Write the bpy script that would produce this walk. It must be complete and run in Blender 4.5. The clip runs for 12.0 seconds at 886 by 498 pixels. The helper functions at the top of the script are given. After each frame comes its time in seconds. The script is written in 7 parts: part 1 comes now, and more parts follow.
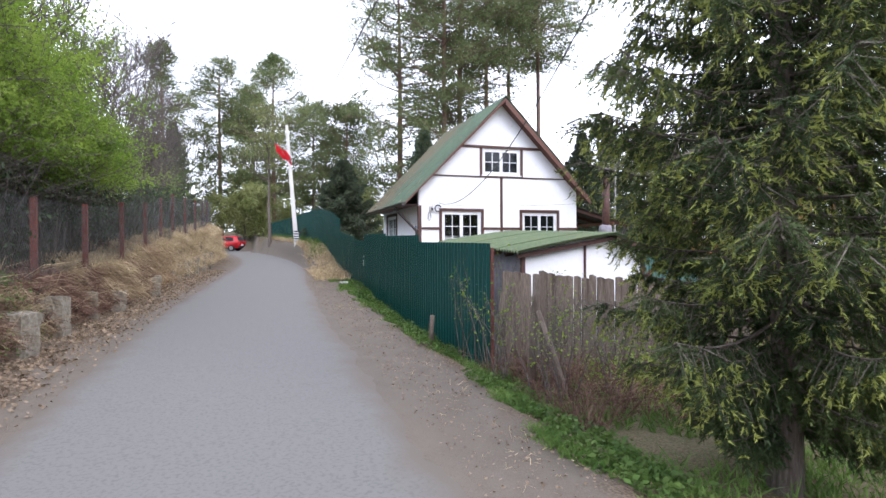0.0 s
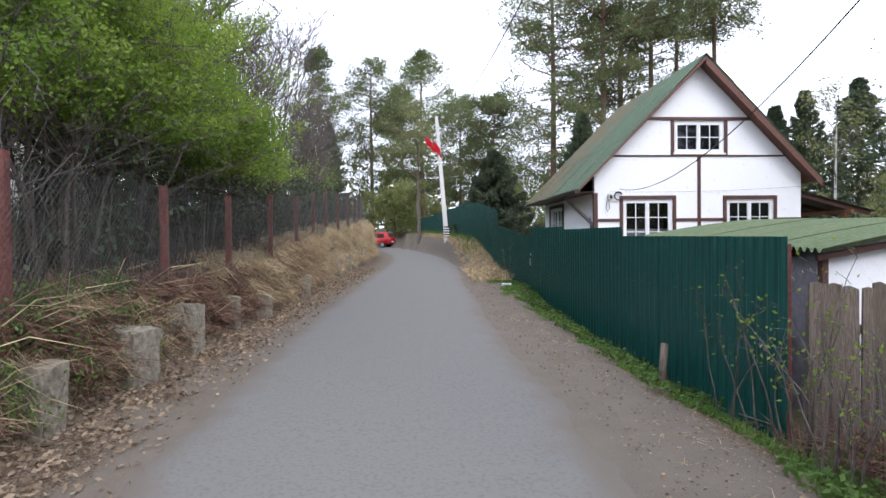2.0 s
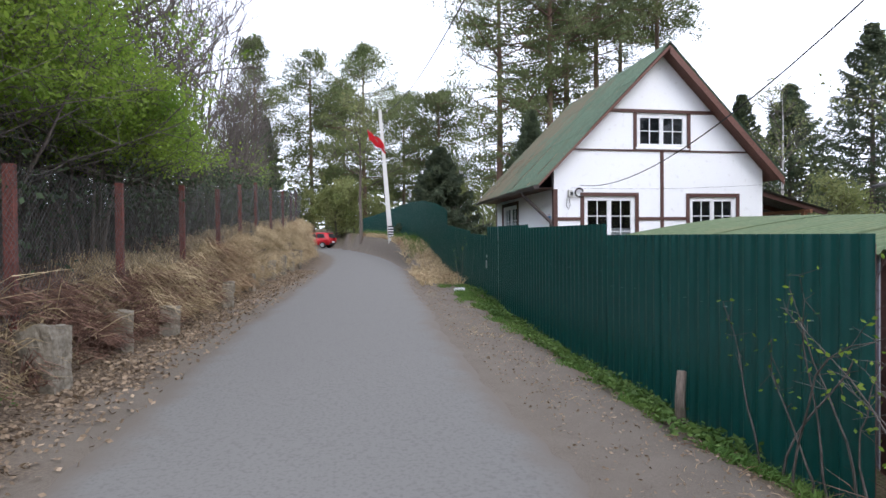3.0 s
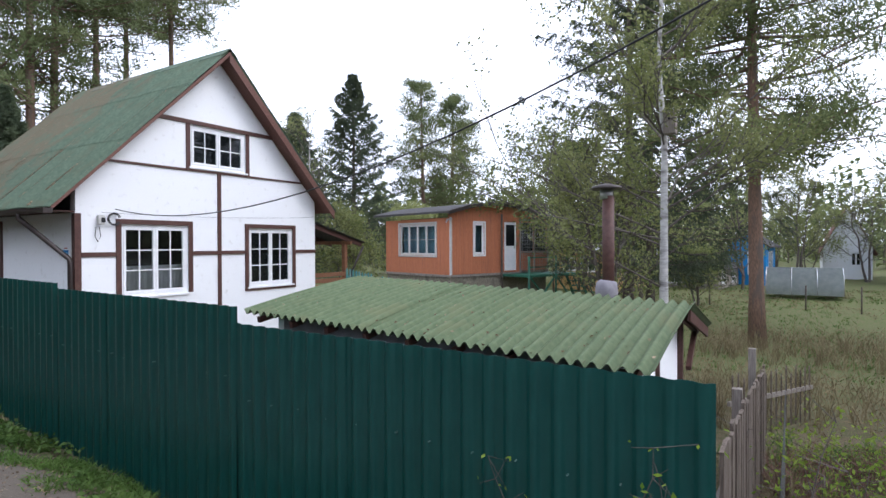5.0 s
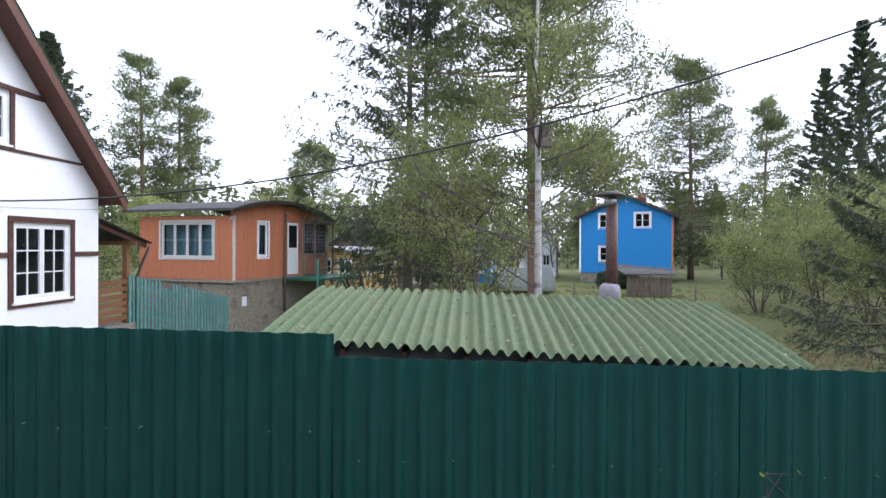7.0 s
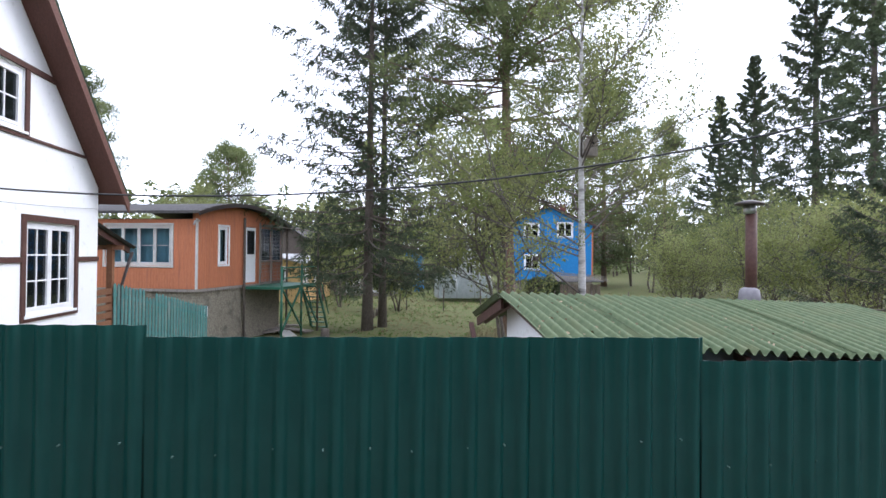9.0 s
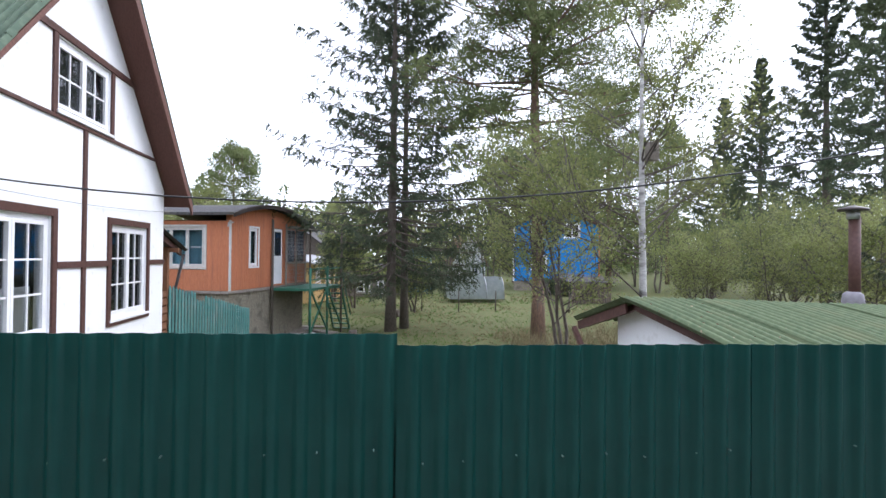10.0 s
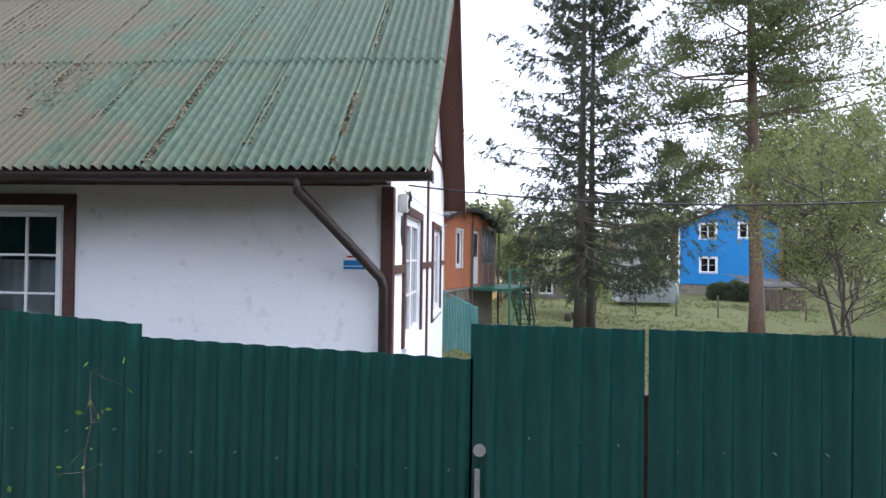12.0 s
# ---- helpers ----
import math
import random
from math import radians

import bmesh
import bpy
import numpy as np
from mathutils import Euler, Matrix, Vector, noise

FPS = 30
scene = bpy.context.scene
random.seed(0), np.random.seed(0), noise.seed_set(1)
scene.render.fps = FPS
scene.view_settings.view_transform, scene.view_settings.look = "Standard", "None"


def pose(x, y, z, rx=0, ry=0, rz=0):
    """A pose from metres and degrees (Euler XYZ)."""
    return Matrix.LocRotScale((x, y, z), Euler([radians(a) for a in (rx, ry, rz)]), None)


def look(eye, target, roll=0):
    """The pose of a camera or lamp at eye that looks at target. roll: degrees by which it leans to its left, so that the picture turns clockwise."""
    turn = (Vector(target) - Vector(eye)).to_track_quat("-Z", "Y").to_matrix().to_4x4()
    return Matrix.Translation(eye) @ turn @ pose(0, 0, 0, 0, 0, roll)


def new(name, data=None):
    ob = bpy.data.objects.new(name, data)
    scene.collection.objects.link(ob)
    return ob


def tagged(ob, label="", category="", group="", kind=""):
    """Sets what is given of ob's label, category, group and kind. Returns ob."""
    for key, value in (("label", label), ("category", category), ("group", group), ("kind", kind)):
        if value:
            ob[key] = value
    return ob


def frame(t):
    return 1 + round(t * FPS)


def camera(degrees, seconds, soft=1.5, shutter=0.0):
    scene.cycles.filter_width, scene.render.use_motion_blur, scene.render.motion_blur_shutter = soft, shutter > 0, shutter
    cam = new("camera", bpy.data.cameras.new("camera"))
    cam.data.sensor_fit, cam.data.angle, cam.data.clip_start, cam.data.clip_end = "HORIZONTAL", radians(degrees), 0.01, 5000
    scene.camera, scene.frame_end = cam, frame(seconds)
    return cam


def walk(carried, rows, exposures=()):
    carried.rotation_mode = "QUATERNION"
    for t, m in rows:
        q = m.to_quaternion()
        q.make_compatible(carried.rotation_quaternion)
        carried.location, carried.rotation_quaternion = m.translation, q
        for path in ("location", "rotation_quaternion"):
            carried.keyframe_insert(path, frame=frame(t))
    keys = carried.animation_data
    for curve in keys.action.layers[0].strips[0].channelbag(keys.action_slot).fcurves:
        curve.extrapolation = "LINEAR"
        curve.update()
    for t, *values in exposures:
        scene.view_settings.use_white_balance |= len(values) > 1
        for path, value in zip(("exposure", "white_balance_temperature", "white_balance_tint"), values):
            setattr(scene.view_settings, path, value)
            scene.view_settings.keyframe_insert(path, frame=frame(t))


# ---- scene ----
cam = camera(76.8, 12.0)
PATH = [
    (0, (0.425, -0.246, 1.703), (1.048, 1.655, 1.688), -0.3),
    (0.5, (0.208, 0.409, 1.686), (0.34, 2.405, 1.673), -0.5),
    (1, (0.205, 0.97, 1.704), (0.245, 2.97, 1.684), -0.7),
    (1.5, (0.253, 1.682, 1.713), (0.31, 3.681, 1.689), -0.8),
    (2, (0.265, 2.439, 1.708), (0.391, 4.435, 1.682), -0.6),
    (2.5, (0.285, 3.217, 1.702), (0.507, 5.204, 1.679), -0.7),
    (2.7, (0.261, 3.559, 1.671), (0.514, 5.543, 1.646), -0.6),
    (4.3, (0.475, 5.736, 2.21), (1.595, 7.393, 2.196), -0.7),
    (4.5, (0.519, 6.026, 2.314), (1.804, 7.559, 2.297), -0.5),
    (5, (0.395, 6.694, 2.429), (2.092, 7.753, 2.412), -0.2),
    (5.5, (0.347, 7.508, 2.449), (2.251, 8.121, 2.436), 0.1),
    (6, (0.222, 8.284, 2.458), (2.193, 8.622, 2.446), 0.2),
    (6.5, (0.125, 9.11, 2.451), (2.117, 9.293, 2.438), 0.2),
    (7, (0.099, 9.852, 2.446), (2.096, 9.957, 2.436), 0.3),
    (7.5, (0.144, 10.565, 2.431), (2.144, 10.506, 2.424), 0.4),
    (7.7, (0.125, 10.866, 2.415), (2.121, 10.747, 2.407), 0.3),
    (9.3, (0.384, 13.083, 2.384), (2.366, 12.816, 2.407), 0.6),
    (9.5, (0.389, 13.342, 2.423), (2.37, 13.068, 2.444), 0.6),
    (10, (0.481, 14.056, 2.421), (2.461, 13.772, 2.445), 0.6),
    (10.5, (0.558, 14.752, 2.422), (2.537, 14.46, 2.447), 0.4),
    (11, (0.615, 15.427, 2.407), (2.595, 15.144, 2.433), 0.3),
    (11.5, (0.545, 16.136, 2.398), (2.535, 15.939, 2.426), 0.3),
    (12, (0.416, 16.824, 2.406), (2.41, 16.987, 2.427), 0.8),
]
walk(cam, [(t, look(eye, target, roll)) for t, eye, target, roll in PATH],
     [(0, 0.44, 6150, 16), (0.5, 0.28, 6150, 16), (1.5, 0.2, 6200, 14), (2.5, 0.17, 6200, 14), (4.5, -0.04, 6050, 14), (5.5, 0.13, 6050, 14), (6.5, 0.29, 6050, 14), (9.5, 0.4, 6100, 14), (10.5, 0.43, 6100, 14), (12, 0.5, 5950, 15)])

# ---------------------------------------------------------------- light
world = bpy.data.worlds.new("sky")
scene.world = world
world.use_nodes = True
wn, wl = world.node_tree.nodes, world.node_tree.links
wn.clear()
sky = wn.new("ShaderNodeTexSky")
sky.sky_type, sky.sun_disc = "NISHITA", False
sky.sun_elevation, sky.sun_rotation = radians(40), radians(159)
sky.air_density, sky.dust_density, sky.ozone_density = 1.0, 3.0, 1.0
hsv = wn.new("ShaderNodeHueSaturation")
hsv.inputs["Saturation"].default_value = 0.45
cloud_mix = wn.new("ShaderNodeMixRGB")
cloud_mix.inputs[2].default_value = (16.0, 16.8, 19.0, 1)
cl_noise = wn.new("ShaderNodeTexNoise")
cl_noise.inputs["Scale"].default_value, cl_noise.inputs["Detail"].default_value = 3.0, 6.0
cl_ramp = wn.new("ShaderNodeMapRange")
cl_ramp.inputs[1].default_value, cl_ramp.inputs[2].default_value = 0.3, 0.55
cl_ramp.inputs[3].default_value, cl_ramp.inputs[4].default_value = 0.55, 1.0
bg, wout = wn.new("ShaderNodeBackground"), wn.new("ShaderNodeOutputWorld")
bg.inputs["Strength"].default_value = 0.13
tc = wn.new("ShaderNodeTexCoord")
wl.new(tc.outputs["Generated"], cl_noise.inputs["Vector"])
wl.new(cl_noise.outputs["Fac"], cl_ramp.inputs[0])
wl.new(cl_ramp.outputs[0], cloud_mix.inputs[0])
wl.new(sky.outputs[0], hsv.inputs["Color"])
wl.new(hsv.outputs[0], cloud_mix.inputs[1])
wl.new(cloud_mix.outputs[0], bg.inputs[0])
wl.new(bg.outputs[0], wout.inputs[0])
sun = new("sun", bpy.data.lights.new("sun", "SUN"))
sun.data.energy, sun.data.angle, sun.data.color = 1.7, radians(36), (1.0, 0.97, 0.93)
sun.matrix_world = look((16, -42, 38), (0, 0, 0))


# ---------------------------------------------------------------- materials
def material(name, c1, c2, scale=8.0, rough=0.8, metal=0.0, bump=0.2, c3=None, stain=0.6, spec=0.4, stretch=(1, 1, 1), detail=6.0, vary=0.0, amount=0.5, trans=0.0):
    """Two colours mixed by fine noise, a third by broad stains; relief from the fine noise; vary: by object and island."""
    m = bpy.data.materials.new(name)
    m.use_nodes = True
    n, l = m.node_tree.nodes, m.node_tree.links
    b = n["Principled BSDF"]
    co = n.new("ShaderNodeTexCoord")
    mp = n.new("ShaderNodeMapping")
    mp.inputs["Scale"].default_value = stretch
    l.new(co.outputs["Object"], mp.inputs["Vector"])
    if vary:
        shift, seed = n.new("ShaderNodeVectorMath"), n.new("ShaderNodeObjectInfo")
        shift.operation = "SCALE"
        shift.inputs[0].default_value = (37.0, 53.0, 19.0)
        l.new(seed.outputs["Random"], shift.inputs["Scale"])
        l.new(shift.outputs[0], mp.inputs["Location"])
    t = n.new("ShaderNodeTexNoise")
    t.inputs["Scale"].default_value, t.inputs["Detail"].default_value = scale, detail
    l.new(mp.outputs[0], t.inputs["Vector"])
    r = n.new("ShaderNodeMapRange")
    r.inputs[1].default_value, r.inputs[2].default_value = 0.5 - 0.22 * amount - 0.05, 0.5 + 0.22 * amount + 0.05
    l.new(t.outputs["Fac"], r.inputs[0])
    mix = n.new("ShaderNodeMixRGB")
    mix.inputs[1].default_value, mix.inputs[2].default_value = (*c1, 1), (*c2, 1)
    l.new(r.outputs[0], mix.inputs[0])
    out = mix.outputs[0]
    if c3:
        t2 = n.new("ShaderNodeTexNoise")
        t2.inputs["Scale"].default_value, t2.inputs["Detail"].default_value = scale * 0.13, 5.0
        l.new(mp.outputs[0], t2.inputs["Vector"])
        r2 = n.new("ShaderNodeMapRange")
        r2.inputs[1].default_value, r2.inputs[2].default_value = stain, stain + 0.14
        l.new(t2.outputs["Fac"], r2.inputs[0])
        mix2 = n.new("ShaderNodeMixRGB")
        mix2.inputs[2].default_value = (*c3, 1)
        l.new(out, mix2.inputs[1])
        l.new(r2.outputs[0], mix2.inputs[0])
        out = mix2.outputs[0]
    if vary:
        oi, ge = n.new("ShaderNodeObjectInfo"), n.new("ShaderNodeNewGeometry")
        ad = n.new("ShaderNodeMath")
        l.new(oi.outputs["Random"], ad.inputs[0])
        l.new(ge.outputs["Random Per Island"], ad.inputs[1])
        mr = n.new("ShaderNodeMapRange")
        mr.inputs[2].default_value = 2.0
        mr.inputs[3].default_value, mr.inputs[4].default_value = 1 - vary, 1 + vary
        l.new(ad.outputs[0], mr.inputs[0])
        hs = n.new("ShaderNodeHueSaturation")
        l.new(mr.outputs[0], hs.inputs["Value"])
        l.new(out, hs.inputs["Color"])
        out = hs.outputs[0]
    l.new(out, b.inputs["Base Color"])
    b.inputs["Roughness"].default_value, b.inputs["Metallic"].default_value = rough, metal
    b.inputs["Specular IOR Level"].default_value = spec
    if bump:
        bu = n.new("ShaderNodeBump")
        bu.inputs["Strength"].default_value, bu.inputs["Distance"].default_value = bump, 0.02
        l.new(t.outputs["Fac"], bu.inputs["Height"])
        l.new(bu.outputs[0], b.inputs["Normal"])
    if trans:
        tr, ms = n.new("ShaderNodeBsdfTranslucent"), n.new("ShaderNodeMixShader")
        l.new(out, tr.inputs["Color"])
        ms.inputs[0].default_value = trans
        l.new(b.outputs[0], ms.inputs[1])
        l.new(tr.outputs[0], ms.inputs[2])
        l.new(ms.outputs[0], n["Material Output"].inputs["Surface"])
    return m


def glass(name, tint=(0.02, 0.025, 0.03), rough=0.03):
    m = bpy.data.materials.new(name)
    m.use_nodes = True
    b = m.node_tree.nodes["Principled BSDF"]
    b.inputs["Base Color"].default_value = (*tint, 1)
    b.inputs["Roughness"].default_value = rough
    b.inputs["Transmission Weight"].default_value = 1.0 if tint[0] > 0.5 else 0.75
    b.inputs["IOR"].default_value = 1.45
    return m


M = {}
M["asphalt"] = material("asphalt", (0.128, 0.124, 0.115), (0.166, 0.162, 0.150), 260, 0.92, bump=0.06, c3=(0.122, 0.118, 0.109), stain=0.5, spec=0.25, amount=1.2)
M["plaster"] = material("plaster", (0.82, 0.83, 0.845), (0.87, 0.88, 0.895), 60, 0.9, bump=0.25, c3=(0.72, 0.72, 0.72), stain=0.6)
M["brown"] = material("brown paint", (0.065, 0.028, 0.022), (0.095, 0.043, 0.034), 25, 0.6, bump=0.15, stretch=(1, 1, 1), c3=(0.12, 0.06, 0.045))
M["soffit"] = material("reddish brown boards", (0.105, 0.045, 0.034), (0.16, 0.074, 0.056), 22, 0.65, bump=0.25, stretch=(1, 8, 1), c3=(0.10, 0.05, 0.04))
M["upvc"] = material("white plastic", (0.78, 0.79, 0.80), (0.84, 0.84, 0.85), 5, 0.35, bump=0.0)
M["slate"] = material("green roof sheet", (0.062, 0.098, 0.066), (0.098, 0.138, 0.092), 14, 0.85, bump=0.25, c3=(0.085, 0.105, 0.068), stain=0.54, vary=0.12)
M["shedroof"] = material("shed roof sheet", (0.072, 0.108, 0.05), (0.108, 0.142, 0.07), 18, 0.8, bump=0.2, c3=(0.11, 0.13, 0.062), stain=0.55, vary=0.05)
M["fence"] = material("green coated steel", (0.0050, 0.050, 0.043), (0.0065, 0.058, 0.049), 6, 0.30, bump=0.02, c3=(0.009, 0.064, 0.054), stain=0.58, vary=0.05)
M["steel"] = material("galvanised steel", (0.38, 0.38, 0.39), (0.5, 0.5, 0.5), 20, 0.4, 0.8, bump=0.05)
M["lilac"] = material("grey lilac board", (0.19, 0.175, 0.20), (0.26, 0.245, 0.265), 12, 0.8, bump=0.2, c3=(0.15, 0.12, 0.12))
M["screw"] = material("screw head", (0.10, 0.20, 0.17), (0.2, 0.28, 0.25), 20, 0.5, 0.3, bump=0)
M["rust"] = material("rusty steel", (0.12, 0.042, 0.034), (0.19, 0.07, 0.055), 30, 0.85, 0.2, bump=0.3, c3=(0.06, 0.03, 0.025))
M["gutter"] = material("dark brown gutter", (0.03, 0.022, 0.02), (0.045, 0.032, 0.028), 12, 0.4, bump=0.03)
M["grey_wood"] = material("weathered wood", (0.19, 0.165, 0.14), (0.30, 0.265, 0.235), 18, 0.9, bump=0.5, stretch=(6, 6, 0.5), c3=(0.15, 0.12, 0.1), stain=0.55, vary=0.25)
M["old_plank"] = material("old brown plank", (0.10, 0.078, 0.06), (0.20, 0.16, 0.128), 18, 0.9, bump=0.6, stretch=(6, 6, 0.5), c3=(0.075, 0.055, 0.042), stain=0.52, vary=0.3)
M["brown_wood"] = material("stained wood", (0.16, 0.07, 0.035), (0.25, 0.115, 0.06), 20, 0.7, bump=0.3, stretch=(6, 6, 0.6), vary=0.2)
M["orange"] = material("orange cladding", (0.43, 0.145, 0.07), (0.53, 0.20, 0.10), 14, 0.75, bump=0.2, stretch=(5, 5, 0.5), c3=(0.38, 0.14, 0.08), stain=0.55, vary=0.07)
M["blue"] = material("blue cladding", (0.008, 0.18, 0.45), (0.012, 0.215, 0.52), 10, 0.6, bump=0.1, vary=0.03)
M["yellow"] = material("ochre cladding", (0.48, 0.32, 0.13), (0.56, 0.38, 0.17), 10, 0.8, bump=0.2)
M["teal"] = material("teal paint", (0.055, 0.175, 0.17), (0.10, 0.255, 0.235), 20, 0.8, bump=0.3, stretch=(5, 5, 0.6), c3=(0.22, 0.27, 0.25), stain=0.55, vary=0.2)
M["green_paint"] = material("green paint", (0.018, 0.10, 0.065), (0.03, 0.14, 0.09), 15, 0.6, bump=0.1, c3=(0.15, 0.09, 0.05), stain=0.62)
M["concrete"] = material("old concrete", (0.145, 0.125, 0.095), (0.27, 0.242, 0.19), 20, 0.95, bump=0.9, c3=(0.12, 0.105, 0.085), stain=0.56, vary=0.2)
M["pole"] = material("light concrete", (0.52, 0.51, 0.48), (0.62, 0.61, 0.58), 15, 0.9, bump=0.3)
M["felt"] = material("roofing felt", (0.045, 0.042, 0.042), (0.085, 0.08, 0.078), 12, 0.9, bump=0.3, c3=(0.10, 0.09, 0.07))
# near-black: paints the shade of rooms behind windows, also colours plain black parts
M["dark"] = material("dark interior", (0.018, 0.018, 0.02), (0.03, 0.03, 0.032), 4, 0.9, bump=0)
M["glass"] = glass("window glass")
M["clear_glass"] = glass("clear window glass", (0.85, 0.9, 0.92))
# stem colour darkened to carry the deep shade inside the thicket
M["thicket"] = material("shade-darkened stems", (0.03, 0.026, 0.02), (0.065, 0.055, 0.045), 6, 0.9, bump=0, vary=0.4)
M["wire"] = material("old grey wire", (0.075, 0.08, 0.08), (0.14, 0.145, 0.14), 6, 0.75, 0.3, bump=0, vary=0.4)
M["curtain"] = material("white curtain", (0.62, 0.63, 0.64), (0.72, 0.73, 0.74), 9, 0.9, bump=0.1, trans=0.3)
M["blue_curtain"] = material("blue curtain", (0.18, 0.42, 0.52), (0.28, 0.52, 0.6), 9, 0.9, bump=0.1, stretch=(5, 5, 0.4))
M["red"] = material("red car paint", (0.42, 0.012, 0.018), (0.46, 0.016, 0.022), 5, 0.25, bump=0)
M["flag"] = material("red cloth", (0.6, 0.02, 0.03), (0.7, 0.03, 0.04), 9, 0.8, bump=0.1, trans=0.3)
M["rubber"] = material("rubber", (0.015, 0.015, 0.016), (0.025, 0.025, 0.025), 20, 0.85, bump=0.1)
M["cable"] = material("cable", (0.02, 0.02, 0.022), (0.03, 0.03, 0.03), 20, 0.6, bump=0)
M["bark"] = material("grey brown bark", (0.075, 0.06, 0.05), (0.15, 0.125, 0.105), 14, 0.95, bump=0.8, stretch=(3, 3, 0.6), c3=(0.1, 0.1, 0.08), vary=0.2)
M["pine_bark"] = material("pine bark", (0.11, 0.073, 0.054), (0.21, 0.128, 0.088), 12, 0.95, bump=0.8, stretch=(3, 3, 0.7), c3=(0.11, 0.085, 0.07), stain=0.5, vary=0.12)
M["birch_bark"] = material("birch bark", (0.34, 0.33, 0.31), (0.52, 0.51, 0.49), 8, 0.8, bump=0.3, stretch=(1, 1, 4), c3=(0.05, 0.045, 0.04), stain=0.53)
M["twig"] = material("bare twig", (0.07, 0.06, 0.052), (0.14, 0.12, 0.106), 10, 0.9, bump=0, vary=0.3)
M["spruce"] = material("spruce needles", (0.052, 0.076, 0.046), (0.105, 0.132, 0.07), 1.5, 0.75, bump=0, vary=0.4, trans=0.35, c3=(0.10, 0.125, 0.06), stain=0.55)
M["spruce_tip"] = material("fresh spruce shoots", (0.13, 0.16, 0.03), (0.24, 0.265, 0.06), 1.0, 0.75, bump=0, vary=0.3, trans=0.3)
M["spruce_young"] = material("young spruce needles", (0.028, 0.05, 0.018), (0.075, 0.105, 0.03), 1.0, 0.75, bump=0, vary=0.4, trans=0.25)
M["pine"] = material("pine needles", (0.09, 0.122, 0.05), (0.185, 0.212, 0.085), 0.5, 0.75, bump=0, vary=0.4, trans=0.35)
# leaf colour kept very dark to stand for shade deep in the thicket
M["leaf_dark"] = material("shade-dark leaves", (0.028, 0.05, 0.022), (0.06, 0.095, 0.035), 2.0, 0.6, bump=0, vary=0.4, trans=0.2)
M["leaf"] = material("fresh leaves", (0.13, 0.23, 0.025), (0.25, 0.34, 0.05), 1.0, 0.7, bump=0, vary=0.35, trans=0.55)
M["leaf_pale"] = material("pale spring leaves", (0.175, 0.21, 0.065), (0.285, 0.305, 0.125), 0.6, 0.7, bump=0, vary=0.3, trans=0.45)
M["grass"] = material("green grass", (0.06, 0.13, 0.022), (0.13, 0.21, 0.045), 2.5, 0.8, bump=0, vary=0.4, trans=0.3)
M["garden_straw"] = material("damp dead grass", (0.12, 0.098, 0.05), (0.24, 0.195, 0.11), 2.0, 0.9, bump=0, vary=0.5, trans=0.2)
M["dry_grass"] = material("dry grass", (0.25, 0.19, 0.105), (0.46, 0.365, 0.225), 2.0, 0.9, bump=0, vary=0.55, trans=0.2, c3=(0.18, 0.10, 0.06), stain=0.55)
M["dead_leaf"] = material("dead leaves", (0.125, 0.088, 0.055), (0.31, 0.235, 0.16), 9.0, 0.9, bump=0, vary=0.45)
M["red_stem"] = material("reddish dry stems", (0.085, 0.045, 0.032), (0.18, 0.105, 0.075), 4, 0.9, bump=0, vary=0.55)


def needle_litter(m):
    """Brown pine litter that has gathered on the farther and upper part of the roof."""
    n, l = m.node_tree.nodes, m.node_tree.links
    bsdf = n["Principled BSDF"]
    old = bsdf.inputs["Base Color"].links[0].from_socket
    pos, sep = n.new("ShaderNodeNewGeometry"), n.new("ShaderNodeSeparateXYZ")
    l.new(pos.outputs["Position"], sep.inputs[0])
    broad, fine = n.new("ShaderNodeTexNoise"), n.new("ShaderNodeTexNoise")
    broad.inputs["Scale"].default_value, broad.inputs["Detail"].default_value = 1.6, 9.0
    broad.inputs["Roughness"].default_value = 0.7
    fine.inputs["Scale"].default_value, fine.inputs["Detail"].default_value = 45.0, 3.0
    for t in (broad, fine):
        l.new(pos.outputs["Position"], t.inputs["Vector"])
    ry = n.new("ShaderNodeMapRange")
    ry.inputs[1].default_value, ry.inputs[2].default_value = 18.0, 22.0
    ry.inputs[3].default_value, ry.inputs[4].default_value = -0.14, 0.22
    l.new(sep.outputs["Y"], ry.inputs[0])
    ad = n.new("ShaderNodeMath")
    l.new(broad.outputs["Fac"], ad.inputs[0])
    l.new(ry.outputs[0], ad.inputs[1])
    th = n.new("ShaderNodeMapRange")
    th.inputs[1].default_value, th.inputs[2].default_value = 0.55, 0.70
    l.new(ad.outputs[0], th.inputs[0])
    col, mix = n.new("ShaderNodeMixRGB"), n.new("ShaderNodeMixRGB")
    col.inputs[1].default_value, col.inputs[2].default_value = (0.085, 0.078, 0.048, 1), (0.155, 0.138, 0.092, 1)
    l.new(fine.outputs["Fac"], col.inputs[0])
    l.new(th.outputs[0], mix.inputs[0])
    l.new(old, mix.inputs[1])
    l.new(col.outputs[0], mix.inputs[2])
    l.new(mix.outputs[0], bsdf.inputs["Base Color"])


needle_litter(M["slate"])


# ---------------------------------------------------------------- mesh helpers
def root_of(ob):
    while ob.parent:
        ob = ob.parent
    return ob


def thing(name, at, label, category, group="", kind=""):
    ob = new(name)
    ob.empty_display_size = 0.2
    ob.location = at
    return tagged(ob, label, category, group, kind)


def mesh_of(name, bm, mat):
    me = bpy.data.meshes.new(name)
    bm.to_mesh(me)
    bm.free()
    for m in (mat if isinstance(mat, (list, tuple)) else [mat]):
        me.materials.append(m)
    return me


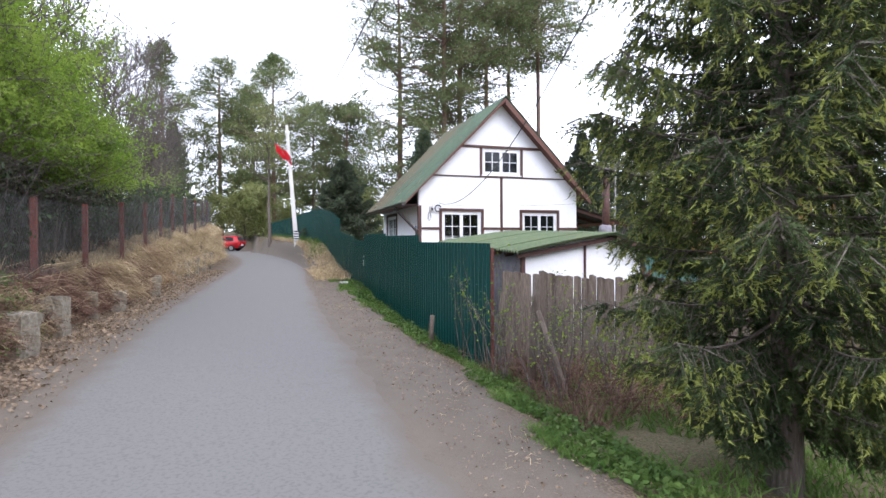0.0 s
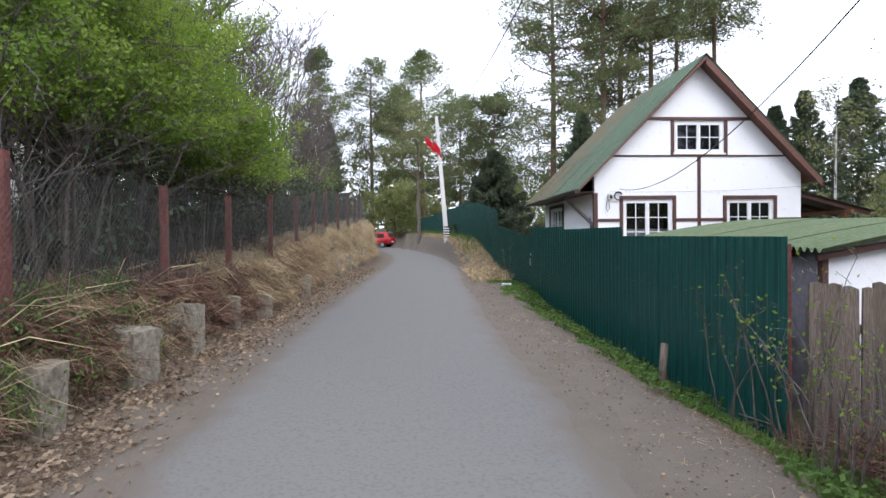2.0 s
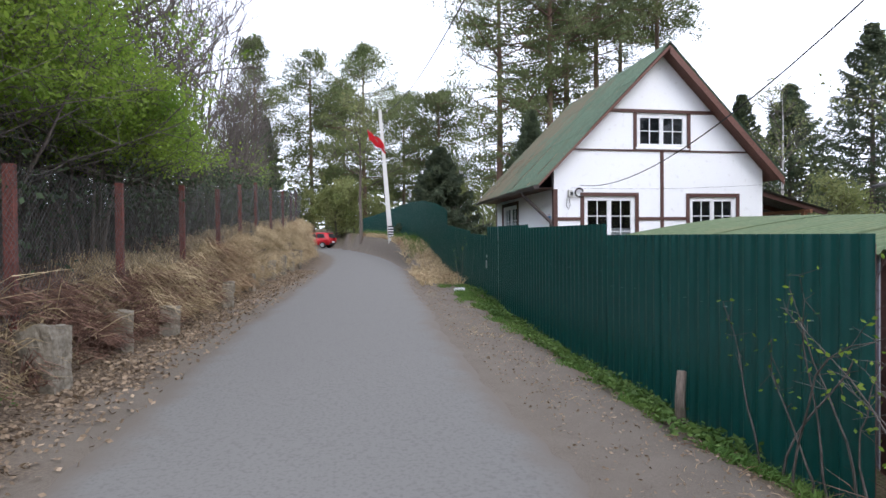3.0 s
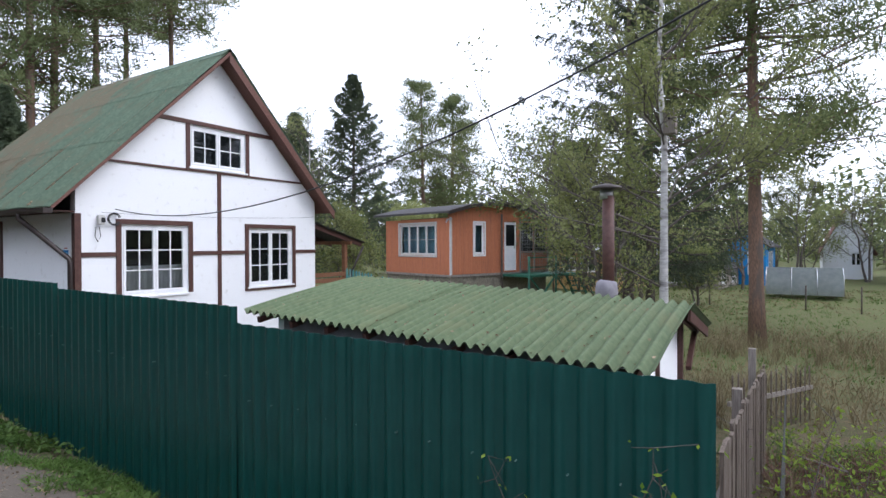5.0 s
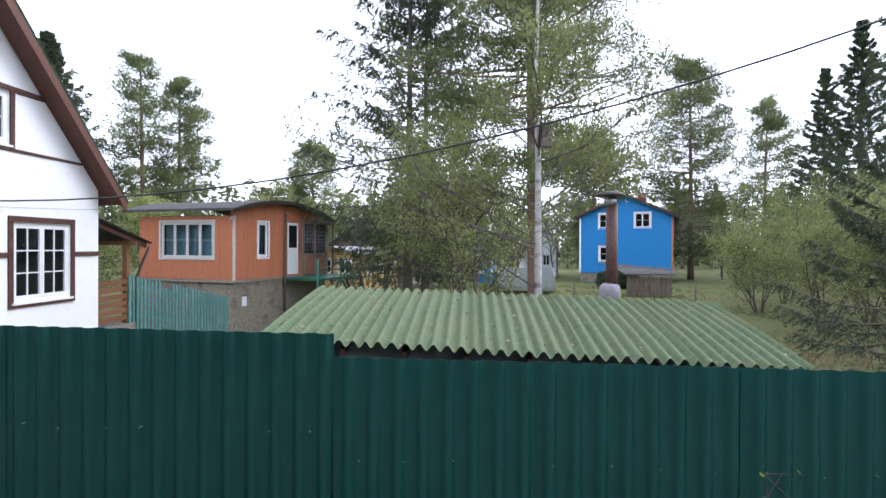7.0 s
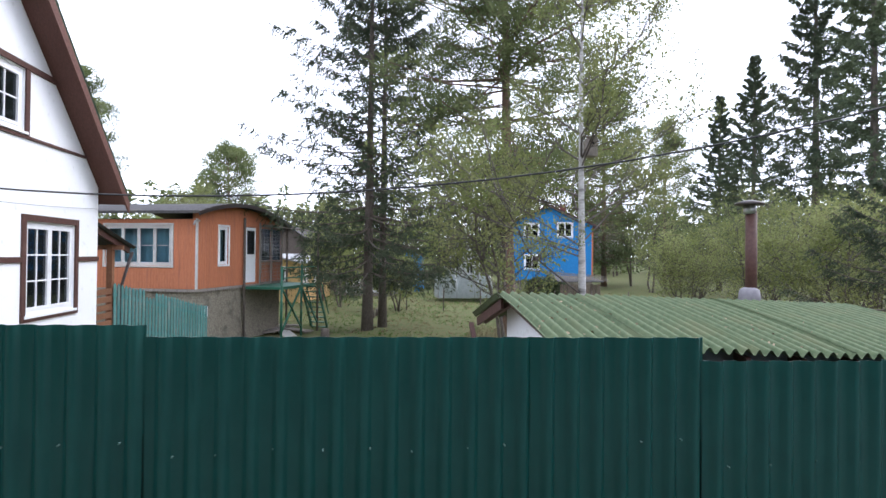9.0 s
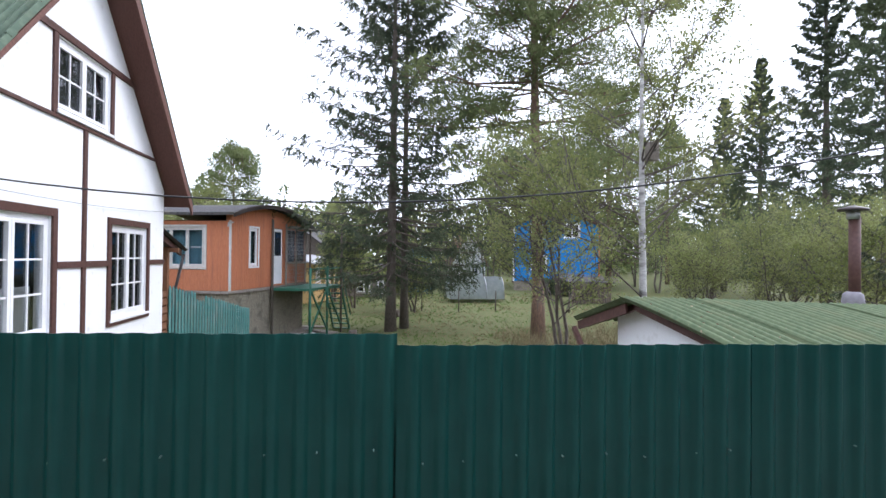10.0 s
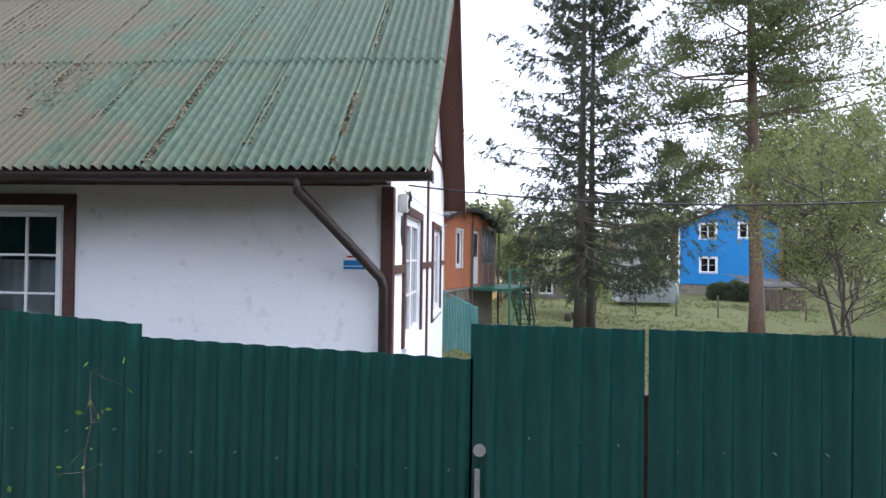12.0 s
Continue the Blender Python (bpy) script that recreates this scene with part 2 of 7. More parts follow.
def part(name, bm, mat, parent, label=""):
    """One mesh under a thing or a part; bm is in world metres and the things stand unturned."""
    o = Vector((0, 0, 0))
    p = parent
    while p:
        o += p.location
        p = p.parent
    bmesh.ops.translate(bm, vec=-o, verts=bm.verts)
    ob = new(name, mesh_of(name, bm, mat))
    ob.parent = parent
    return tagged(ob, label)


def solo(name, bm, mat, label, category, group="", kind="", at=None):
    """A thing of one mesh, in world metres, with its origin at its base."""
    if at is None:
        xs = [v.co for v in bm.verts]
        at = Vector((sum(v.x for v in xs) / len(xs), sum(v.y for v in xs) / len(xs), min(v.z for v in xs)))
    bmesh.ops.translate(bm, vec=-Vector(at), verts=bm.verts)
    ob = new(name, mesh_of(name, bm, mat))
    ob.location = at
    return tagged(ob, label, category, group, kind)


def box(bm, x0, x1, y0, y1, z0, z1, bevel=0.0, turn=0.0):
    m = Matrix.Translation(((x0 + x1) / 2, (y0 + y1) / 2, (z0 + z1) / 2)) @ Matrix.Rotation(turn, 4, "Z")
    g = bmesh.ops.create_cube(bm, size=1.0, matrix=m @ Matrix.Diagonal((x1 - x0, y1 - y0, z1 - z0, 1)))
    if bevel:
        es = list({e for v in g["verts"] for e in v.link_edges})
        bmesh.ops.bevel(bm, geom=es, offset=bevel, segments=2, affect="EDGES", profile=0.6)
    return bm


def beam(bm, a, b, w, h, up=(0, 0, 1)):
    """A bar of section w x h from a to b."""
    a, b = Vector(a), Vector(b)
    d = (b - a).normalized()
    s = d.cross(Vector(up))
    s = s.normalized() if s.length > 1e-4 else Vector((1, 0, 0))
    u = s.cross(d)
    vs = []
    for p in (a, b):
        for i, j in ((-1, -1), (1, -1), (1, 1), (-1, 1)):
            vs.append(bm.verts.new(p + s * (i * w / 2) + u * (j * h / 2)))
    for f in ((3, 2, 1, 0), (4, 5, 6, 7), (0, 1, 5, 4), (1, 2, 6, 5), (2, 3, 7, 6), (3, 0, 4, 7)):
        bm.faces.new([vs[i] for i in f])
    return bm


def tube(bm, pts, radii, sides=6, cap=True):
    pts = [Vector(p) for p in pts]
    if not isinstance(radii, (list, tuple)):
        radii = [radii] * len(pts)
    rings = []
    ref = Vector((0.31, 0.17, 0.93))
    for i, p in enumerate(pts):
        d = (pts[min(i + 1, len(pts) - 1)] - pts[max(i - 1, 0)]).normalized()
        s = d.cross(ref)
        s = s.normalized() if s.length > 1e-3 else d.orthogonal().normalized()
        u = d.cross(s)
        rings.append([bm.verts.new(p + (s * math.cos(2 * math.pi * k / sides) + u * math.sin(2 * math.pi * k / sides)) * radii[i]) for k in range(sides)])
    for r0, r1 in zip(rings, rings[1:]):
        for k in range(sides):
            f = bm.faces.new((r0[k], r0[(k + 1) % sides], r1[(k + 1) % sides], r1[k]))
            f.smooth = True
    if cap:
        bm.faces.new(rings[0][::-1])
        bm.faces.new(rings[-1])
    return bm


def prism(bm, outline, depth, axis="y"):
    """A flat outline of 3D points pushed by depth (a vector)."""
    d = Vector(depth)
    a = [bm.verts.new(Vector(p)) for p in outline]
    b = [bm.verts.new(Vector(p) + d) for p in outline]
    n = len(a)
    bm.faces.new(a)
    bm.faces.new(b[::-1])
    for i in range(n):
        bm.faces.new((a[i], b[i], b[(i + 1) % n], a[(i + 1) % n]))
    bmesh.ops.recalc_face_normals(bm, faces=bm.faces)
    return bm


def B():
    return bmesh.new()


def arrays_object(name, verts, faces, mat, smooth=False):
    """A mesh from numpy arrays: verts (n, 3), faces (m, 3 or 4)."""
    me = bpy.data.meshes.new(name)
    verts, faces = np.asarray(verts, dtype=np.float32), np.asarray(faces, dtype=np.int32)
    k = faces.shape[1]
    me.vertices.add(len(verts))
    me.vertices.foreach_set("co", verts.ravel())
    me.loops.add(faces.size)
    me.loops.foreach_set("vertex_index", faces.ravel())
    me.polygons.add(len(faces))
    me.polygons.foreach_set("loop_start", np.arange(0, faces.size, k, dtype=np.int32))
    me.polygons.foreach_set("loop_total", np.full(len(faces), k, dtype=np.int32))
    me.update(calc_edges=True)
    me.materials.append(mat)
    return new(name, me)


rng = np.random.default_rng(7)


def unit(v):
    return v / np.maximum(np.linalg.norm(v, axis=-1, keepdims=True), 1e-9)


def blades(roots, dirs, length, width, tip=0.15):
    """Thin four-cornered blades: arrays of roots, directions, lengths and widths."""
    n = len(roots)
    side = unit(np.cross(dirs, rng.normal(size=(n, 3))))
    L, W = np.broadcast_to(length, n)[:, None], np.broadcast_to(width, n)[:, None]
    end = roots + dirs * L
    v = np.stack([roots - side * W / 2, roots + side * W / 2, end + side * W * tip, end - side * W * tip], 1).reshape(-1, 3)
    return v, np.arange(4 * n).reshape(-1, 4)


def needles_np(roots, dirs, length, width):
    """Single pointed slivers, one triangle each."""
    n = len(roots)
    side = unit(np.cross(dirs, rng.normal(size=(n, 3))))
    L, W = np.broadcast_to(length, n)[:, None], np.broadcast_to(width, n)[:, None]
    v = np.stack([roots - side * W / 2, roots + side * W / 2, roots + dirs * L], 1).reshape(-1, 3)
    return v, np.arange(3 * n).reshape(-1, 3)


def leaves(centres, size, flat=0.0):
    """Leaf-shaped quads round centres."""
    n = len(centres)
    a = unit(rng.normal(size=(n, 3)) * np.array([1, 1, 1 - flat]))
    b = unit(np.cross(a, rng.normal(size=(n, 3))))
    s = np.broadcast_to(size, n)[:, None] * rng.uniform(0.6, 1.3, (n, 1))
    v = np.stack([centres - a * s * 0.6, centres + b * s * 0.32, centres + a * s * 0.6, centres - b * s * 0.32], 1).reshape(-1, 3)
    return v, np.arange(4 * n).reshape(-1, 4)


def tubes_np(starts, ends, r0, r1, sides=4):
    """Many tapered straight twigs at once."""
    n = len(starts)
    d = unit(ends - starts)
    s = unit(np.cross(d, rng.normal(size=(n, 3))))
    u = np.cross(d, s)
    vs = []
    for p, r in ((starts, r0), (ends, r1)):
        r = np.broadcast_to(r, n)[:, None]
        for k in range(sides):
            a = 2 * math.pi * k / sides
            vs.append(p + (s * math.cos(a) + u * math.sin(a)) * r)
    v = np.stack(vs, 1).reshape(-1, 3)
    base = (np.arange(n) * 2 * sides)[:, None]
    f = np.concatenate([base + np.array([[k, (k + 1) % sides, sides + (k + 1) % sides, sides + k]]) for k in range(sides)])
    return v, f


def join(chunks):
    vs, fs, o = [], [], 0
    for v, f in chunks:
        vs.append(v)
        fs.append(f + o)
        o += len(v)
    return np.concatenate(vs), np.concatenate(fs)


# ---------------------------------------------------------------- ground
def road_z(y):
    return 0.05 + 0.0235 * np.clip(y, -60, 20) + 0.017 * np.clip(y - 20, 0, 60)


BEND_Y = np.arange(-80, 140, 0.25)
BEND_X = 0.02 + np.cumsum(np.interp(BEND_Y, (7, 16, 24, 32, 40, 56, 75), (0, 0.055, 0.055, 0, -0.09, -0.2, -0.4))) * 0.25


def road_x(y):
    """The middle of the lane: straight, then a gentle S to the bend."""
    return np.interp(y, BEND_Y, BEND_X)


def fence_line(y):
    """The line that the steel fence and the right-hand verge keep to."""
    return 0.25 + 0.022 * y - 0.0027 * np.clip(y - 20, 0, 60) ** 2


def bank_x(y):
    """The foot of the bank beside the lane."""
    return np.interp(y, (-60, 11, 13, 16, 22, 28, 34, 40, 48, 56, 75), (-2.72, -2.62, -2.46, -2.28, -2.15, -1.75, -1.7, -2.2, -3.3, -4.8, -11))


def smooth(a, b, t):
    u = np.clip((t - a) / (b - a), 0, 1)
    return u * u * (3 - 2 * u)


HALF = 1.60


def ground_z(x, y):
    """Height of the ground: road, banks and the lower yards."""
    x, y = np.asarray(x, float), np.asarray(y, float)
    zr = road_z(y)
    u = x - fence_line(y)
    w = x - bank_x(y)
    foot = -0.10 + 0.06 * smooth(8, 12, y) + 0.12 * smooth(11, 14.5, y) + 0.33 * smooth(14, 17, y)
    foot = np.where(y > 17, 0.42 + 0.035 * (y - 17) + 0.75 * smooth(20, 30, y), foot)
    far = smooth(18, 26, y)
    z = np.where(w > 0.5, zr + (foot - zr) * smooth(2.0 - 0.35 * far, 3.2 - 0.9 * far, u), zr)
    yard = -0.25 - 0.75 * smooth(8, 26, x) + 0.28 * smooth(28, 48, x) + 1.4 * smooth(26, 45, y) * smooth(40, 10, x)
    z = np.where(u > 3.2, foot + (yard - foot) * smooth(3.3, 5.2, u), z)
    bank = 0.86 + 0.5 * smooth(13, 22, y) + 0.45 * smooth(22, 32, y) + (0.07 * np.sin(2.1 * y) + 0.06 * np.sin(0.83 * y + 1)) * smooth(11, 14, y)
    z = np.where(w < 0.5, zr + bank * smooth(0.05, -0.42, w) + 0.22 * smooth(-0.35, -1.6, w) + 0.4 * smooth(-1.5, -11, w), z)
    return z


def gz(x, y):
    return float(ground_z(x, y))


def grid_axis(lo, hi, fine_lo, fine_hi, fine, coarse):
    a = list(np.arange(fine_lo, fine_hi, fine))
    p, s = fine_lo, fine
    while p > lo:
        s = min(s * 1.3, coarse)
        p -= s
        a.insert(0, p)
    p, s = a[-1], fine
    while p < hi:
        s = min(s * 1.3, coarse)
        p += s
        a.append(p)
    return np.array(a)


gx, gy = grid_axis(-700, 900, -5.0, 7.0, 0.14, 60), grid_axis(-500, 900, -3, 36, 0.16, 60)
X, Y = np.meshgrid(gx, gy)
Z = ground_z(X, Y)
bumpy = np.array([[noise.noise((a * 1.7, b * 1.7, 0)) + 0.5 * noise.noise((a * 5, b * 5, 3)) for a in gx] for b in gy])
off_road = smooth(HALF - 0.1, HALF + 0.5, np.abs(X - road_x(Y)))
Z = Z + bumpy * (0.004 + 0.045 * off_road)
verts = np.stack([X, Y, Z], -1).reshape(-1, 3)
nx = len(gx)
ii = (np.arange(len(gy) - 1)[:, None] * nx + np.arange(nx - 1)[None]).reshape(-1)
ground = arrays_object("ground", verts, np.stack([ii, ii + 1, ii + nx + 1, ii + nx], 1), M["asphalt"])
ground.data.polygons.foreach_set("use_smooth", np.ones(len(ground.data.polygons), dtype=bool))
tagged(ground, "earth ground with leaf litter, dirt shoulders and patchy grass", "ground", kind="structure")


def ground_material():
    m = bpy.data.materials.new("earth and litter")
    m.use_nodes = True
    n, l = m.node_tree.nodes, m.node_tree.links
    b = n["Principled BSDF"]
    b.inputs["Roughness"].default_value = 0.95
    b.inputs["Specular IOR Level"].default_value = 0.2
    co = n.new("ShaderNodeTexCoord")

    def nz(scale, detail=6.0):
        t = n.new("ShaderNodeTexNoise")
        t.inputs["Scale"].default_value, t.inputs["Detail"].default_value = scale, detail
        l.new(co.outputs["Object"], t.inputs["Vector"])
        return t.outputs["Fac"]

    def ramp(src, a, c):
        r = n.new("ShaderNodeMapRange")
        r.inputs[1].default_value, r.inputs[2].default_value = a, c
        l.new(src, r.inputs[0])
        return r.outputs[0]

    def mixed(f, c1, c2):
        x = n.new("ShaderNodeMixRGB")
        l.new(f, x.inputs[0])
        for i, c in ((1, c1), (2, c2)):
            if isinstance(c, tuple):
                x.inputs[i].default_value = (*c, 1)
            else:
                l.new(c, x.inputs[i])
        return x.outputs[0]

    fine = nz(38)
    dirt = mixed(ramp(nz(170, 3), 0.3, 0.7), mixed(ramp(nz(4), 0.3, 0.7), (0.074, 0.060, 0.046), (0.112, 0.094, 0.075)), (0.16, 0.138, 0.112))
    litter = mixed(ramp(nz(45), 0.4, 0.6), (0.052, 0.037, 0.026), (0.165, 0.125, 0.086))
    grass = mixed(ramp(nz(9), 0.35, 0.65), (0.055, 0.098, 0.018), (0.135, 0.112, 0.055))
    at = n.new("ShaderNodeAttribute")
    at.attribute_name = "cover"
    sep = n.new("ShaderNodeSeparateColor")
    l.new(at.outputs["Color"], sep.inputs[0])
    c = mixed(sep.outputs[0], litter, dirt)
    c = mixed(sep.outputs[1], c, grass)
    l.new(c, b.inputs["Base Color"])
    bu = n.new("ShaderNodeBump")
    bu.inputs["Strength"].default_value, bu.inputs["Distance"].default_value = 0.35, 0.015
    l.new(fine, bu.inputs["Height"])
    l.new(bu.outputs[0], b.inputs["Normal"])
    return m


U = X - road_x(Y)
cover = np.zeros((*X.shape, 4), dtype=np.float32)
wob = 0.35 * bumpy
UR = X - fence_line(Y)
cover[..., 0] = np.where(U > 0, 1 - smooth(2.3, 2.6, UR + wob), 1 - smooth(-1.75, -2.3, U + wob))
cover[..., 1] = np.where(UR > 2.6, 0.35 + 0.6 * smooth(8, 18, X + 4 * bumpy), 0.5 * smooth(-6, -14, U))
cover[..., 3] = 1
layer = ground.data.color_attributes.new("cover", "FLOAT_COLOR", "POINT")
layer.data.foreach_set("color", cover.reshape(-1))
ground.data.materials[0] = ground_material()
M["earth"] = ground.data.materials[0]

# road: a thin asphalt sheet on the ground with ragged edges
ry = np.arange(-40, 75, 0.16)
cols = np.linspace(-1, 1, 21)
rv = []
for yy in ry:
    wl_ = HALF + 0.12 * noise.noise((1.3, yy * 1.1, 5)) + 0.05 * noise.noise((4.1, yy * 5, 5))
    wr_ = HALF + 0.12 * noise.noise((7.3, yy * 1.1, 5)) + 0.05 * noise.noise((9.1, yy * 5, 5))
    for c in cols:
        xx = road_x(yy) + c * (wl_ if c < 0 else wr_)
        rv.append((xx, yy, road_z(yy) + 0.022 + 0.02 * (1 - c * c) - (0.03 if abs(c) == 1 else 0)))
k = len(cols)
ii = (np.arange(len(ry) - 1)[:, None] * k + np.arange(k - 1)[None]).reshape(-1)
road = arrays_object("road", np.array(rv), np.stack([ii, ii + 1, ii + k + 1, ii + k], 1), M["asphalt"])
road.data.polygons.foreach_set("use_smooth", np.ones(len(road.data.polygons), dtype=bool))


def road_material():
    """Asphalt that turns to trodden dust towards its ragged edges."""
    m = M["asphalt"].copy()
    m.name = "dusty asphalt"
    n, l = m.node_tree.nodes, m.node_tree.links
    bsdf = n["Principled BSDF"]
    old = bsdf.inputs["Base Color"].links[0].from_socket
    at = n.new("ShaderNodeAttribute")
    at.attribute_name = "dust"
    t = n.new("ShaderNodeTexNoise")
    t.inputs["Scale"].default_value, t.inputs["Detail"].default_value = 2.2, 8.0
    co = n.new("ShaderNodeTexCoord")
    l.new(co.outputs["Object"], t.inputs["Vector"])
    ad = n.new("ShaderNodeMath")
    l.new(at.outputs["Fac"], ad.inputs[0])
    l.new(t.outputs["Fac"], ad.inputs[1])
    r = n.new("ShaderNodeMapRange")
    r.inputs[1].default_value, r.inputs[2].default_value = 0.85, 1.3
    l.new(ad.outputs[0], r.inputs[0])
    mix = n.new("ShaderNodeMixRGB")
    mix.inputs[2].default_value = (0.128, 0.111, 0.092, 1)
    l.new(r.outputs[0], mix.inputs[0])
    l.new(old, mix.inputs[1])
    l.new(mix.outputs[0], bsdf.inputs["Base Color"])
    return m


dust = np.tile(np.abs(cols) ** 4, len(ry)).astype(np.float32)
road.data.attributes.new("dust", "FLOAT", "POINT").data.foreach_set("value", dust)
road.data.materials[0] = road_material()
tagged(road, "narrow worn grey asphalt lane with dusty ragged edges", "road", kind="structure")


# ---------------------------------------------------------------- corrugated sheets
def sheet_mesh(name, width, length, pitch, amp, mat, kind="wave", thick=0.0015, rows=1, per=6):
    """A profiled sheet: width along local x, length along local y, waves in z."""
    if kind == "wave":
        n = max(2, int(round(width / pitch * per)))
        prof = [(width * i / n, amp * math.cos(2 * math.pi * (width * i / n) / pitch)) for i in range(n + 1)]
    else:
        prof, p = [], 0.0
        while p < width - 1e-6:
            prof += [(p + a * pitch, b * amp) for a, b in ((0, 0), (0.34, 0), (0.42, 0.14), (0.50, 0.5), (0.58, 0.86), (0.64, 1), (0.78, 1), (0.84, 0.86), (0.90, 0.5), (0.96, 0.14))]
            p += pitch
        prof.append((width, 0))
        prof = [q for q in prof if q[0] <= width + 1e-6]
    bm = B()
    lines = []
    for j in range(rows + 1):
        lines.append([bm.verts.new((x, length * j / rows, z)) for x, z in prof])
    for a, b in zip(lines, lines[1:]):
        for i in range(len(prof) - 1):
            f = bm.faces.new((a[i], a[i + 1], b[i + 1], b[i]))
            f.smooth = True
    g = bmesh.ops.extrude_face_region(bm, geom=bm.faces[:])
    bmesh.ops.translate(bm, vec=(0, 0, -max(thick, 0.003)), verts=[v for v in g["geom"] if isinstance(v, bmesh.types.BMVert)])
    bmesh.ops.recalc_face_normals(bm, faces=bm.faces)
    for e in bm.edges:
        e.smooth = len(e.link_faces) == 2 and e.calc_face_angle(0) < 0.95
    return mesh_of(name, bm, mat)


def place_mesh(name, me, parent, origin, ax, ay, label=""):
    """An object on shared mesh data with its local x and y along two given directions (world metres)."""
    ax, ay = Vector(ax).normalized(), Vector(ay).normalized()
    az = ax.cross(ay)
    o = Vector(origin)
    p = parent
    while p:
        o = o - p.location
        p = p.parent
    ob = new(name, me)
    ob.parent = parent
    ob.matrix_local = Matrix(((ax.x, ay.x, az.x, o.x), (ax.y, ay.y, az.y, o.y), (ax.z, ay.z, az.z, o.z), (0, 0, 0, 1)))
    return tagged(ob, label)


# ---------------------------------------------------------------- green steel fence along the lane
fence = thing("metal_fence", (3.5, 7.05, gz(3.5, 7.05)), "dark green profiled steel sheet fence stepping up along the lane", "fence")
PITCH = 0.146
FX = 3.5


def fence_run(y0, y1, ztop0, ztop1, parent, xa=FX, xb=FX, sheets=None, low=0.06):
    n = sheets or max(1, int(round((y1 - y0) / (PITCH * 8))))
    bits = []
    for i in range(n):
        a, b = i / n, (i + 1) / n
        ya, yb = y0 + (y1 - y0) * a, y0 + (y1 - y0) * b
        pa, pb = Vector((xa + (xb - xa) * a, ya, 0)), Vector((xa + (xb - xa) * b, yb, 0))
        zt = ztop0 + (ztop1 - ztop0) * a + random.uniform(-0.003, 0.003)
        zb = min(gz(pa.x, ya), gz(pb.x, yb)) - low
        w = (pb - pa).length
        ribs = max(1, int(round(w / PITCH)))
        me = sheet_mesh("sheet", w + 0.014, zt - zb, w / ribs, 0.030, M["fence"], "trap")
        rise = (ztop1 - ztop0) / n
        for v in me.vertices:
            if v.co.y > 0.5 * (zt - zb):
                v.co.y += rise * (1 - v.co.x / w)
        # ribs stand out towards the lane
        ob = place_mesh("sheet", me, parent, (pb.x + 0.005 * (i % 2), yb, zb), pa - pb, (0, 0, 1))
        bits.append((pa, pb, zb, zt))
    return bits


runs = [(7.03, 10.715, 1.72, 1.765, 3), (10.715, 13.88, 1.905, 1.935, 3), (13.88, 15.96, 2.0, 2.02, 2), (15.995, 16.915, 2.02, 2.03, 1), (16.915, 18.83, 1.835, 1.91, 2), (18.83, 22.4, 1.985, 2.25, 3)]
screws = B()
for y0, y1, za, zb_, n in runs:
    for pa, pb, zb, zt in fence_run(y0, y1, za, zb_, fence, sheets=n):
        for k in range(4):
            for hgt in (0.62, ):
                yy = pa.y + (pb.y - pa.y) * (k + 0.5) / 4 + random.uniform(-0.03, 0.03)
                c = Matrix.Translation((FX - 0.004 + 0.004, yy, zt - hgt + random.uniform(-0.02, 0.02) - 0.0)) @ Matrix.Rotation(radians(90), 4, "Y")
                bmesh.ops.create_cone(screws, cap_ends=True, segments=6, radius1=0.005, radius2=0.004, depth=0.05, matrix=c)
screw_ob = part("screw_heads", screws, M["screw"], fence, "pale screw heads")
tagged(screw_ob, kind="stuff")
for yy in (7.12, 9.5, 12.0, 14.4, 15.975, 16.9, 19.3, 21.8):
    bm = B()
    box(bm, FX + 0.04, FX + 0.09, yy - 0.03, yy + 0.03, gz(FX, yy) - 0.3, 1.66, 0.004)
    part("post", bm, M["rust"], fence, "rusty steel post")
for ya, yb in ((7.1, 15.93), (16.02, 16.92), (16.95, 22.3)):
    for dz in (0.35, 1.28):
        bm = B()
        beam(bm, (FX + 0.03, ya, gz(FX, ya) + dz + 0.05), (FX + 0.03, yb, gz(FX, yb) + dz + (0.05 if yb < 20 else -0.2)), 0.03, 0.04)
        part("rail", bm, M["rust"], fence, "rusty steel rail")
# gate lock and handle
bm = B()
bmesh.ops.create_cone(bm, cap_ends=True, segments=16, radius1=0.035, radius2=0.03, depth=0.02, matrix=Matrix.Translation((FX - 0.03, 16.86, 1.35)) @ Matrix.Rotation(radians(90), 4, "Y"))
part("lock", bm, M["steel"], fence, "round steel lock plate")
bm = B()
box(bm, FX - 0.06, FX - 0.03, 16.855, 16.885, 1.06, 1.25, 0.006)
part("handle", bm, M["steel"], fence, "steel gate handle")
# the farther stretch climbs with the bank and bends with the lane
far_fence = thing("metal_fence", (3.5, 22.4, gz(3.5, 22.4)), "tall bluish green steel fence climbing the bank behind dry grass", "fence")
knots = [(3.5, 22.4, 2.75), (3.55, 25.0, 3.15), (3.6, 29.0, 3.55), (3.55, 34.0, 3.85), (3.2, 40.0, 3.9), (2.4, 48.0, 3.85), (1.2, 56.0, 3.8)]
for (xa, ya, za), (xb, yb, zb_) in zip(knots, knots[1:]):
    fence_run(ya, yb, za, zb_, far_fence, xa, xb, low=0.3)

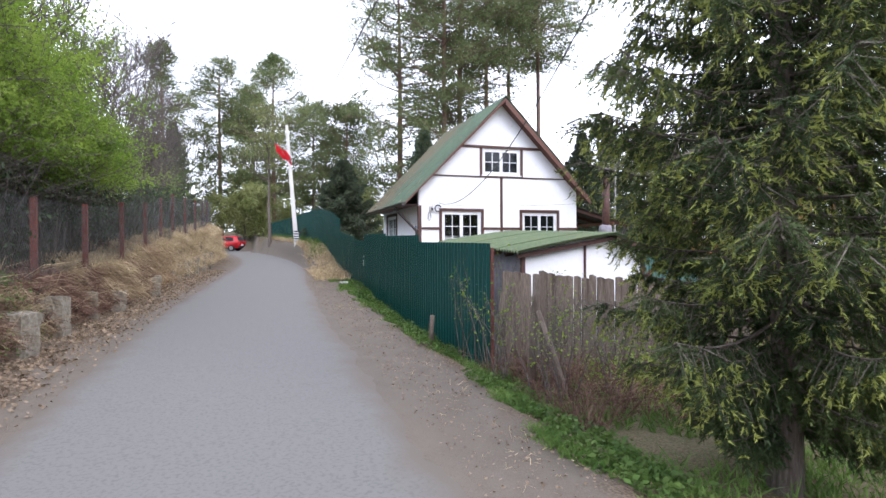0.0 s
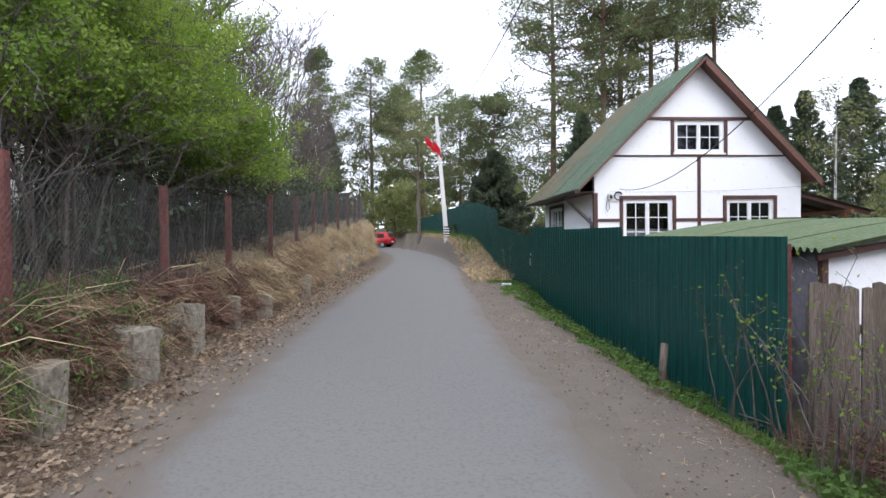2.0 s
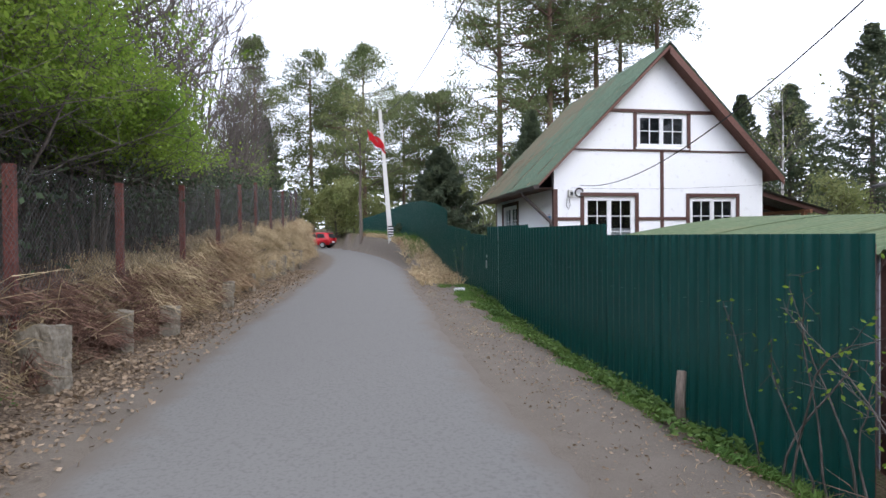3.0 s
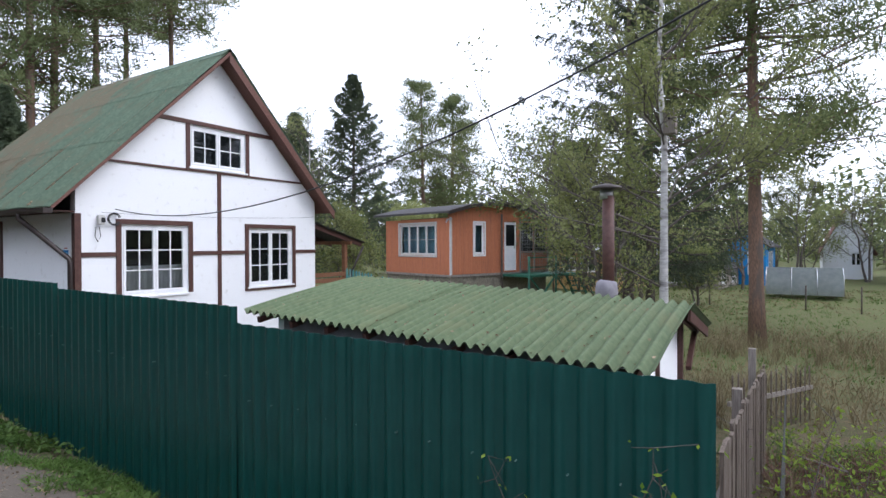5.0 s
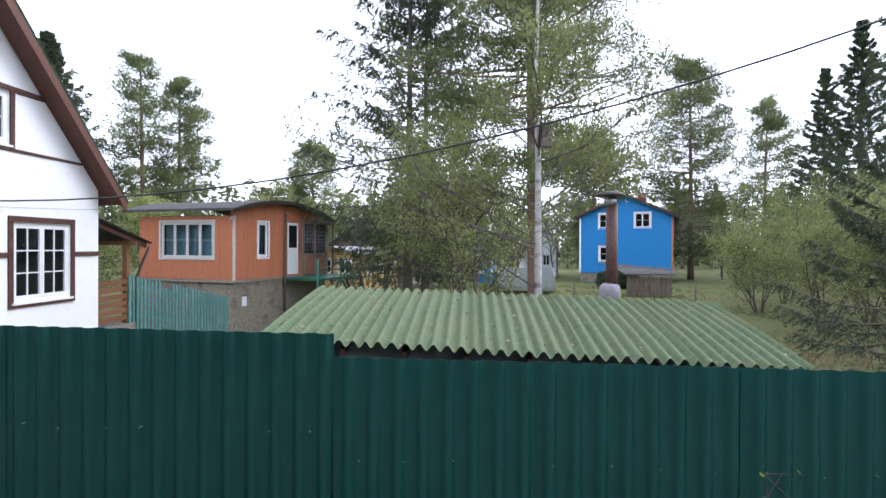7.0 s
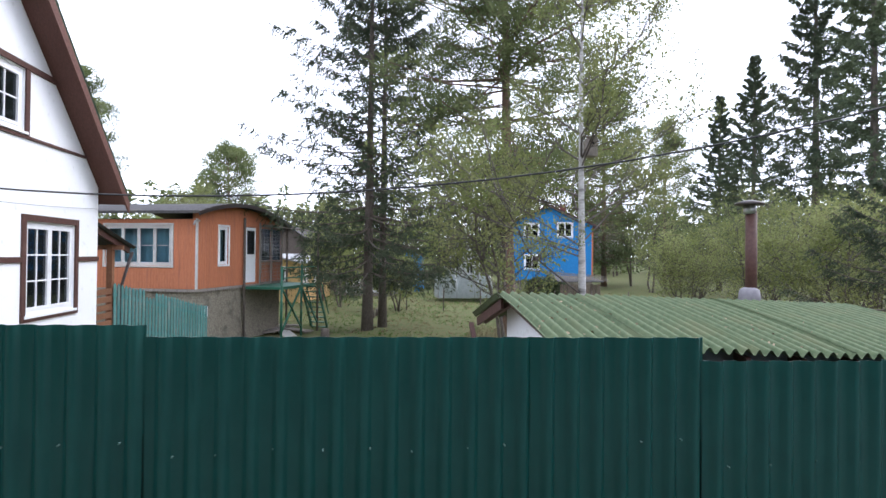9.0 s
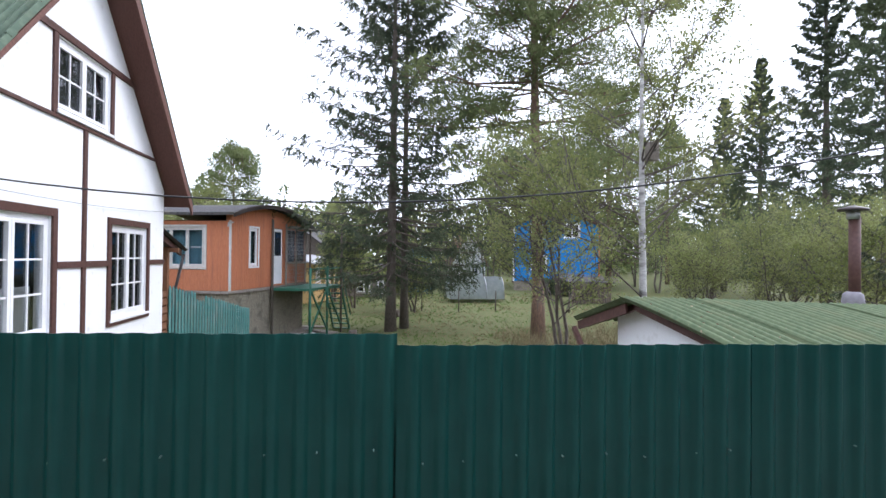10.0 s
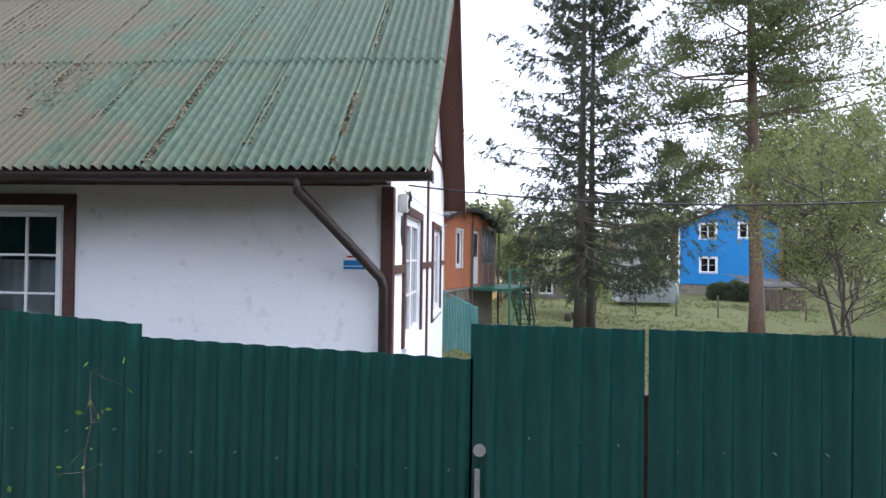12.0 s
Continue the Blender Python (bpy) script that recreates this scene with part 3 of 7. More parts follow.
# ---------------------------------------------------------------- windows and walls
def wall_pieces(bm, x0, x1, z0, top, holes, y0, y1, side=False, breaks=()):
    """A wall along x (or along y when side) from z0 up to top(x), with rectangular holes (xa, xb, za, zb)."""
    cuts = sorted({x0, x1, *breaks, *[h[0] for h in holes], *[h[1] for h in holes]})
    for a, b in zip(cuts, cuts[1:]):
        if b - a < 1e-4:
            continue
        hs = sorted([h for h in holes if h[0] < (a + b) / 2 < h[1]], key=lambda h: h[2])
        levels = [(z0, z0)] + [q for h in hs for q in ((h[2], h[2]), (h[3], h[3]))] + [(top(a), top(b))]
        for (la, lb), (ha, hb) in zip(levels[0::2], levels[1::2]):
            pts = [(a, la), (b, lb), (b, hb), (a, ha)]
            if side:
                prism(bm, [(y0, p, q) for p, q in pts], (y1 - y0, 0, 0))
            else:
                prism(bm, [(p, y0, q) for p, q in pts], (0, y1 - y0, 0))
    bmesh.ops.remove_doubles(bm, verts=bm.verts, dist=0.0005)
    return bm


def window(parent, x0, x1, z0, z1, y, facing="-y", sashes=2, cols=2, rows=3, trim=None, trim_w=0.10, frame_mat="upvc", fw=0.055, sill=True, curtain=None, cur_frac=1.0, bars=True, depth=0.9, trim_sides="lrtb"):
    """A casement window in an opening; y is the wall's outer face, the wall faces -y or -x."""
    def bx(bm, a, b, d0, d1, c, e, bevel=0.004):
        if facing == "-y":
            box(bm, a, b, y + d0, y + d1, c, e, bevel)
        else:
            box(bm, y + d0, y + d1, a, b, c, e, bevel)
        return bm
    win = new("window")
    win.empty_display_size = 0.1
    win.parent = parent
    fm = M[frame_mat]
    bm = B()
    for a, b, c, e in ((x0, x0 + fw, z0, z1), (x1 - fw, x1, z0, z1), (x0 + fw, x1 - fw, z0, z0 + fw), (x0 + fw, x1 - fw, z1 - fw, z1)):
        bx(bm, a, b, 0.03, 0.09, c, e)
    part("frame", bm, fm, win, "")
    w = (x1 - x0 - 2 * fw) / sashes
    sw = 0.05
    for i in range(sashes):
        a, b = x0 + fw + i * w + 0.003, x0 + fw + (i + 1) * w - 0.003
        c, e = z0 + fw + 0.003, z1 - fw - 0.003
        bm = B()
        for p, q, r, s in ((a, a + sw, c, e), (b - sw, b, c, e), (a + sw, b - sw, c, c + sw), (a + sw, b - sw, e - sw, e)):
            bx(bm, p, q, 0.02, 0.075, r, s)
        part("sash", bm, fm, win)
        if bars:
            for k in range(1, cols):
                xc = a + sw + (b - a - 2 * sw) * k / cols
                part("glazing_bar", bx(B(), xc - 0.011, xc + 0.011, 0.034, 0.052, c + sw, e - sw, 0), fm, win)
            for k in range(1, rows):
                zc = c + sw + (e - c - 2 * sw) * k / rows
                part("glazing_bar", bx(B(), a + sw, b - sw, 0.036, 0.05, zc - 0.011, zc + 0.011, 0), fm, win)
        bm = B()
        bx(bm, a + sw - 0.004, b - sw + 0.004, 0.054, 0.060, c + sw - 0.004, e - sw + 0.004, 0)
        g = part("pane", bm, M["clear_glass" if curtain else "glass"], win)
        g.visible_shadow = False
    if sill:
        bm = B()
        bx(bm, x0 - 0.04, x1 + 0.04, -0.05, 0.03, z0 - 0.045, z0 - 0.005, 0.005)
        part("sill", bm, fm, win)
    if trim:
        bm = B()
        tw = trim_w
        if "l" in trim_sides:
            bx(bm, x0 - tw, x0 - 0.002, -0.03, 0.01, z0 - (tw if "b" in trim_sides else 0), z1 + tw)
        if "r" in trim_sides:
            bx(bm, x1 + 0.002, x1 + tw, -0.03, 0.01, z0 - (tw if "b" in trim_sides else 0), z1 + tw)
        if "t" in trim_sides:
            bx(bm, x0, x1, -0.028, 0.01, z1 + 0.002, z1 + tw)
        if "b" in trim_sides:
            bx(bm, x0, x1, -0.028, 0.01, z0 - tw, z0 - 0.047)
        part("trim", bm, M[trim], win, "dark brown board trim")
    # an added box closes the room; its near-black colour paints the unlit interior
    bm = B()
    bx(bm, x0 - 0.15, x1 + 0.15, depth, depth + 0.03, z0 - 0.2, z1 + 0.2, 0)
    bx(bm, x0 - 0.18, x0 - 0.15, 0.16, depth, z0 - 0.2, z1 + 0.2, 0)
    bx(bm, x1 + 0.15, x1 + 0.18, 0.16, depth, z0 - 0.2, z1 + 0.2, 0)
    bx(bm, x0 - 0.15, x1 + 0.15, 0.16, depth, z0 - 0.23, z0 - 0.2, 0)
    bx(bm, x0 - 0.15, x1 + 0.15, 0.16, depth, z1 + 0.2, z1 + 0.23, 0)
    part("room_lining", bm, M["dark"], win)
    if curtain:
        bm = B()
        n = 40
        za, zb = z0 + 0.03, z0 + (z1 - z0) * cur_frac
        lo, hi = [], []
        for k in range(n + 1):
            xx = x0 + 0.02 + (x1 - x0 - 0.04) * k / n
            d = 0.2 + 0.02 * math.sin(k * 1.9) + 0.01 * math.sin(k * 0.7)
            p = (xx, y + d) if facing == "-y" else (y + d, xx)
            lo.append(bm.verts.new((*p, za)))
            hi.append(bm.verts.new((*p, zb)))
        for k in range(n):
            bm.faces.new((lo[k], lo[k + 1], hi[k + 1], hi[k])).smooth = True
        bmesh.ops.solidify(bm, geom=bm.faces[:], thickness=0.004)
        part("curtain", bm, M[curtain], win, "pale curtain")
    return win


# ---------------------------------------------------------------- white half-timbered house
HY, HX0, HX1, HXC, HEND = 17.72, 5.47, 11.47, 8.47, 23.3
EAVE_X, EAVE_Z, APEX_Z = 4.93, 3.14, 6.72
house = thing("white_house", (HXC, HY, gz(HXC, HY)), "white plastered half-timbered house with a steep green sheet roof", "house")
slope = (APEX_Z - EAVE_Z) / (HXC - EAVE_X)
RUN = {-1: HXC - EAVE_X, 1: 3.30}


def roof_under(x):
    return APEX_Z - 0.12 - slope * abs(x - HXC)


g_holes = [(6.28, 7.70, 1.42, 2.84), (9.27, 10.65, 1.43, 2.83), (7.76, 9.20, 4.13, 5.03)]
bm = B()
wall_pieces(bm, HX0, HX1, -0.5, roof_under, g_holes, HY, HY + 0.18, breaks=(HXC,))
part("gable_wall", bm, M["plaster"], house, "white plaster gable wall")
s_holes = [(20.88, 22.48, 1.5, 2.83)]
bm = B()
wall_pieces(bm, HY + 0.18, HEND, -0.5, lambda v: 3.03, s_holes, HX0, HX0 + 0.18, side=True)
part("side_wall", bm, M["plaster"], house, "white plaster side wall")
bm = B()
box(bm, HX1 - 0.18, HX1, HY + 0.18, HEND, -0.5, 3.4)
part("side_wall", bm, M["plaster"], house)
bm = B()
wall_pieces(bm, HX0 + 0.18, HX1 - 0.18, -0.5, roof_under, [], HEND - 0.18, HEND, breaks=(HXC,))
part("back_wall", bm, M["plaster"], house)
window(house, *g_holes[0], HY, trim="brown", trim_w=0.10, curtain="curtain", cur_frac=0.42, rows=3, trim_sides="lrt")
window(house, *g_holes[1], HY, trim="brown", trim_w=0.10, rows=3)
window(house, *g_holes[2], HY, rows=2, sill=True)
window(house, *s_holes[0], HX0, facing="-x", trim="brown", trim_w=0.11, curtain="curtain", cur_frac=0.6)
# timber boards: each one proud of the plaster
def gable_x(z, s):
    return HXC + s * (APEX_Z - 0.12 - z) / slope


def board(x0, x1, z0, z1, proud=0.03):
    bm = B()
    box(bm, x0, x1, HY - proud, HY + 0.012, z0, z1, 0.004)
    part("timber", bm, M["brown"], house, "dark brown timber board")


board(gable_x(5.04, -1) + 0.02, gable_x(5.04, 1) - 0.02, 5.045, 5.135)
board(gable_x(4.05, -1) + 0.02, gable_x(4.05, 1) - 0.02, 4.03, 4.12 - 0.045)
board(7.66, 7.755, 4.08, 5.043, 0.027)
board(9.205, 9.30, 4.08, 5.043, 0.027)
board(HXC - 0.045, HXC + 0.045, -0.2, 4.028, 0.028)
for a, b in ((5.56, 6.175), (7.805, HXC - 0.047), (HXC + 0.047, 9.165), (10.755, HX1)):
    board(a, b, 2.215, 2.30)
bm = B()
box(bm, HX0 - 0.03, HX0 + 0.085, HY - 0.03, HY + 0.085, -0.2, 3.02, 0.005)
part("corner_post", bm, M["brown"], house, "dark brown corner board")
# roof: sheets over a deck, both slopes
Y0, Y1 = 17.3, 23.75
for sgn in (-1, 1):
    bm = B()
    ex, ez = HXC + sgn * RUN[sgn], APEX_Z - slope * RUN[sgn]
    o = [(HXC, Y0 + 0.05, APEX_Z - 0.03), (ex, Y0 + 0.05, ez - 0.03), (ex, Y0 + 0.05, ez - 0.09), (HXC, Y0 + 0.05, APEX_Z - 0.12)]
    prism(bm, o, (0, Y1 - Y0 - 0.1, 0))
    part("roof_deck", bm, M["soffit"], house, "dark brown boarded soffit")
SL = math.hypot(HXC - EAVE_X, APEX_Z - EAVE_Z)
SW, WAVE = 0.76, 0.095
courses = [(0.0, 1.98), (1.87, 1.98), (3.74, SL - 3.74 + 0.05)]
me_courses = [sheet_mesh("sheet", SW + 0.04, ln_, WAVE, 0.025, M["slate"], per=8) for _, ln_ in courses]
me_short = sheet_mesh("sheet", SW + 0.04, courses[2][1] - (RUN[-1] - RUN[1]) * math.hypot(1, slope), WAVE, 0.025, M["slate"], per=8)
cols_n = int(round((Y1 - Y0) / SW))
for sgn in (-1, 1):
    up = Vector((-sgn * (HXC - EAVE_X), 0, APEX_Z - EAVE_Z)).normalized()
    nrm = Vector((sgn * (APEX_Z - EAVE_Z), 0, HXC - EAVE_X)).normalized()
    ex, ez = HXC + sgn * (RUN[sgn] + 0.06), APEX_Z - slope * RUN[sgn]
    for r, (start, _) in enumerate(courses):
        me_sheet = me_short if sgn > 0 and r == 2 else me_courses[r]
        for c in range(cols_n):
            base = Vector((ex, 0, ez - 0.06)) + up * start + nrm * (0.02 + 0.012 * r + 0.012 * (c % 2))
            if sgn < 0:
                yy = Y0 + (c + 1) * (Y1 - Y0) / cols_n
                place_mesh("sheet", me_sheet, house, (base.x, yy, base.z), (0, -1, 0), up)
            else:
                yy = Y0 + c * (Y1 - Y0) / cols_n
                place_mesh("sheet", me_sheet, house, (base.x, yy, base.z), (0, 1, 0), up)
bm = B()
prism(bm, [(HXC - 0.2, Y0 - 0.02, APEX_Z - 0.1), (HXC, Y0 - 0.02, APEX_Z + 0.085), (HXC + 0.2, Y0 - 0.02, APEX_Z - 0.1), (HXC + 0.2, Y0 - 0.02, APEX_Z - 0.115), (HXC, Y0 - 0.02, APEX_Z + 0.065), (HXC - 0.2, Y0 - 0.02, APEX_Z - 0.115)], (0, Y1 - Y0 + 0.04, 0))
part("ridge_cap", bm, M["slate"], house)
for sgn in (-1, 1):
    ex, ez = HXC + sgn * (RUN[sgn] + 0.03), APEX_Z - slope * RUN[sgn]
    bm = B()
    prism(bm, [(HXC, Y0, APEX_Z - 0.0), (ex, Y0, ez - 0.04), (ex, Y0, ez - (0.24 if sgn > 0 else 0.11)), (HXC, Y0, APEX_Z - (0.22 if sgn > 0 else 0.08))], (0, 0.035, 0))
    part("barge_board", bm, M["soffit"], house, "dark reddish brown barge board")
bm = B()
box(bm, EAVE_X + 0.02, HX0 - 0.002, HY + 0.01, HEND + 0.3, EAVE_Z - 0.1, EAVE_Z - 0.08)
part("soffit", bm, M["brown"], house)
bm = B()
n = 10
ring = [(EAVE_X - 0.09 + 0.065 * math.cos(math.pi + math.pi * k / n), EAVE_Z - 0.085 + 0.065 * math.sin(math.pi + math.pi * k / n)) for k in range(n + 1)]
ring2 = [(EAVE_X - 0.09 + 0.058 * math.cos(math.pi + math.pi * k / n), EAVE_Z - 0.085 + 0.058 * math.sin(math.pi + math.pi * k / n)) for k in range(n, -1, -1)]
prism(bm, [(a, Y0 - 0.02, c) for a, c in ring + ring2], (0, Y1 - Y0 + 0.04, 0))
part("gutter", bm, M["gutter"], house, "dark brown half-round gutter")
bm = B()
box(bm, EAVE_X - 0.16, EAVE_X - 0.02, Y0 - 0.03, Y0 - 0.015, EAVE_Z - 0.16, EAVE_Z - 0.07)
part("gutter_end", bm, M["gutter"], house)
bm = B()
tube(bm, [(EAVE_X - 0.09, 18.38, EAVE_Z - 0.13), (EAVE_X - 0.09, 18.38, EAVE_Z - 0.22), (5.39, 17.79, 2.19), (5.40, 17.765, 2.10), (5.40, 17.765, 0.0)], 0.045, 10)
part("downpipe", bm, M["gutter"], house, "dark brown downpipe")
# plate on the side wall
bm = B()
box(bm, HX0 - 0.012, HX0 - 0.002, 17.93, 18.17, 2.24, 2.42, 0.003)
sign = solo("address_plate", bm, M["upvc"], "white and blue enamel plate on the plaster wall", "sign")
for (ya, yb, za, zb), mt in (((17.95, 18.15, 2.295, 2.345), "blue"), ((17.95, 18.15, 2.262, 2.287), "blue"), ((18.0, 18.12, 2.37, 2.385), "red")):
    bm = B()
    box(bm, HX0 - 0.015, HX0 - 0.011, ya, yb, za, zb)
    part("print", bm, M[mt], sign)
# electric meter box with its coil of cable
bm = B()
box(bm, 5.83, 5.94, HY - 0.10, HY - 0.002, 2.82, 3.0, 0.02)
meter = solo("meter_box", bm, M["pole"], "grey electricity meter box with a coiled cable on the gable", "meter box")
bm = B()
box(bm, 5.87, 5.94, HY - 0.115, HY - 0.098, 2.86, 2.95, 0.006)
part("window", bm, M["dark"], meter)
bm = B()
for r_, o_ in ((0.11, 0), (0.095, 0.02), (0.12, 0.03)):
    pts = [(6.12 + r_ * math.cos(a), HY - 0.05 - o_, 2.93 + r_ * math.sin(a)) for a in np.linspace(0.3, 5.8, 22)]
    tube(bm, pts, 0.009, 5)
tube(bm, [(5.80, HY - 0.05, 2.78), (5.78, HY - 0.05, 2.6), (5.83, HY - 0.05, 2.5), (5.88, HY - 0.05, 2.6), (5.86, HY - 0.05, 2.78)], 0.008, 5)
part("cable_coil", bm, M["cable"], meter)
# porch at the far side
porch = thing("porch", (12.6, 19.4, gz(12.6, 19.4)), "brown wooden lean-to porch with board railing and translucent roof", "porch")
for py in (18.2, 20.6):
    bm = B()
    box(bm, 13.2, 13.32, py, py + 0.12, -0.5, 2.55, 0.008)
    part("post", bm, M["brown_wood"], porch)
for py in (18.15, 19.4, 20.7):
    bm = B()
    beam(bm, (11.5, py, 3.05), (13.9, py, 2.42), 0.05, 0.12)
    part("rafter", bm, M["brown"], porch)
bm = B()
beam(bm, (13.26, 18.0, 2.48), (13.26, 20.9, 2.48), 0.08, 0.1)
part("plate", bm, M["brown_wood"], porch)
me = sheet_mesh("porch_sheet", 1.0, 2.55, 0.12, 0.015, M["felt"])
for c in range(3):
    place_mesh("roof_sheet", me, porch, (13.98, 18.02 + c * 0.97, 2.48 + 0.004 * c), (0, 1, 0), Vector((-2.4, 0, 0.63)))
for k in range(6):
    z = 0.7 + k * 0.17
    bm = B()
    beam(bm, (11.55, 18.22, z), (13.25, 18.22, z), 0.03, 0.12)
    part("rail_board", bm, M["brown_wood"], porch)
bm = B()
box(bm, 11.5, 13.4, 18.1, 21, -0.4, 0.55)
part("deck", bm, M["grey_wood"], porch)
bm = B()
tube(bm, [(13.95, 18.1, 2.38), (13.6, 18.1, 1.9), (13.45, 18.12, 1.6), (13.45, 18.12, -0.3)], 0.035, 8)
part("drainpipe", bm, M["gutter"], porch)

# ---------------------------------------------------------------- shed with the bowed green roof
shed = thing("shed", (5.4, 9.4, gz(5.4, 9.4)), "low white shed with a bowed green corrugated roof behind the fence", "shed")
SY0, SY1, SXE, SXR, SXF = 7.44, 11.42, 4.15, 5.92, 7.2
ZE0, ZE1, ZR0, ZR1 = 1.56, 1.73, 1.85, 1.98


def shed_z(x, y):
    v = (y - SY0) / (SY1 - SY0)
    ze, zr = ZE0 + (ZE1 - ZE0) * v, ZR0 + (ZR1 - ZR0) * v
    if x < SXR:
        u = (x - SXE) / (SXR - SXE)
        return ze + (zr - ze) * (u + 0.28 * u * (1 - u))
    u = (x - SXR) / (SXF - SXR)
    return zr - (0.33) * u


nsh = 5
for c in range(nsh):
    ya, yb = SY0 + (SY1 - SY0) * c / nsh, SY0 + (SY1 - SY0) * (c + 1) / nsh
    for x0, x1, rr in ((SXE, SXR + 0.06, 8), (SXF, SXR - 0.0, 4)):
        bm = B()
        nn = int(round((yb - ya) / 0.105)) * 10
        lines = []
        for j in range(rr + 1):
            x = x0 + (x1 - x0) * j / rr
            lines.append([bm.verts.new((x, ya + (yb - ya + 0.015) * i / nn, shed_z(min(x, SXR) if x0 < SXR else max(x, SXR), ya + (yb - ya) * i / nn) + 0.024 * math.cos(2 * math.pi * (i / 10)) + 0.004 * (c % 2) + (0.022 if x0 < SXR else 0))) for i in range(nn + 1)])
        for a, b in zip(lines, lines[1:]):
            for i in range(nn):
                bm.faces.new((a[i], a[i + 1], b[i + 1], b[i])).smooth = True
        bmesh.ops.recalc_face_normals(bm, faces=bm.faces)
        bmesh.ops.solidify(bm, geom=bm.faces[:], thickness=0.004)
        for e in bm.edges:
            e.smooth = len(e.link_faces) == 2 and e.calc_face_angle(0) < 1.1
        part("roof_sheet", bm, M["shedroof"], shed, "green corrugated roof sheet")
for yy in (SY0 + 0.25, SY1 - 0.35):
    bm = B()
    xs = np.linspace(4.35, 6.55, 12)
    outline = [(4.35, yy, -0.6), (6.55, yy, -0.6)] + [(float(x), yy, shed_z(float(x), yy) - 0.03) for x in xs[::-1]]
    prism(bm, outline, (0, 0.08, 0))
    part("end_wall", bm, M["plaster"], shed, "white panelled end wall")
for xa, zt in ((4.35, 1.56), (6.47, 1.72)):
    bm = B()
    ya, yb = SY0 + 0.33, SY1 - 0.35
    xx = xa + (0.0 if xa < 5 else 0.08)
    prism(bm, [(xa, ya, -0.6), (xa, yb, -0.6), (xa, yb, shed_z(xx, yb) - 0.012), (xa, ya, shed_z(xx, ya) - 0.012)], (0.08, 0, 0))
    part("side_wall", bm, M["lilac"], shed, "grey lilac board wall")
for x, yy in ((4.33, SY0 + 0.22), (5.45, SY0 + 0.235), (6.56, SY0 + 0.22)):
    bm = B()
    box(bm, x - 0.03 if x != 5.45 else x - 0.012, x + 0.03 if x != 5.45 else x + 0.012, yy - 0.02, yy + 0.05, -0.6, shed_z(x, yy) - 0.05)
    part("batten", bm, M["brown"], shed)
for k in range(9):
    yy = SY0 + 0.15 + k * (SY1 - SY0 - 0.3) / 8
    bm = B()
    beam(bm, (4.2, yy, shed_z(4.2, yy) - 0.06), (SXR, yy, shed_z(SXR, yy) - 0.06), 0.04, 0.06)
    part("rafter", bm, M["brown"], shed)
    bm = B()
    beam(bm, (SXR, yy, shed_z(SXR, yy) - 0.07), (SXF - 0.03, yy, shed_z(SXF, yy) - 0.07), 0.04, 0.06)
    part("rafter", bm, M["brown"], shed)
for yy in (SY0 + 0.05, SY1 - 0.06):
    bm = B()
    beam(bm, (SXR, yy, shed_z(SXR, yy) - 0.08), (SXF, yy, shed_z(SXF, yy) - 0.08), 0.025, 0.10)
    part("verge_board", bm, M["brown"], shed)
    bm = B()
    beam(bm, (6.57, yy + 0.1, 1.15), (7.1, yy + 0.1, 1.55), 0.05, 0.06)
    part("brace", bm, M["brown"], shed)
bm = B()
box(bm, 5.0, 5.6, SY1 - 0.255, SY1 - 0.22, 1.3, 1.5)
part("vent_board", bm, M["brown"], shed)
# stove chimney on the far slope
chimney = thing("stove_chimney", (6.3, 8.35, 1.75), "brown steel stove pipe with a flat black rain cap", "chimney")
bm = B()
tube(bm, [(6.3, 8.33, 1.7), (6.3, 8.33, 2.93)], 0.062, 18)
part("pipe", bm, M["brown"], chimney, "reddish brown steel pipe")
bm = B()
tube(bm, [(6.3, 8.35, 1.74), (6.3, 8.35, 1.9), (6.3, 8.35, 1.92), (6.3, 8.35, 2.02), (6.3, 8.35, 2.05)], [0.115, 0.115, 0.12, 0.105, 0.065], 18)
part("collar", bm, M["lilac"], chimney, "dull grey steel collar")
bm = B()
tube(bm, [(6.3, 8.35, 2.90), (6.3, 8.35, 2.99)], 0.068, 18)
part("band", bm, M["steel"], chimney, "steel band")
bm = B()
tube(bm, [(6.3, 8.35, 3.0), (6.3, 8.35, 3.03), (6.3, 8.35, 3.06)], [0.165, 0.15, 0.03], 18)
part("cap", bm, M["gutter"], chimney, "flat black cap")
for a in (0.5, 2.6, 4.7):
    bm = B()
    tube(bm, [(6.3 + 0.06 * math.cos(a), 8.35 + 0.06 * math.sin(a), 2.95), (6.3 + 0.08 * math.cos(a), 8.35 + 0.08 * math.sin(a), 3.01)], 0.006, 4)
    part("cap_strut", bm, M["steel"], chimney)

# ---------------------------------------------------------------- orange cabin on a concrete base
OL, OW = 6.2, 4.42
cab = thing("orange_cabin", (19.7, 18.41, 0), "small orange board cabin with felt roof on concrete base", "cabin")
ox, oy = 19.7, 18.41


def cab_top(x):
    u = (x - ox) / OL
    return 3.55 + 0.55 * (1 - (2 * u - 0.9) ** 2 / 1.21)


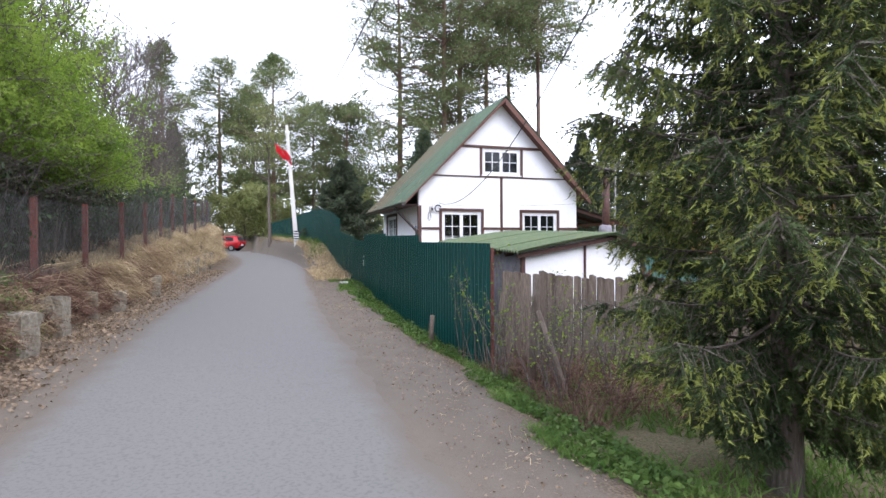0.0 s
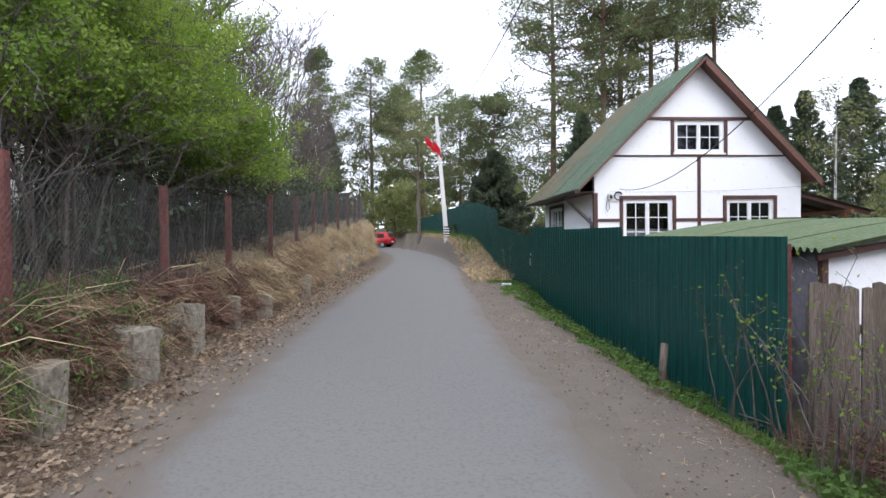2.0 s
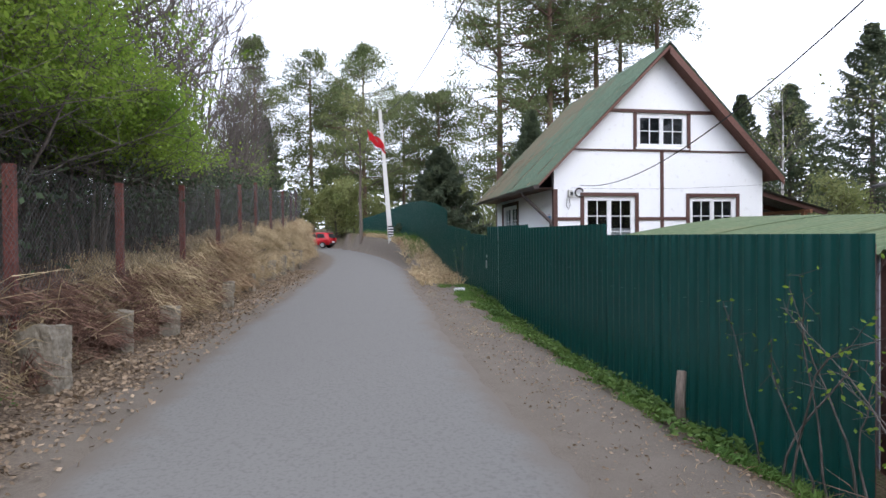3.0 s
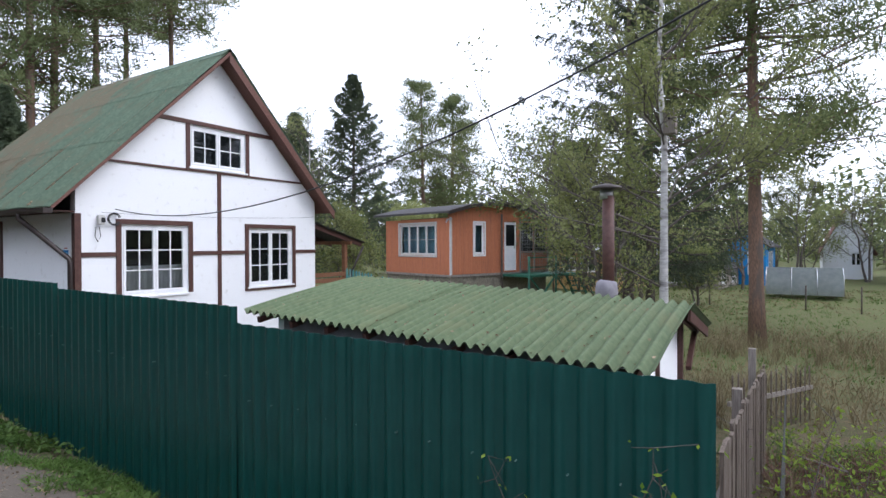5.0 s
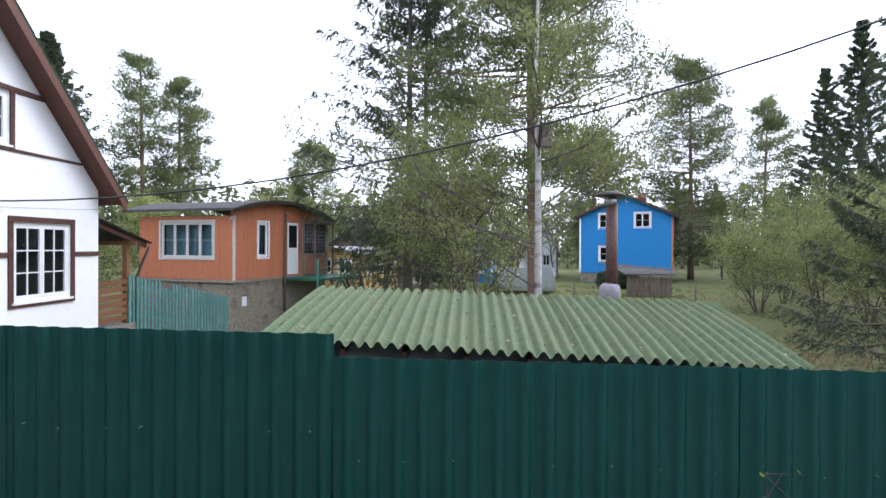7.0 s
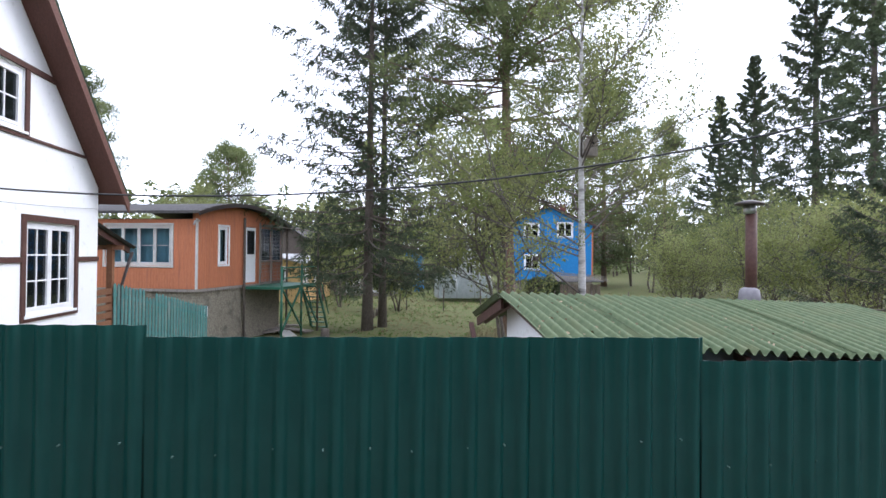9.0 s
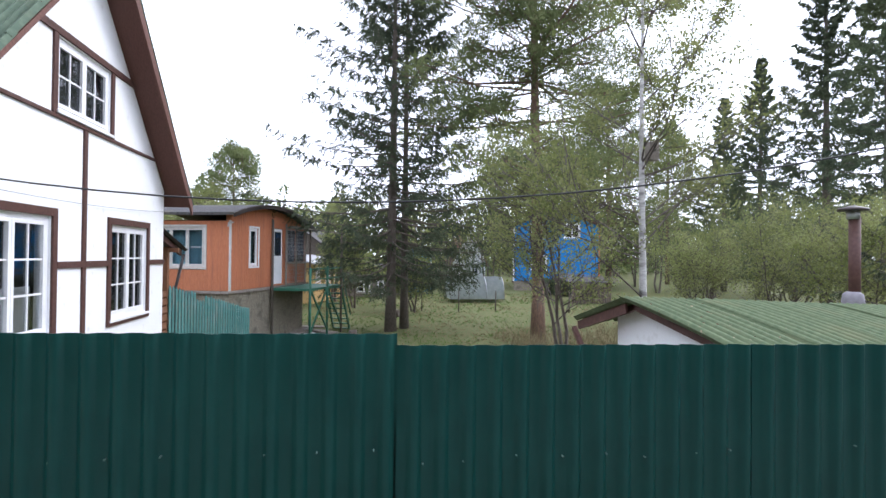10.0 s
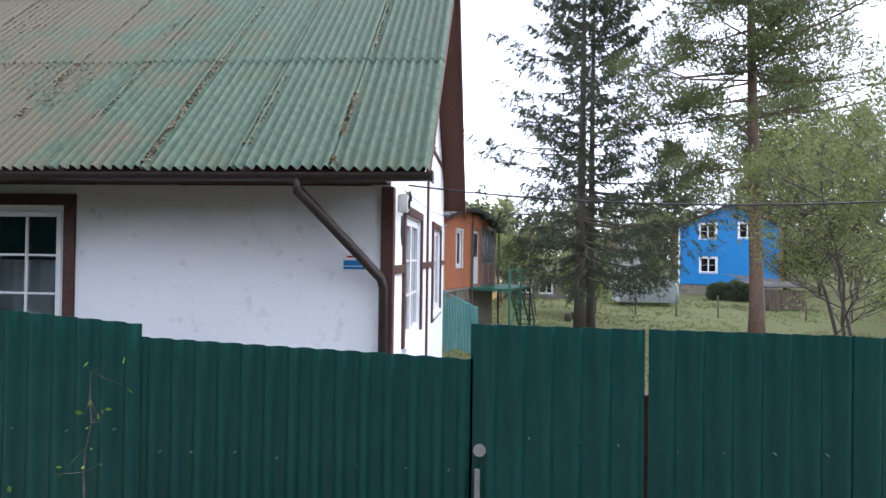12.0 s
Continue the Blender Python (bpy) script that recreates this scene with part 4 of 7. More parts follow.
hB = [(ox + 1.36, ox + 1.96, 1.98, 3.33), (ox + 3.22, ox + 4.05, 1.24, 3.42)]
hA = [(oy + 0.88, oy + 3.38, 1.95, 3.30)]
bm = B()
wall_pieces(bm, ox, ox + OL, 1.18, cab_top, hB, oy, oy + 0.12, breaks=[ox + OL * k / 10 for k in range(11)])
part("front_wall", bm, M["orange"], cab)
bm = B()
wall_pieces(bm, oy + 0.12, oy + OW, 1.18, lambda v: 3.5, hA, ox, ox + 0.12, side=True)
part("side_wall", bm, M["orange"], cab)
part("side_wall", box(B(), ox + OL - 0.12, ox + OL, oy + 0.12, oy + OW, 1.18, 3.5), M["orange"], cab)
part("back_wall", box(B(), ox + 0.12, ox + OL - 0.12, oy + OW - 0.12, oy + OW, 1.18, 3.5), M["orange"], cab)
for k in range(int(OW / 0.105)):
    yy = oy + 0.01 + k * 0.105
    inside = hA[0][0] - 0.12 < yy + 0.05 < hA[0][1] + 0.05
    for za, zb in (((1.19, 1.86), (3.38, 3.5)) if inside else ((1.19, 3.5),)):
        bm = B()
        box(bm, ox - 0.018, ox - 0.001, yy, yy + 0.098, za, zb)
        part("board", bm, M["orange"], cab)
for k in range(int(OL / 0.13)):
    xx = ox + 0.09 + k * 0.13
    if xx + 0.12 > ox + OL:
        break
    cut = [(h[2] - 0.09, h[3] + 0.09) for h in hB if h[0] - 0.20 < xx < h[1] + 0.08]
    for za, zb in (((1.19, cut[0][0]), (cut[0][1], cab_top(xx) - 0.02)) if cut else ((1.19, cab_top(xx) - 0.02),)):
        if zb - za > 0.05:
            part("board", box(B(), xx, xx + 0.122, oy - 0.016, oy - 0.001, za, zb), M["orange"], cab)
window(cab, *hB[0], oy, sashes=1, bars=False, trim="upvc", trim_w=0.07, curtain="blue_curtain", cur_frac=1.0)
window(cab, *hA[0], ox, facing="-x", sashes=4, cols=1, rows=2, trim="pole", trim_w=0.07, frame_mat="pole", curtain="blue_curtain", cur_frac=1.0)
bm = B()
box(bm, ox + 3.24, ox + 4.03, oy + 0.03, oy + 0.07, 1.25, 3.4, 0.004)
door = part("door", bm, M["upvc"], cab, "white door with an upper glass pane")
bm = B()
box(bm, ox + 3.36, ox + 3.91, oy + 0.022, oy + 0.03, 2.35, 3.28)
part("pane", bm, M["glass"], door)
bm = B()
box(bm, ox - 0.03, ox + 0.09, oy - 0.03, oy + 0.0, 1.1, 3.52, 0.004)
part("corner_board", bm, M["pole"], cab, "white corner board")
bm = B()
box(bm, ox - 0.04, ox + OL, oy - 0.04, oy + OW, 1.08, 1.175)
part("sill_board", bm, M["grey_wood"], cab)
bm = B()
box(bm, ox + 0.05, ox + OL - 0.05, oy + 0.03, oy + OW, -1.6, 1.08)
part("foundation", bm, M["concrete"], cab, "grey rendered concrete base")
bm = B()
box(bm, ox + 0.5, ox + 0.75, oy + 0.015, oy + 0.028, 0.2, 0.55)
part("vent", bm, M["upvc"], cab)
bm = B()
xs = np.linspace(ox - 0.35, ox + OL + 0.45, 16)
prism(bm, [(float(x), oy - 0.35, cab_top(float(x)) + 0.04) for x in xs] + [(float(x), oy - 0.35, cab_top(float(x)) + 0.13) for x in xs[::-1]], (0, OW + 0.9, 0))
part("roof", bm, M["felt"], cab, "sagging grey felt roof")
bm = B()
xs = np.linspace(ox - 0.4, ox + OL + 0.5, 16)
prism(bm, [(float(x), oy - 0.39, cab_top(float(x)) - 0.02) for x in xs] + [(float(x), oy - 0.39, cab_top(float(x)) + 0.12) for x in xs[::-1]], (0, 0.03, 0))
part("fascia", bm, M["gutter"], cab)
# balcony deck with wire enclosure and stair
bm = B()
box(bm, ox + 3.0, ox + 6.6, oy - 1.6, oy - 0.06, 1.02, 1.12)
part("deck", bm, M["green_paint"], cab, "green painted deck")
for px, py, top in ((2.95, -0.1, 3.75), (3.0, -1.6, 1.9), (6.5, -1.6, 3.6), (4.8, -1.6, 1.95), (6.5, -0.15, 3.6)):
    bm = B()
    tube(bm, [(ox + px, oy + py, -1.3), (ox + px, oy + py, top)], 0.045, 8)
    part("deck_post", bm, M["green_paint"] if top < 2.5 else M["bark"], cab)
for a, b in (((3.0, -1.6, 1.1), (4.8, -1.6, -0.6)), ((4.8, -1.6, 1.1), (3.0, -1.6, -0.6)), ((4.8, -1.6, 1.05), (6.5, -1.6, -0.6))):
    bm = B()
    beam(bm, (ox + a[0], oy + a[1], a[2]), (ox + b[0], oy + b[1], b[2]), 0.05, 0.07)
    part("brace", bm, M["green_paint"], cab)
for z in (1.45, 1.85):
    bm = B()
    beam(bm, (ox + 3.0, oy - 1.6, z), (ox + 6.5, oy - 1.6, z), 0.04, 0.05)
    part("rail", bm, M["green_paint"], cab)
bm = B()
beam(bm, (ox + 4.2, oy - 0.2, 3.55), (ox + 7.2, oy - 1.5, 3.35), 0.05, 0.05)
beam(bm, (ox + 6.4, oy - 0.2, 3.55), (ox + 6.6, oy - 1.6, 3.35), 0.05, 0.05)
part("awning_bar", bm, M["grey_wood"], cab)
for k in range(9):
    z = 0.95 - 0.24 * k
    bm = B()
    beam(bm, (ox + 6.65 + 0.14 * k, oy - 1.55, z), (ox + 6.65 + 0.14 * k, oy - 0.85, z), 0.22, 0.04)
    part("stair_tread", bm, M["green_paint"], cab)
for yy in (-1.58, -0.82):
    bm = B()
    beam(bm, (ox + 6.55, oy + yy, 1.05), (ox + 7.9, oy + yy, -1.2), 0.04, 0.14)
    part("stair_string", bm, M["green_paint"], cab)
    bm = B()
    beam(bm, (ox + 6.55, oy + yy, 1.85), (ox + 7.9, oy + yy, -0.35), 0.035, 0.05)
    part("stair_rail", bm, M["green_paint"], cab)
bm = B()
for k in range(16):
    x = ox + 4.25 + k * 0.12
    tube(bm, [(x, oy - 0.05, 1.2), (x, oy - 0.05, 3.5)], 0.008, 4)
for k in range(14):
    z = 1.3 + k * 0.16
    tube(bm, [(ox + 4.2, oy - 0.05, z), (ox + 6.15, oy - 0.05, z)], 0.006, 4)
tagged(part("wire_screen", bm, M["steel"], cab, "grey wire screen beside the door"), kind="stuff")
for px in (4.2, 5.18, 6.15):
    part("screen_post", box(B(), ox + px - 0.03, ox + px + 0.03, oy - 0.10, oy - 0.045, 1.12, 3.62), M["grey_wood"], cab, "weathered grey screen post")
for pz in (1.2, 2.05, 3.5):
    part("screen_rail", box(B(), ox + 4.23, ox + 6.12, oy - 0.09, oy - 0.05, pz - 0.03, pz + 0.03), M["grey_wood"], cab)
part("porch_window", box(B(), ox + 4.3, ox + 5.1, oy - 0.03, oy - 0.018, 2.1, 3.4), M["glass"], cab, "dark porch glazing behind the wire")
part("porch_window", box(B(), ox + 5.25, ox + 6.05, oy - 0.03, oy - 0.018, 2.1, 3.4), M["glass"], cab)
bm = B()
tube(bm, [(ox + 0.02, oy - 0.10, 3.45), (ox - 0.25, oy - 0.12, 3.42), (ox - 0.3, oy - 0.12, 3.3)], 0.035, 6)
part("spout", bm, M["steel"], cab)
cab.rotation_euler = (0, 0, radians(-17))

# teal picket fence between the houses
picket = thing("picket_fence", (14.7, 17.65, gz(14.7, 17.65)), "weathered teal wooden picket fence beside the cabin", "fence")
pa, pb = Vector((13.25, 18.15, 1.72)), Vector((16.3, 17.1, 0.95))
npk = 31
for k in range(npk):
    u = k / (npk - 1)
    p = pa.lerp(pb, u)
    top = p.z + 0.05 * noise.noise((k * 3.1, 0, 0)) - (0.14 if 8 < k < 12 else 0)
    bm = B()
    dv = (pb - pa).normalized()
    w = 0.034
    a, b = p - dv * w, p + dv * w
    prism(bm, [(a.x, a.y, top - 1.35), (b.x, b.y, top - 1.35), (b.x, b.y, top - 0.05), (p.x, p.y, top), (a.x, a.y, top - 0.05)], (0.006, 0.02, 0))
    part("picket", bm, M["teal"], picket)
for dz in (0.25, 0.95):
    bm = B()
    beam(bm, pa + Vector((0, 0.05, -dz)), pb + Vector((0, 0.05, -dz)), 0.04, 0.07)
    part("rail", bm, M["teal"], picket)

# ---------------------------------------------------------------- blue two-storey house and farther buildings
BX = 49.7
blue = thing("blue_house", (49.7, -3.75, gz(49.7, -3.75)), "bright blue two-storey house with white windows, dark red roof", "house")
BY0, BY1, BYC = -7.35, 0.4, -3.5


def blue_top(y):
    return 6.95 - 0.46 * abs(y - BYC)


bh = [(-2.55, -1.25, 4.1, 5.4), (-5.55, -4.25, 4.15, 5.45), (-2.6, -1.3, 1.2, 2.5)]
bm = B()
wall_pieces(bm, BY0, BY1, 0.15, blue_top, bh, BX, BX + 0.2, side=True, breaks=(BYC,))
part("gable_wall", bm, M["blue"], blue)
for y in (BY0, BY1 - 0.2):
    bm = B()
    box(bm, BX + 0.2, BX + 8, y, y + 0.2, 0.15, 5.0)
    part("side_wall", bm, M["blue"], blue)
for k in range(27):
    z = 0.2 + k * 0.22
    half = min(BY1 - BYC, (6.9 - z) / 0.46)
    segs = [(max(BY0, BYC - half), min(BY1, BYC + half))]
    for h in bh:
        if h[2] - 0.14 < z < h[3] + 0.1:
            segs = [q for a, b in segs for q in ((a, min(b, h[0] - 0.1)), (max(a, h[1] + 0.1), b)) if q[1] - q[0] > 0.05]
    for a, b in segs:
        bm = B()
        prism(bm, [(BX - 0.03, a, z), (BX - 0.002, a, z), (BX - 0.002, a, z + 0.215), (BX - 0.012, a, z + 0.215)], (0, b - a, 0))
        part("siding_board", bm, M["blue"], blue)
for h in bh:
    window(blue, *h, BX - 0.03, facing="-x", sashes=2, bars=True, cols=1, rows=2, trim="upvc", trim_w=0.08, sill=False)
for y in (BY0 - 0.04, BY1 - 0.10):
    bm = B()
    box(bm, BX - 0.05, BX - 0.031, y, y + 0.14, 0.15, 5.0)
    part("corner_board", bm, M["upvc"] if y > -3 else M["orange"], blue)
bm = B()
box(bm, BX + 0.05, BX + 7.9, BY0 + 0.05, BY1 - 0.05, -1.9, 0.15)
part("foundation", bm, M["concrete"], blue)
for s in (-1, 1):
    bm = B()
    e = BYC + s * 4.4
    prism(bm, [(BX - 0.4, BYC, 7.12), (BX - 0.4, e, 7.12 - 0.46 * 4.4), (BX - 0.4, e, 7.0 - 0.46 * 4.4), (BX - 0.4, BYC, 7.0)], (8.8, 0, 0))
    part("roof", bm, M["rust"], blue, "dark red sheet roof")
    bm = B()
    prism(bm, [(BX - 0.44, BYC, 7.08), (BX - 0.44, e, 7.08 - 0.46 * 4.4), (BX - 0.44, e, 6.9 - 0.46 * 4.4), (BX - 0.44, BYC, 6.9)], (0.035, 0, 0))
    part("barge_board", bm, M["gutter"], blue)
bm = B()
box(bm, BX + 4, BX + 4.6, BYC - 1.6, BYC - 1.0, 6.0, 7.5)
part("chimney", bm, M["rust"], blue)
blue.rotation_euler = (0, 0, radians(-18))


def cottage(name, at, size, wall_h, roof_h, wall, roof, label, turn=0.0, windows=2, trim="upvc", category="house"):
    """A simple far cottage with gable roof (ridge along x), windows on the -x gable and -y side."""
    w, d = size
    t = thing(name, at, label, category)
    x0, y0, z0 = at
    bm = B()
    top = lambda y: z0 + wall_h + roof_h * (1 - abs(y - y0) / (d / 2))
    holes = [(y0 - d * 0.28, y0 - d * 0.06, z0 + wall_h * 0.4, z0 + wall_h * 0.85), (y0 + d * 0.06, y0 + d * 0.28, z0 + wall_h * 0.4, z0 + wall_h * 0.85)][:windows]
    wall_pieces(bm, y0 - d / 2, y0 + d / 2, z0 - 0.8, top, holes, x0, x0 + 0.15, side=True, breaks=(y0,))
    part("gable_wall", bm, M[wall], t)
    bm = B()
    sh = [(x0 + w * (k + 0.3) / windows, x0 + w * (k + 0.7) / windows, z0 + wall_h * 0.4, z0 + wall_h * 0.85) for k in range(windows)]
    wall_pieces(bm, x0 + 0.15, x0 + w, z0 - 0.8, lambda x: z0 + wall_h, sh, y0 - d / 2, y0 - d / 2 + 0.15)
    part("side_wall", bm, M[wall], t)
    bm = B()
    box(bm, x0 + 0.15, x0 + w, y0 + d / 2 - 0.15, y0 + d / 2, z0 - 0.8, z0 + wall_h)
    part("back_wall", bm, M[wall], t)
    for h in holes:
        window(t, *h, x0, facing="-x", sashes=2, cols=1, rows=2, trim=trim, trim_w=0.08, sill=False)
    for h in sh:
        window(t, *h, y0 - d / 2, facing="-y", sashes=2, cols=1, rows=2, trim=trim, trim_w=0.08, sill=False)
    for s in (-1, 1):
        e = y0 + s * (d / 2 + 0.35)
        ze = z0 + wall_h - roof_h * 0.7 / d
        bm = B()
        prism(bm, [(x0 - 0.35, y0, z0 + wall_h + roof_h + 0.1), (x0 - 0.35, e, ze + 0.1), (x0 - 0.35, e, ze), (x0 - 0.35, y0, z0 + wall_h + roof_h)], (w + 0.7, 0, 0))
        part("roof", bm, M[roof], t)
    t.rotation_euler = (0, 0, radians(turn))
    return t


cottage("yellow_cottage", (39.0, 19.5, -0.4), (5.5, 4.6), 2.2, 0.5, "yellow", "steel", "low ochre cottage with a grey sheet roof", -17, 3)
cottage("white_cottage", (60, 2.6, -0.6), (6, 3.5), 2.6, 3.5, "plaster", "rust", "small white cottage with a steep dark red roof", 0, 1)
cottage("blue_shed", (48.5, 9.6, -1.3), (3, 2.6), 3.6, 0.8, "blue", "felt", "narrow bright blue wooden outbuilding", -10, 1, category="shed")
cottage("grey_shed", (43.5, 13.2, -1.2), (5, 4.5), 1.9, 0.9, "grey_wood", "felt", "weathered grey wooden shed among the trees", -10, 2, "pole", category="shed")
cottage("dark_cottage", (46.0, 19.0, -0.5), (6, 5), 3.2, 1.8, "bark", "felt", "dark wooden cottage half hidden by spruces", -10, 1)
cottage("gabled_cottage", (68, -17.5, 2.8), (5, 3.6), 2.0, 2.6, "grey_wood", "felt", "little gabled cottage among spring trees", 0, 1)
cottage("roadside_cottage", (-11, 71, 2.0), (6, 6), 4.2, 4.2, "yellow", "steel", "ochre gabled house behind the bend of the lane", -80, 2)
# greenhouse: arched polycarbonate
green_h = thing("greenhouse", (39.5, 5.9, gz(39.5, 5.9)), "arched translucent polycarbonate greenhouse in the far garden", "greenhouse")
M["polycarb"] = material("polycarbonate", (0.66, 0.71, 0.71), (0.8, 0.83, 0.83), 4, 0.25, bump=0.02, trans=0.5)
g0 = gz(39.5, 5.9)
for s, e in ((4.2, 5.45), (5.45, 6.7), (6.7, 8.0)):
    bm = B()
    arc = [(38.7 + 1.3 * (1 - math.cos(a)), g0 + 0.25 + 1.55 * math.sin(a) ** 0.8) for a in np.linspace(0.0001, math.pi - 0.0001, 14)]
    lines = [[bm.verts.new((x, yy, max(z, g0))) for x, z in arc] for yy in (s, e)]
    for i in range(len(arc) - 1):
        bm.faces.new((lines[0][i], lines[0][i + 1], lines[1][i + 1], lines[1][i])).smooth = True
    bmesh.ops.solidify(bm, geom=bm.faces[:], thickness=0.01)
    part("panel", bm, M["polycarb"], green_h)
for yy in (4.2, 5.45, 6.7, 8.0):
    bm = B()
    tube(bm, [(x - 0.02, yy, z) for x, z in arc], 0.025, 5)
    part("hoop", bm, M["steel"], green_h)
for yy in (4.22, 7.98):
    bm = B()
    prism(bm, [(x, yy, z - 0.02) for x, z in arc], (0, 0.01, 0))
    part("end_panel", bm, M["polycarb"], green_h)


# ---------------------------------------------------------------- trees
def trunk_part(t, height, r, mat, lean=0.0, sides=8, bend=0.15, top=0.12):
    bm = B()
    pts, rad = [], []
    n = 9
    for k in range(n + 1):
        u = k / n
        pts.append((lean * height * u + bend * math.sin(u * 3 + height), bend * math.sin(u * 2.3 + 1.7 * height) - bend * math.sin(1.7 * height), -0.3 + (height + 0.3) * u))
        rad.append(r * ((1 - u) ** 0.8 * (1 - top) + top) * (1.25 if k == 0 else 1))
    pts[0] = (0, 0, -0.3)
    tube(bm, pts, rad, sides)
    ob = new("trunk", mesh_of("trunk", bm, M[mat]))
    ob.parent = t
    return pts


def axis_at(pts, z):
    zs = [p[2] for p in pts]
    return np.stack([np.interp(z, zs, [p[0] for p in pts]), np.interp(z, zs, [p[1] for p in pts]), z], -1)


def crown_part(t, chunks, mat, name="crown", label=""):
    v, f = join(chunks)
    ob = arrays_object(name, v, f, M[mat])
    ob.parent = t
    return tagged(ob, label)


def spruce(at, height, radius, label, mat="spruce", boughs=160, sprays=26, needles=6, needle=0.09, width=0.02, r=None, bare=0.1, hang=0.5, category="spruce tree", power=0.7, gap=0.0, spray=0.42, low=0.6, tips=""):
    """Drooping boughs hung with side sprays, each spray a row of needle tufts."""
    t = thing("spruce_tree", at, label, category)
    pts = trunk_part(t, height, r or height * 0.012 + 0.03, "bark", top=0.03, bend=0.05)
    whorls = max(8, int(boughs / 5.2))
    u = bare + (0.985 - bare) * (np.repeat(np.arange(whorls), 5) + 0.5) / whorls + rng.normal(0, 0.12 / whorls, whorls * 5)
    az = np.repeat(rng.uniform(0, 6.28, whorls), 5) + np.tile(np.arange(5) * 1.257, whorls) + rng.normal(0, 0.25, whorls * 5)
    keep = np.array([noise.noise((float(q) * height * 0.5 + at[0], math.cos(a_) * 1.3, math.sin(a_) * 1.3)) > -0.36 + gap for q, a_ in zip(u, az)])
    u, az = np.clip(u[keep], bare, 0.99), az[keep]
    n = len(u)
    ln = radius * (1 - u) ** power * np.minimum(1, low + (u - bare) * 3.2) * rng.uniform(0.55, 1.12, n) + 0.08
    base = axis_at(pts, u * height)
    out = np.stack([np.cos(az), np.sin(az), np.zeros(n)], -1)
    droop = 0.10 + 0.42 * (1 - u) - 0.55 * u
    segs, wood, prev = 6, [], base
    P, D, S = [], [], []
    for k in range(1, segs + 1):
        w = k / segs
        p = base + out * (ln * w)[:, None]
        p[:, 2] += ln * (-droop * w + 0.30 * w ** 2.2)
        wood.append(tubes_np(prev, p, 0.006 + 0.010 * ln * (1.05 - w), 0.005 + 0.010 * ln * (1.0 - w), 3))
        for j in range(max(1, int(round(sprays * k / 21)))):
            q = prev + (p - prev) * rng.uniform(0, 1, (n, 1))
            side = np.stack([-out[:, 1], out[:, 0], np.zeros(n)], -1) * np.where(rng.uniform(size=(n, 1)) < 0.5, 1, -1)
            P.append(q)
            D.append(unit(side * rng.uniform(0.4, 1.0, (n, 1)) + out * rng.uniform(0.3, 1.0, (n, 1)) + np.array([0, 0, -1]) * rng.uniform(0.0, 1.8 * hang, (n, 1))))
            S.append(np.clip(ln * (1.0 - 0.45 * w) * spray, 0.05, 0.62) * rng.uniform(0.45, 1.2, n) * (0.35 + 0.65 * min(1, w * 2)))
        prev = p
    P, D, S = np.concatenate(P), np.concatenate(D), np.concatenate(S)
    tagged(crown_part(t, [needles_np(P, D, S, 0.012)], "bark", "sprig_wood"), kind="stuff")
    rep = np.repeat(np.arange(len(P)), needles)
    f = rng.uniform(0.05, 1.0, len(rep))
    q = P[rep] + D[rep] * (S[rep] * f)[:, None]
    q[:, 2] -= 0.25 * hang * S[rep] * f ** 2
    d = unit(D[rep] * 0.9 + rng.normal(size=(len(rep), 3)) * 0.55)
    size = needle * rng.uniform(0.7, 1.6, len(rep))
    if tips:
        new_growth = (f > 0.72) & (rng.uniform(size=len(rep)) < 0.75) & (np.hypot(q[:, 0], q[:, 1]) > 0.45 * radius * (1 - q[:, 2] / height) ** power)
        crown_part(t, [needles_np(q[new_growth], d[new_growth], size[new_growth], width * 1.6)], tips, "young_shoots", "yellowish green fresh shoots")
        q, d, size = q[~new_growth], d[~new_growth], size[~new_growth]
    crown_part(t, [needles_np(q, d, size, width * 1.6)], mat)
    crown_part(t, wood, "bark", "bough_wood")
    return t


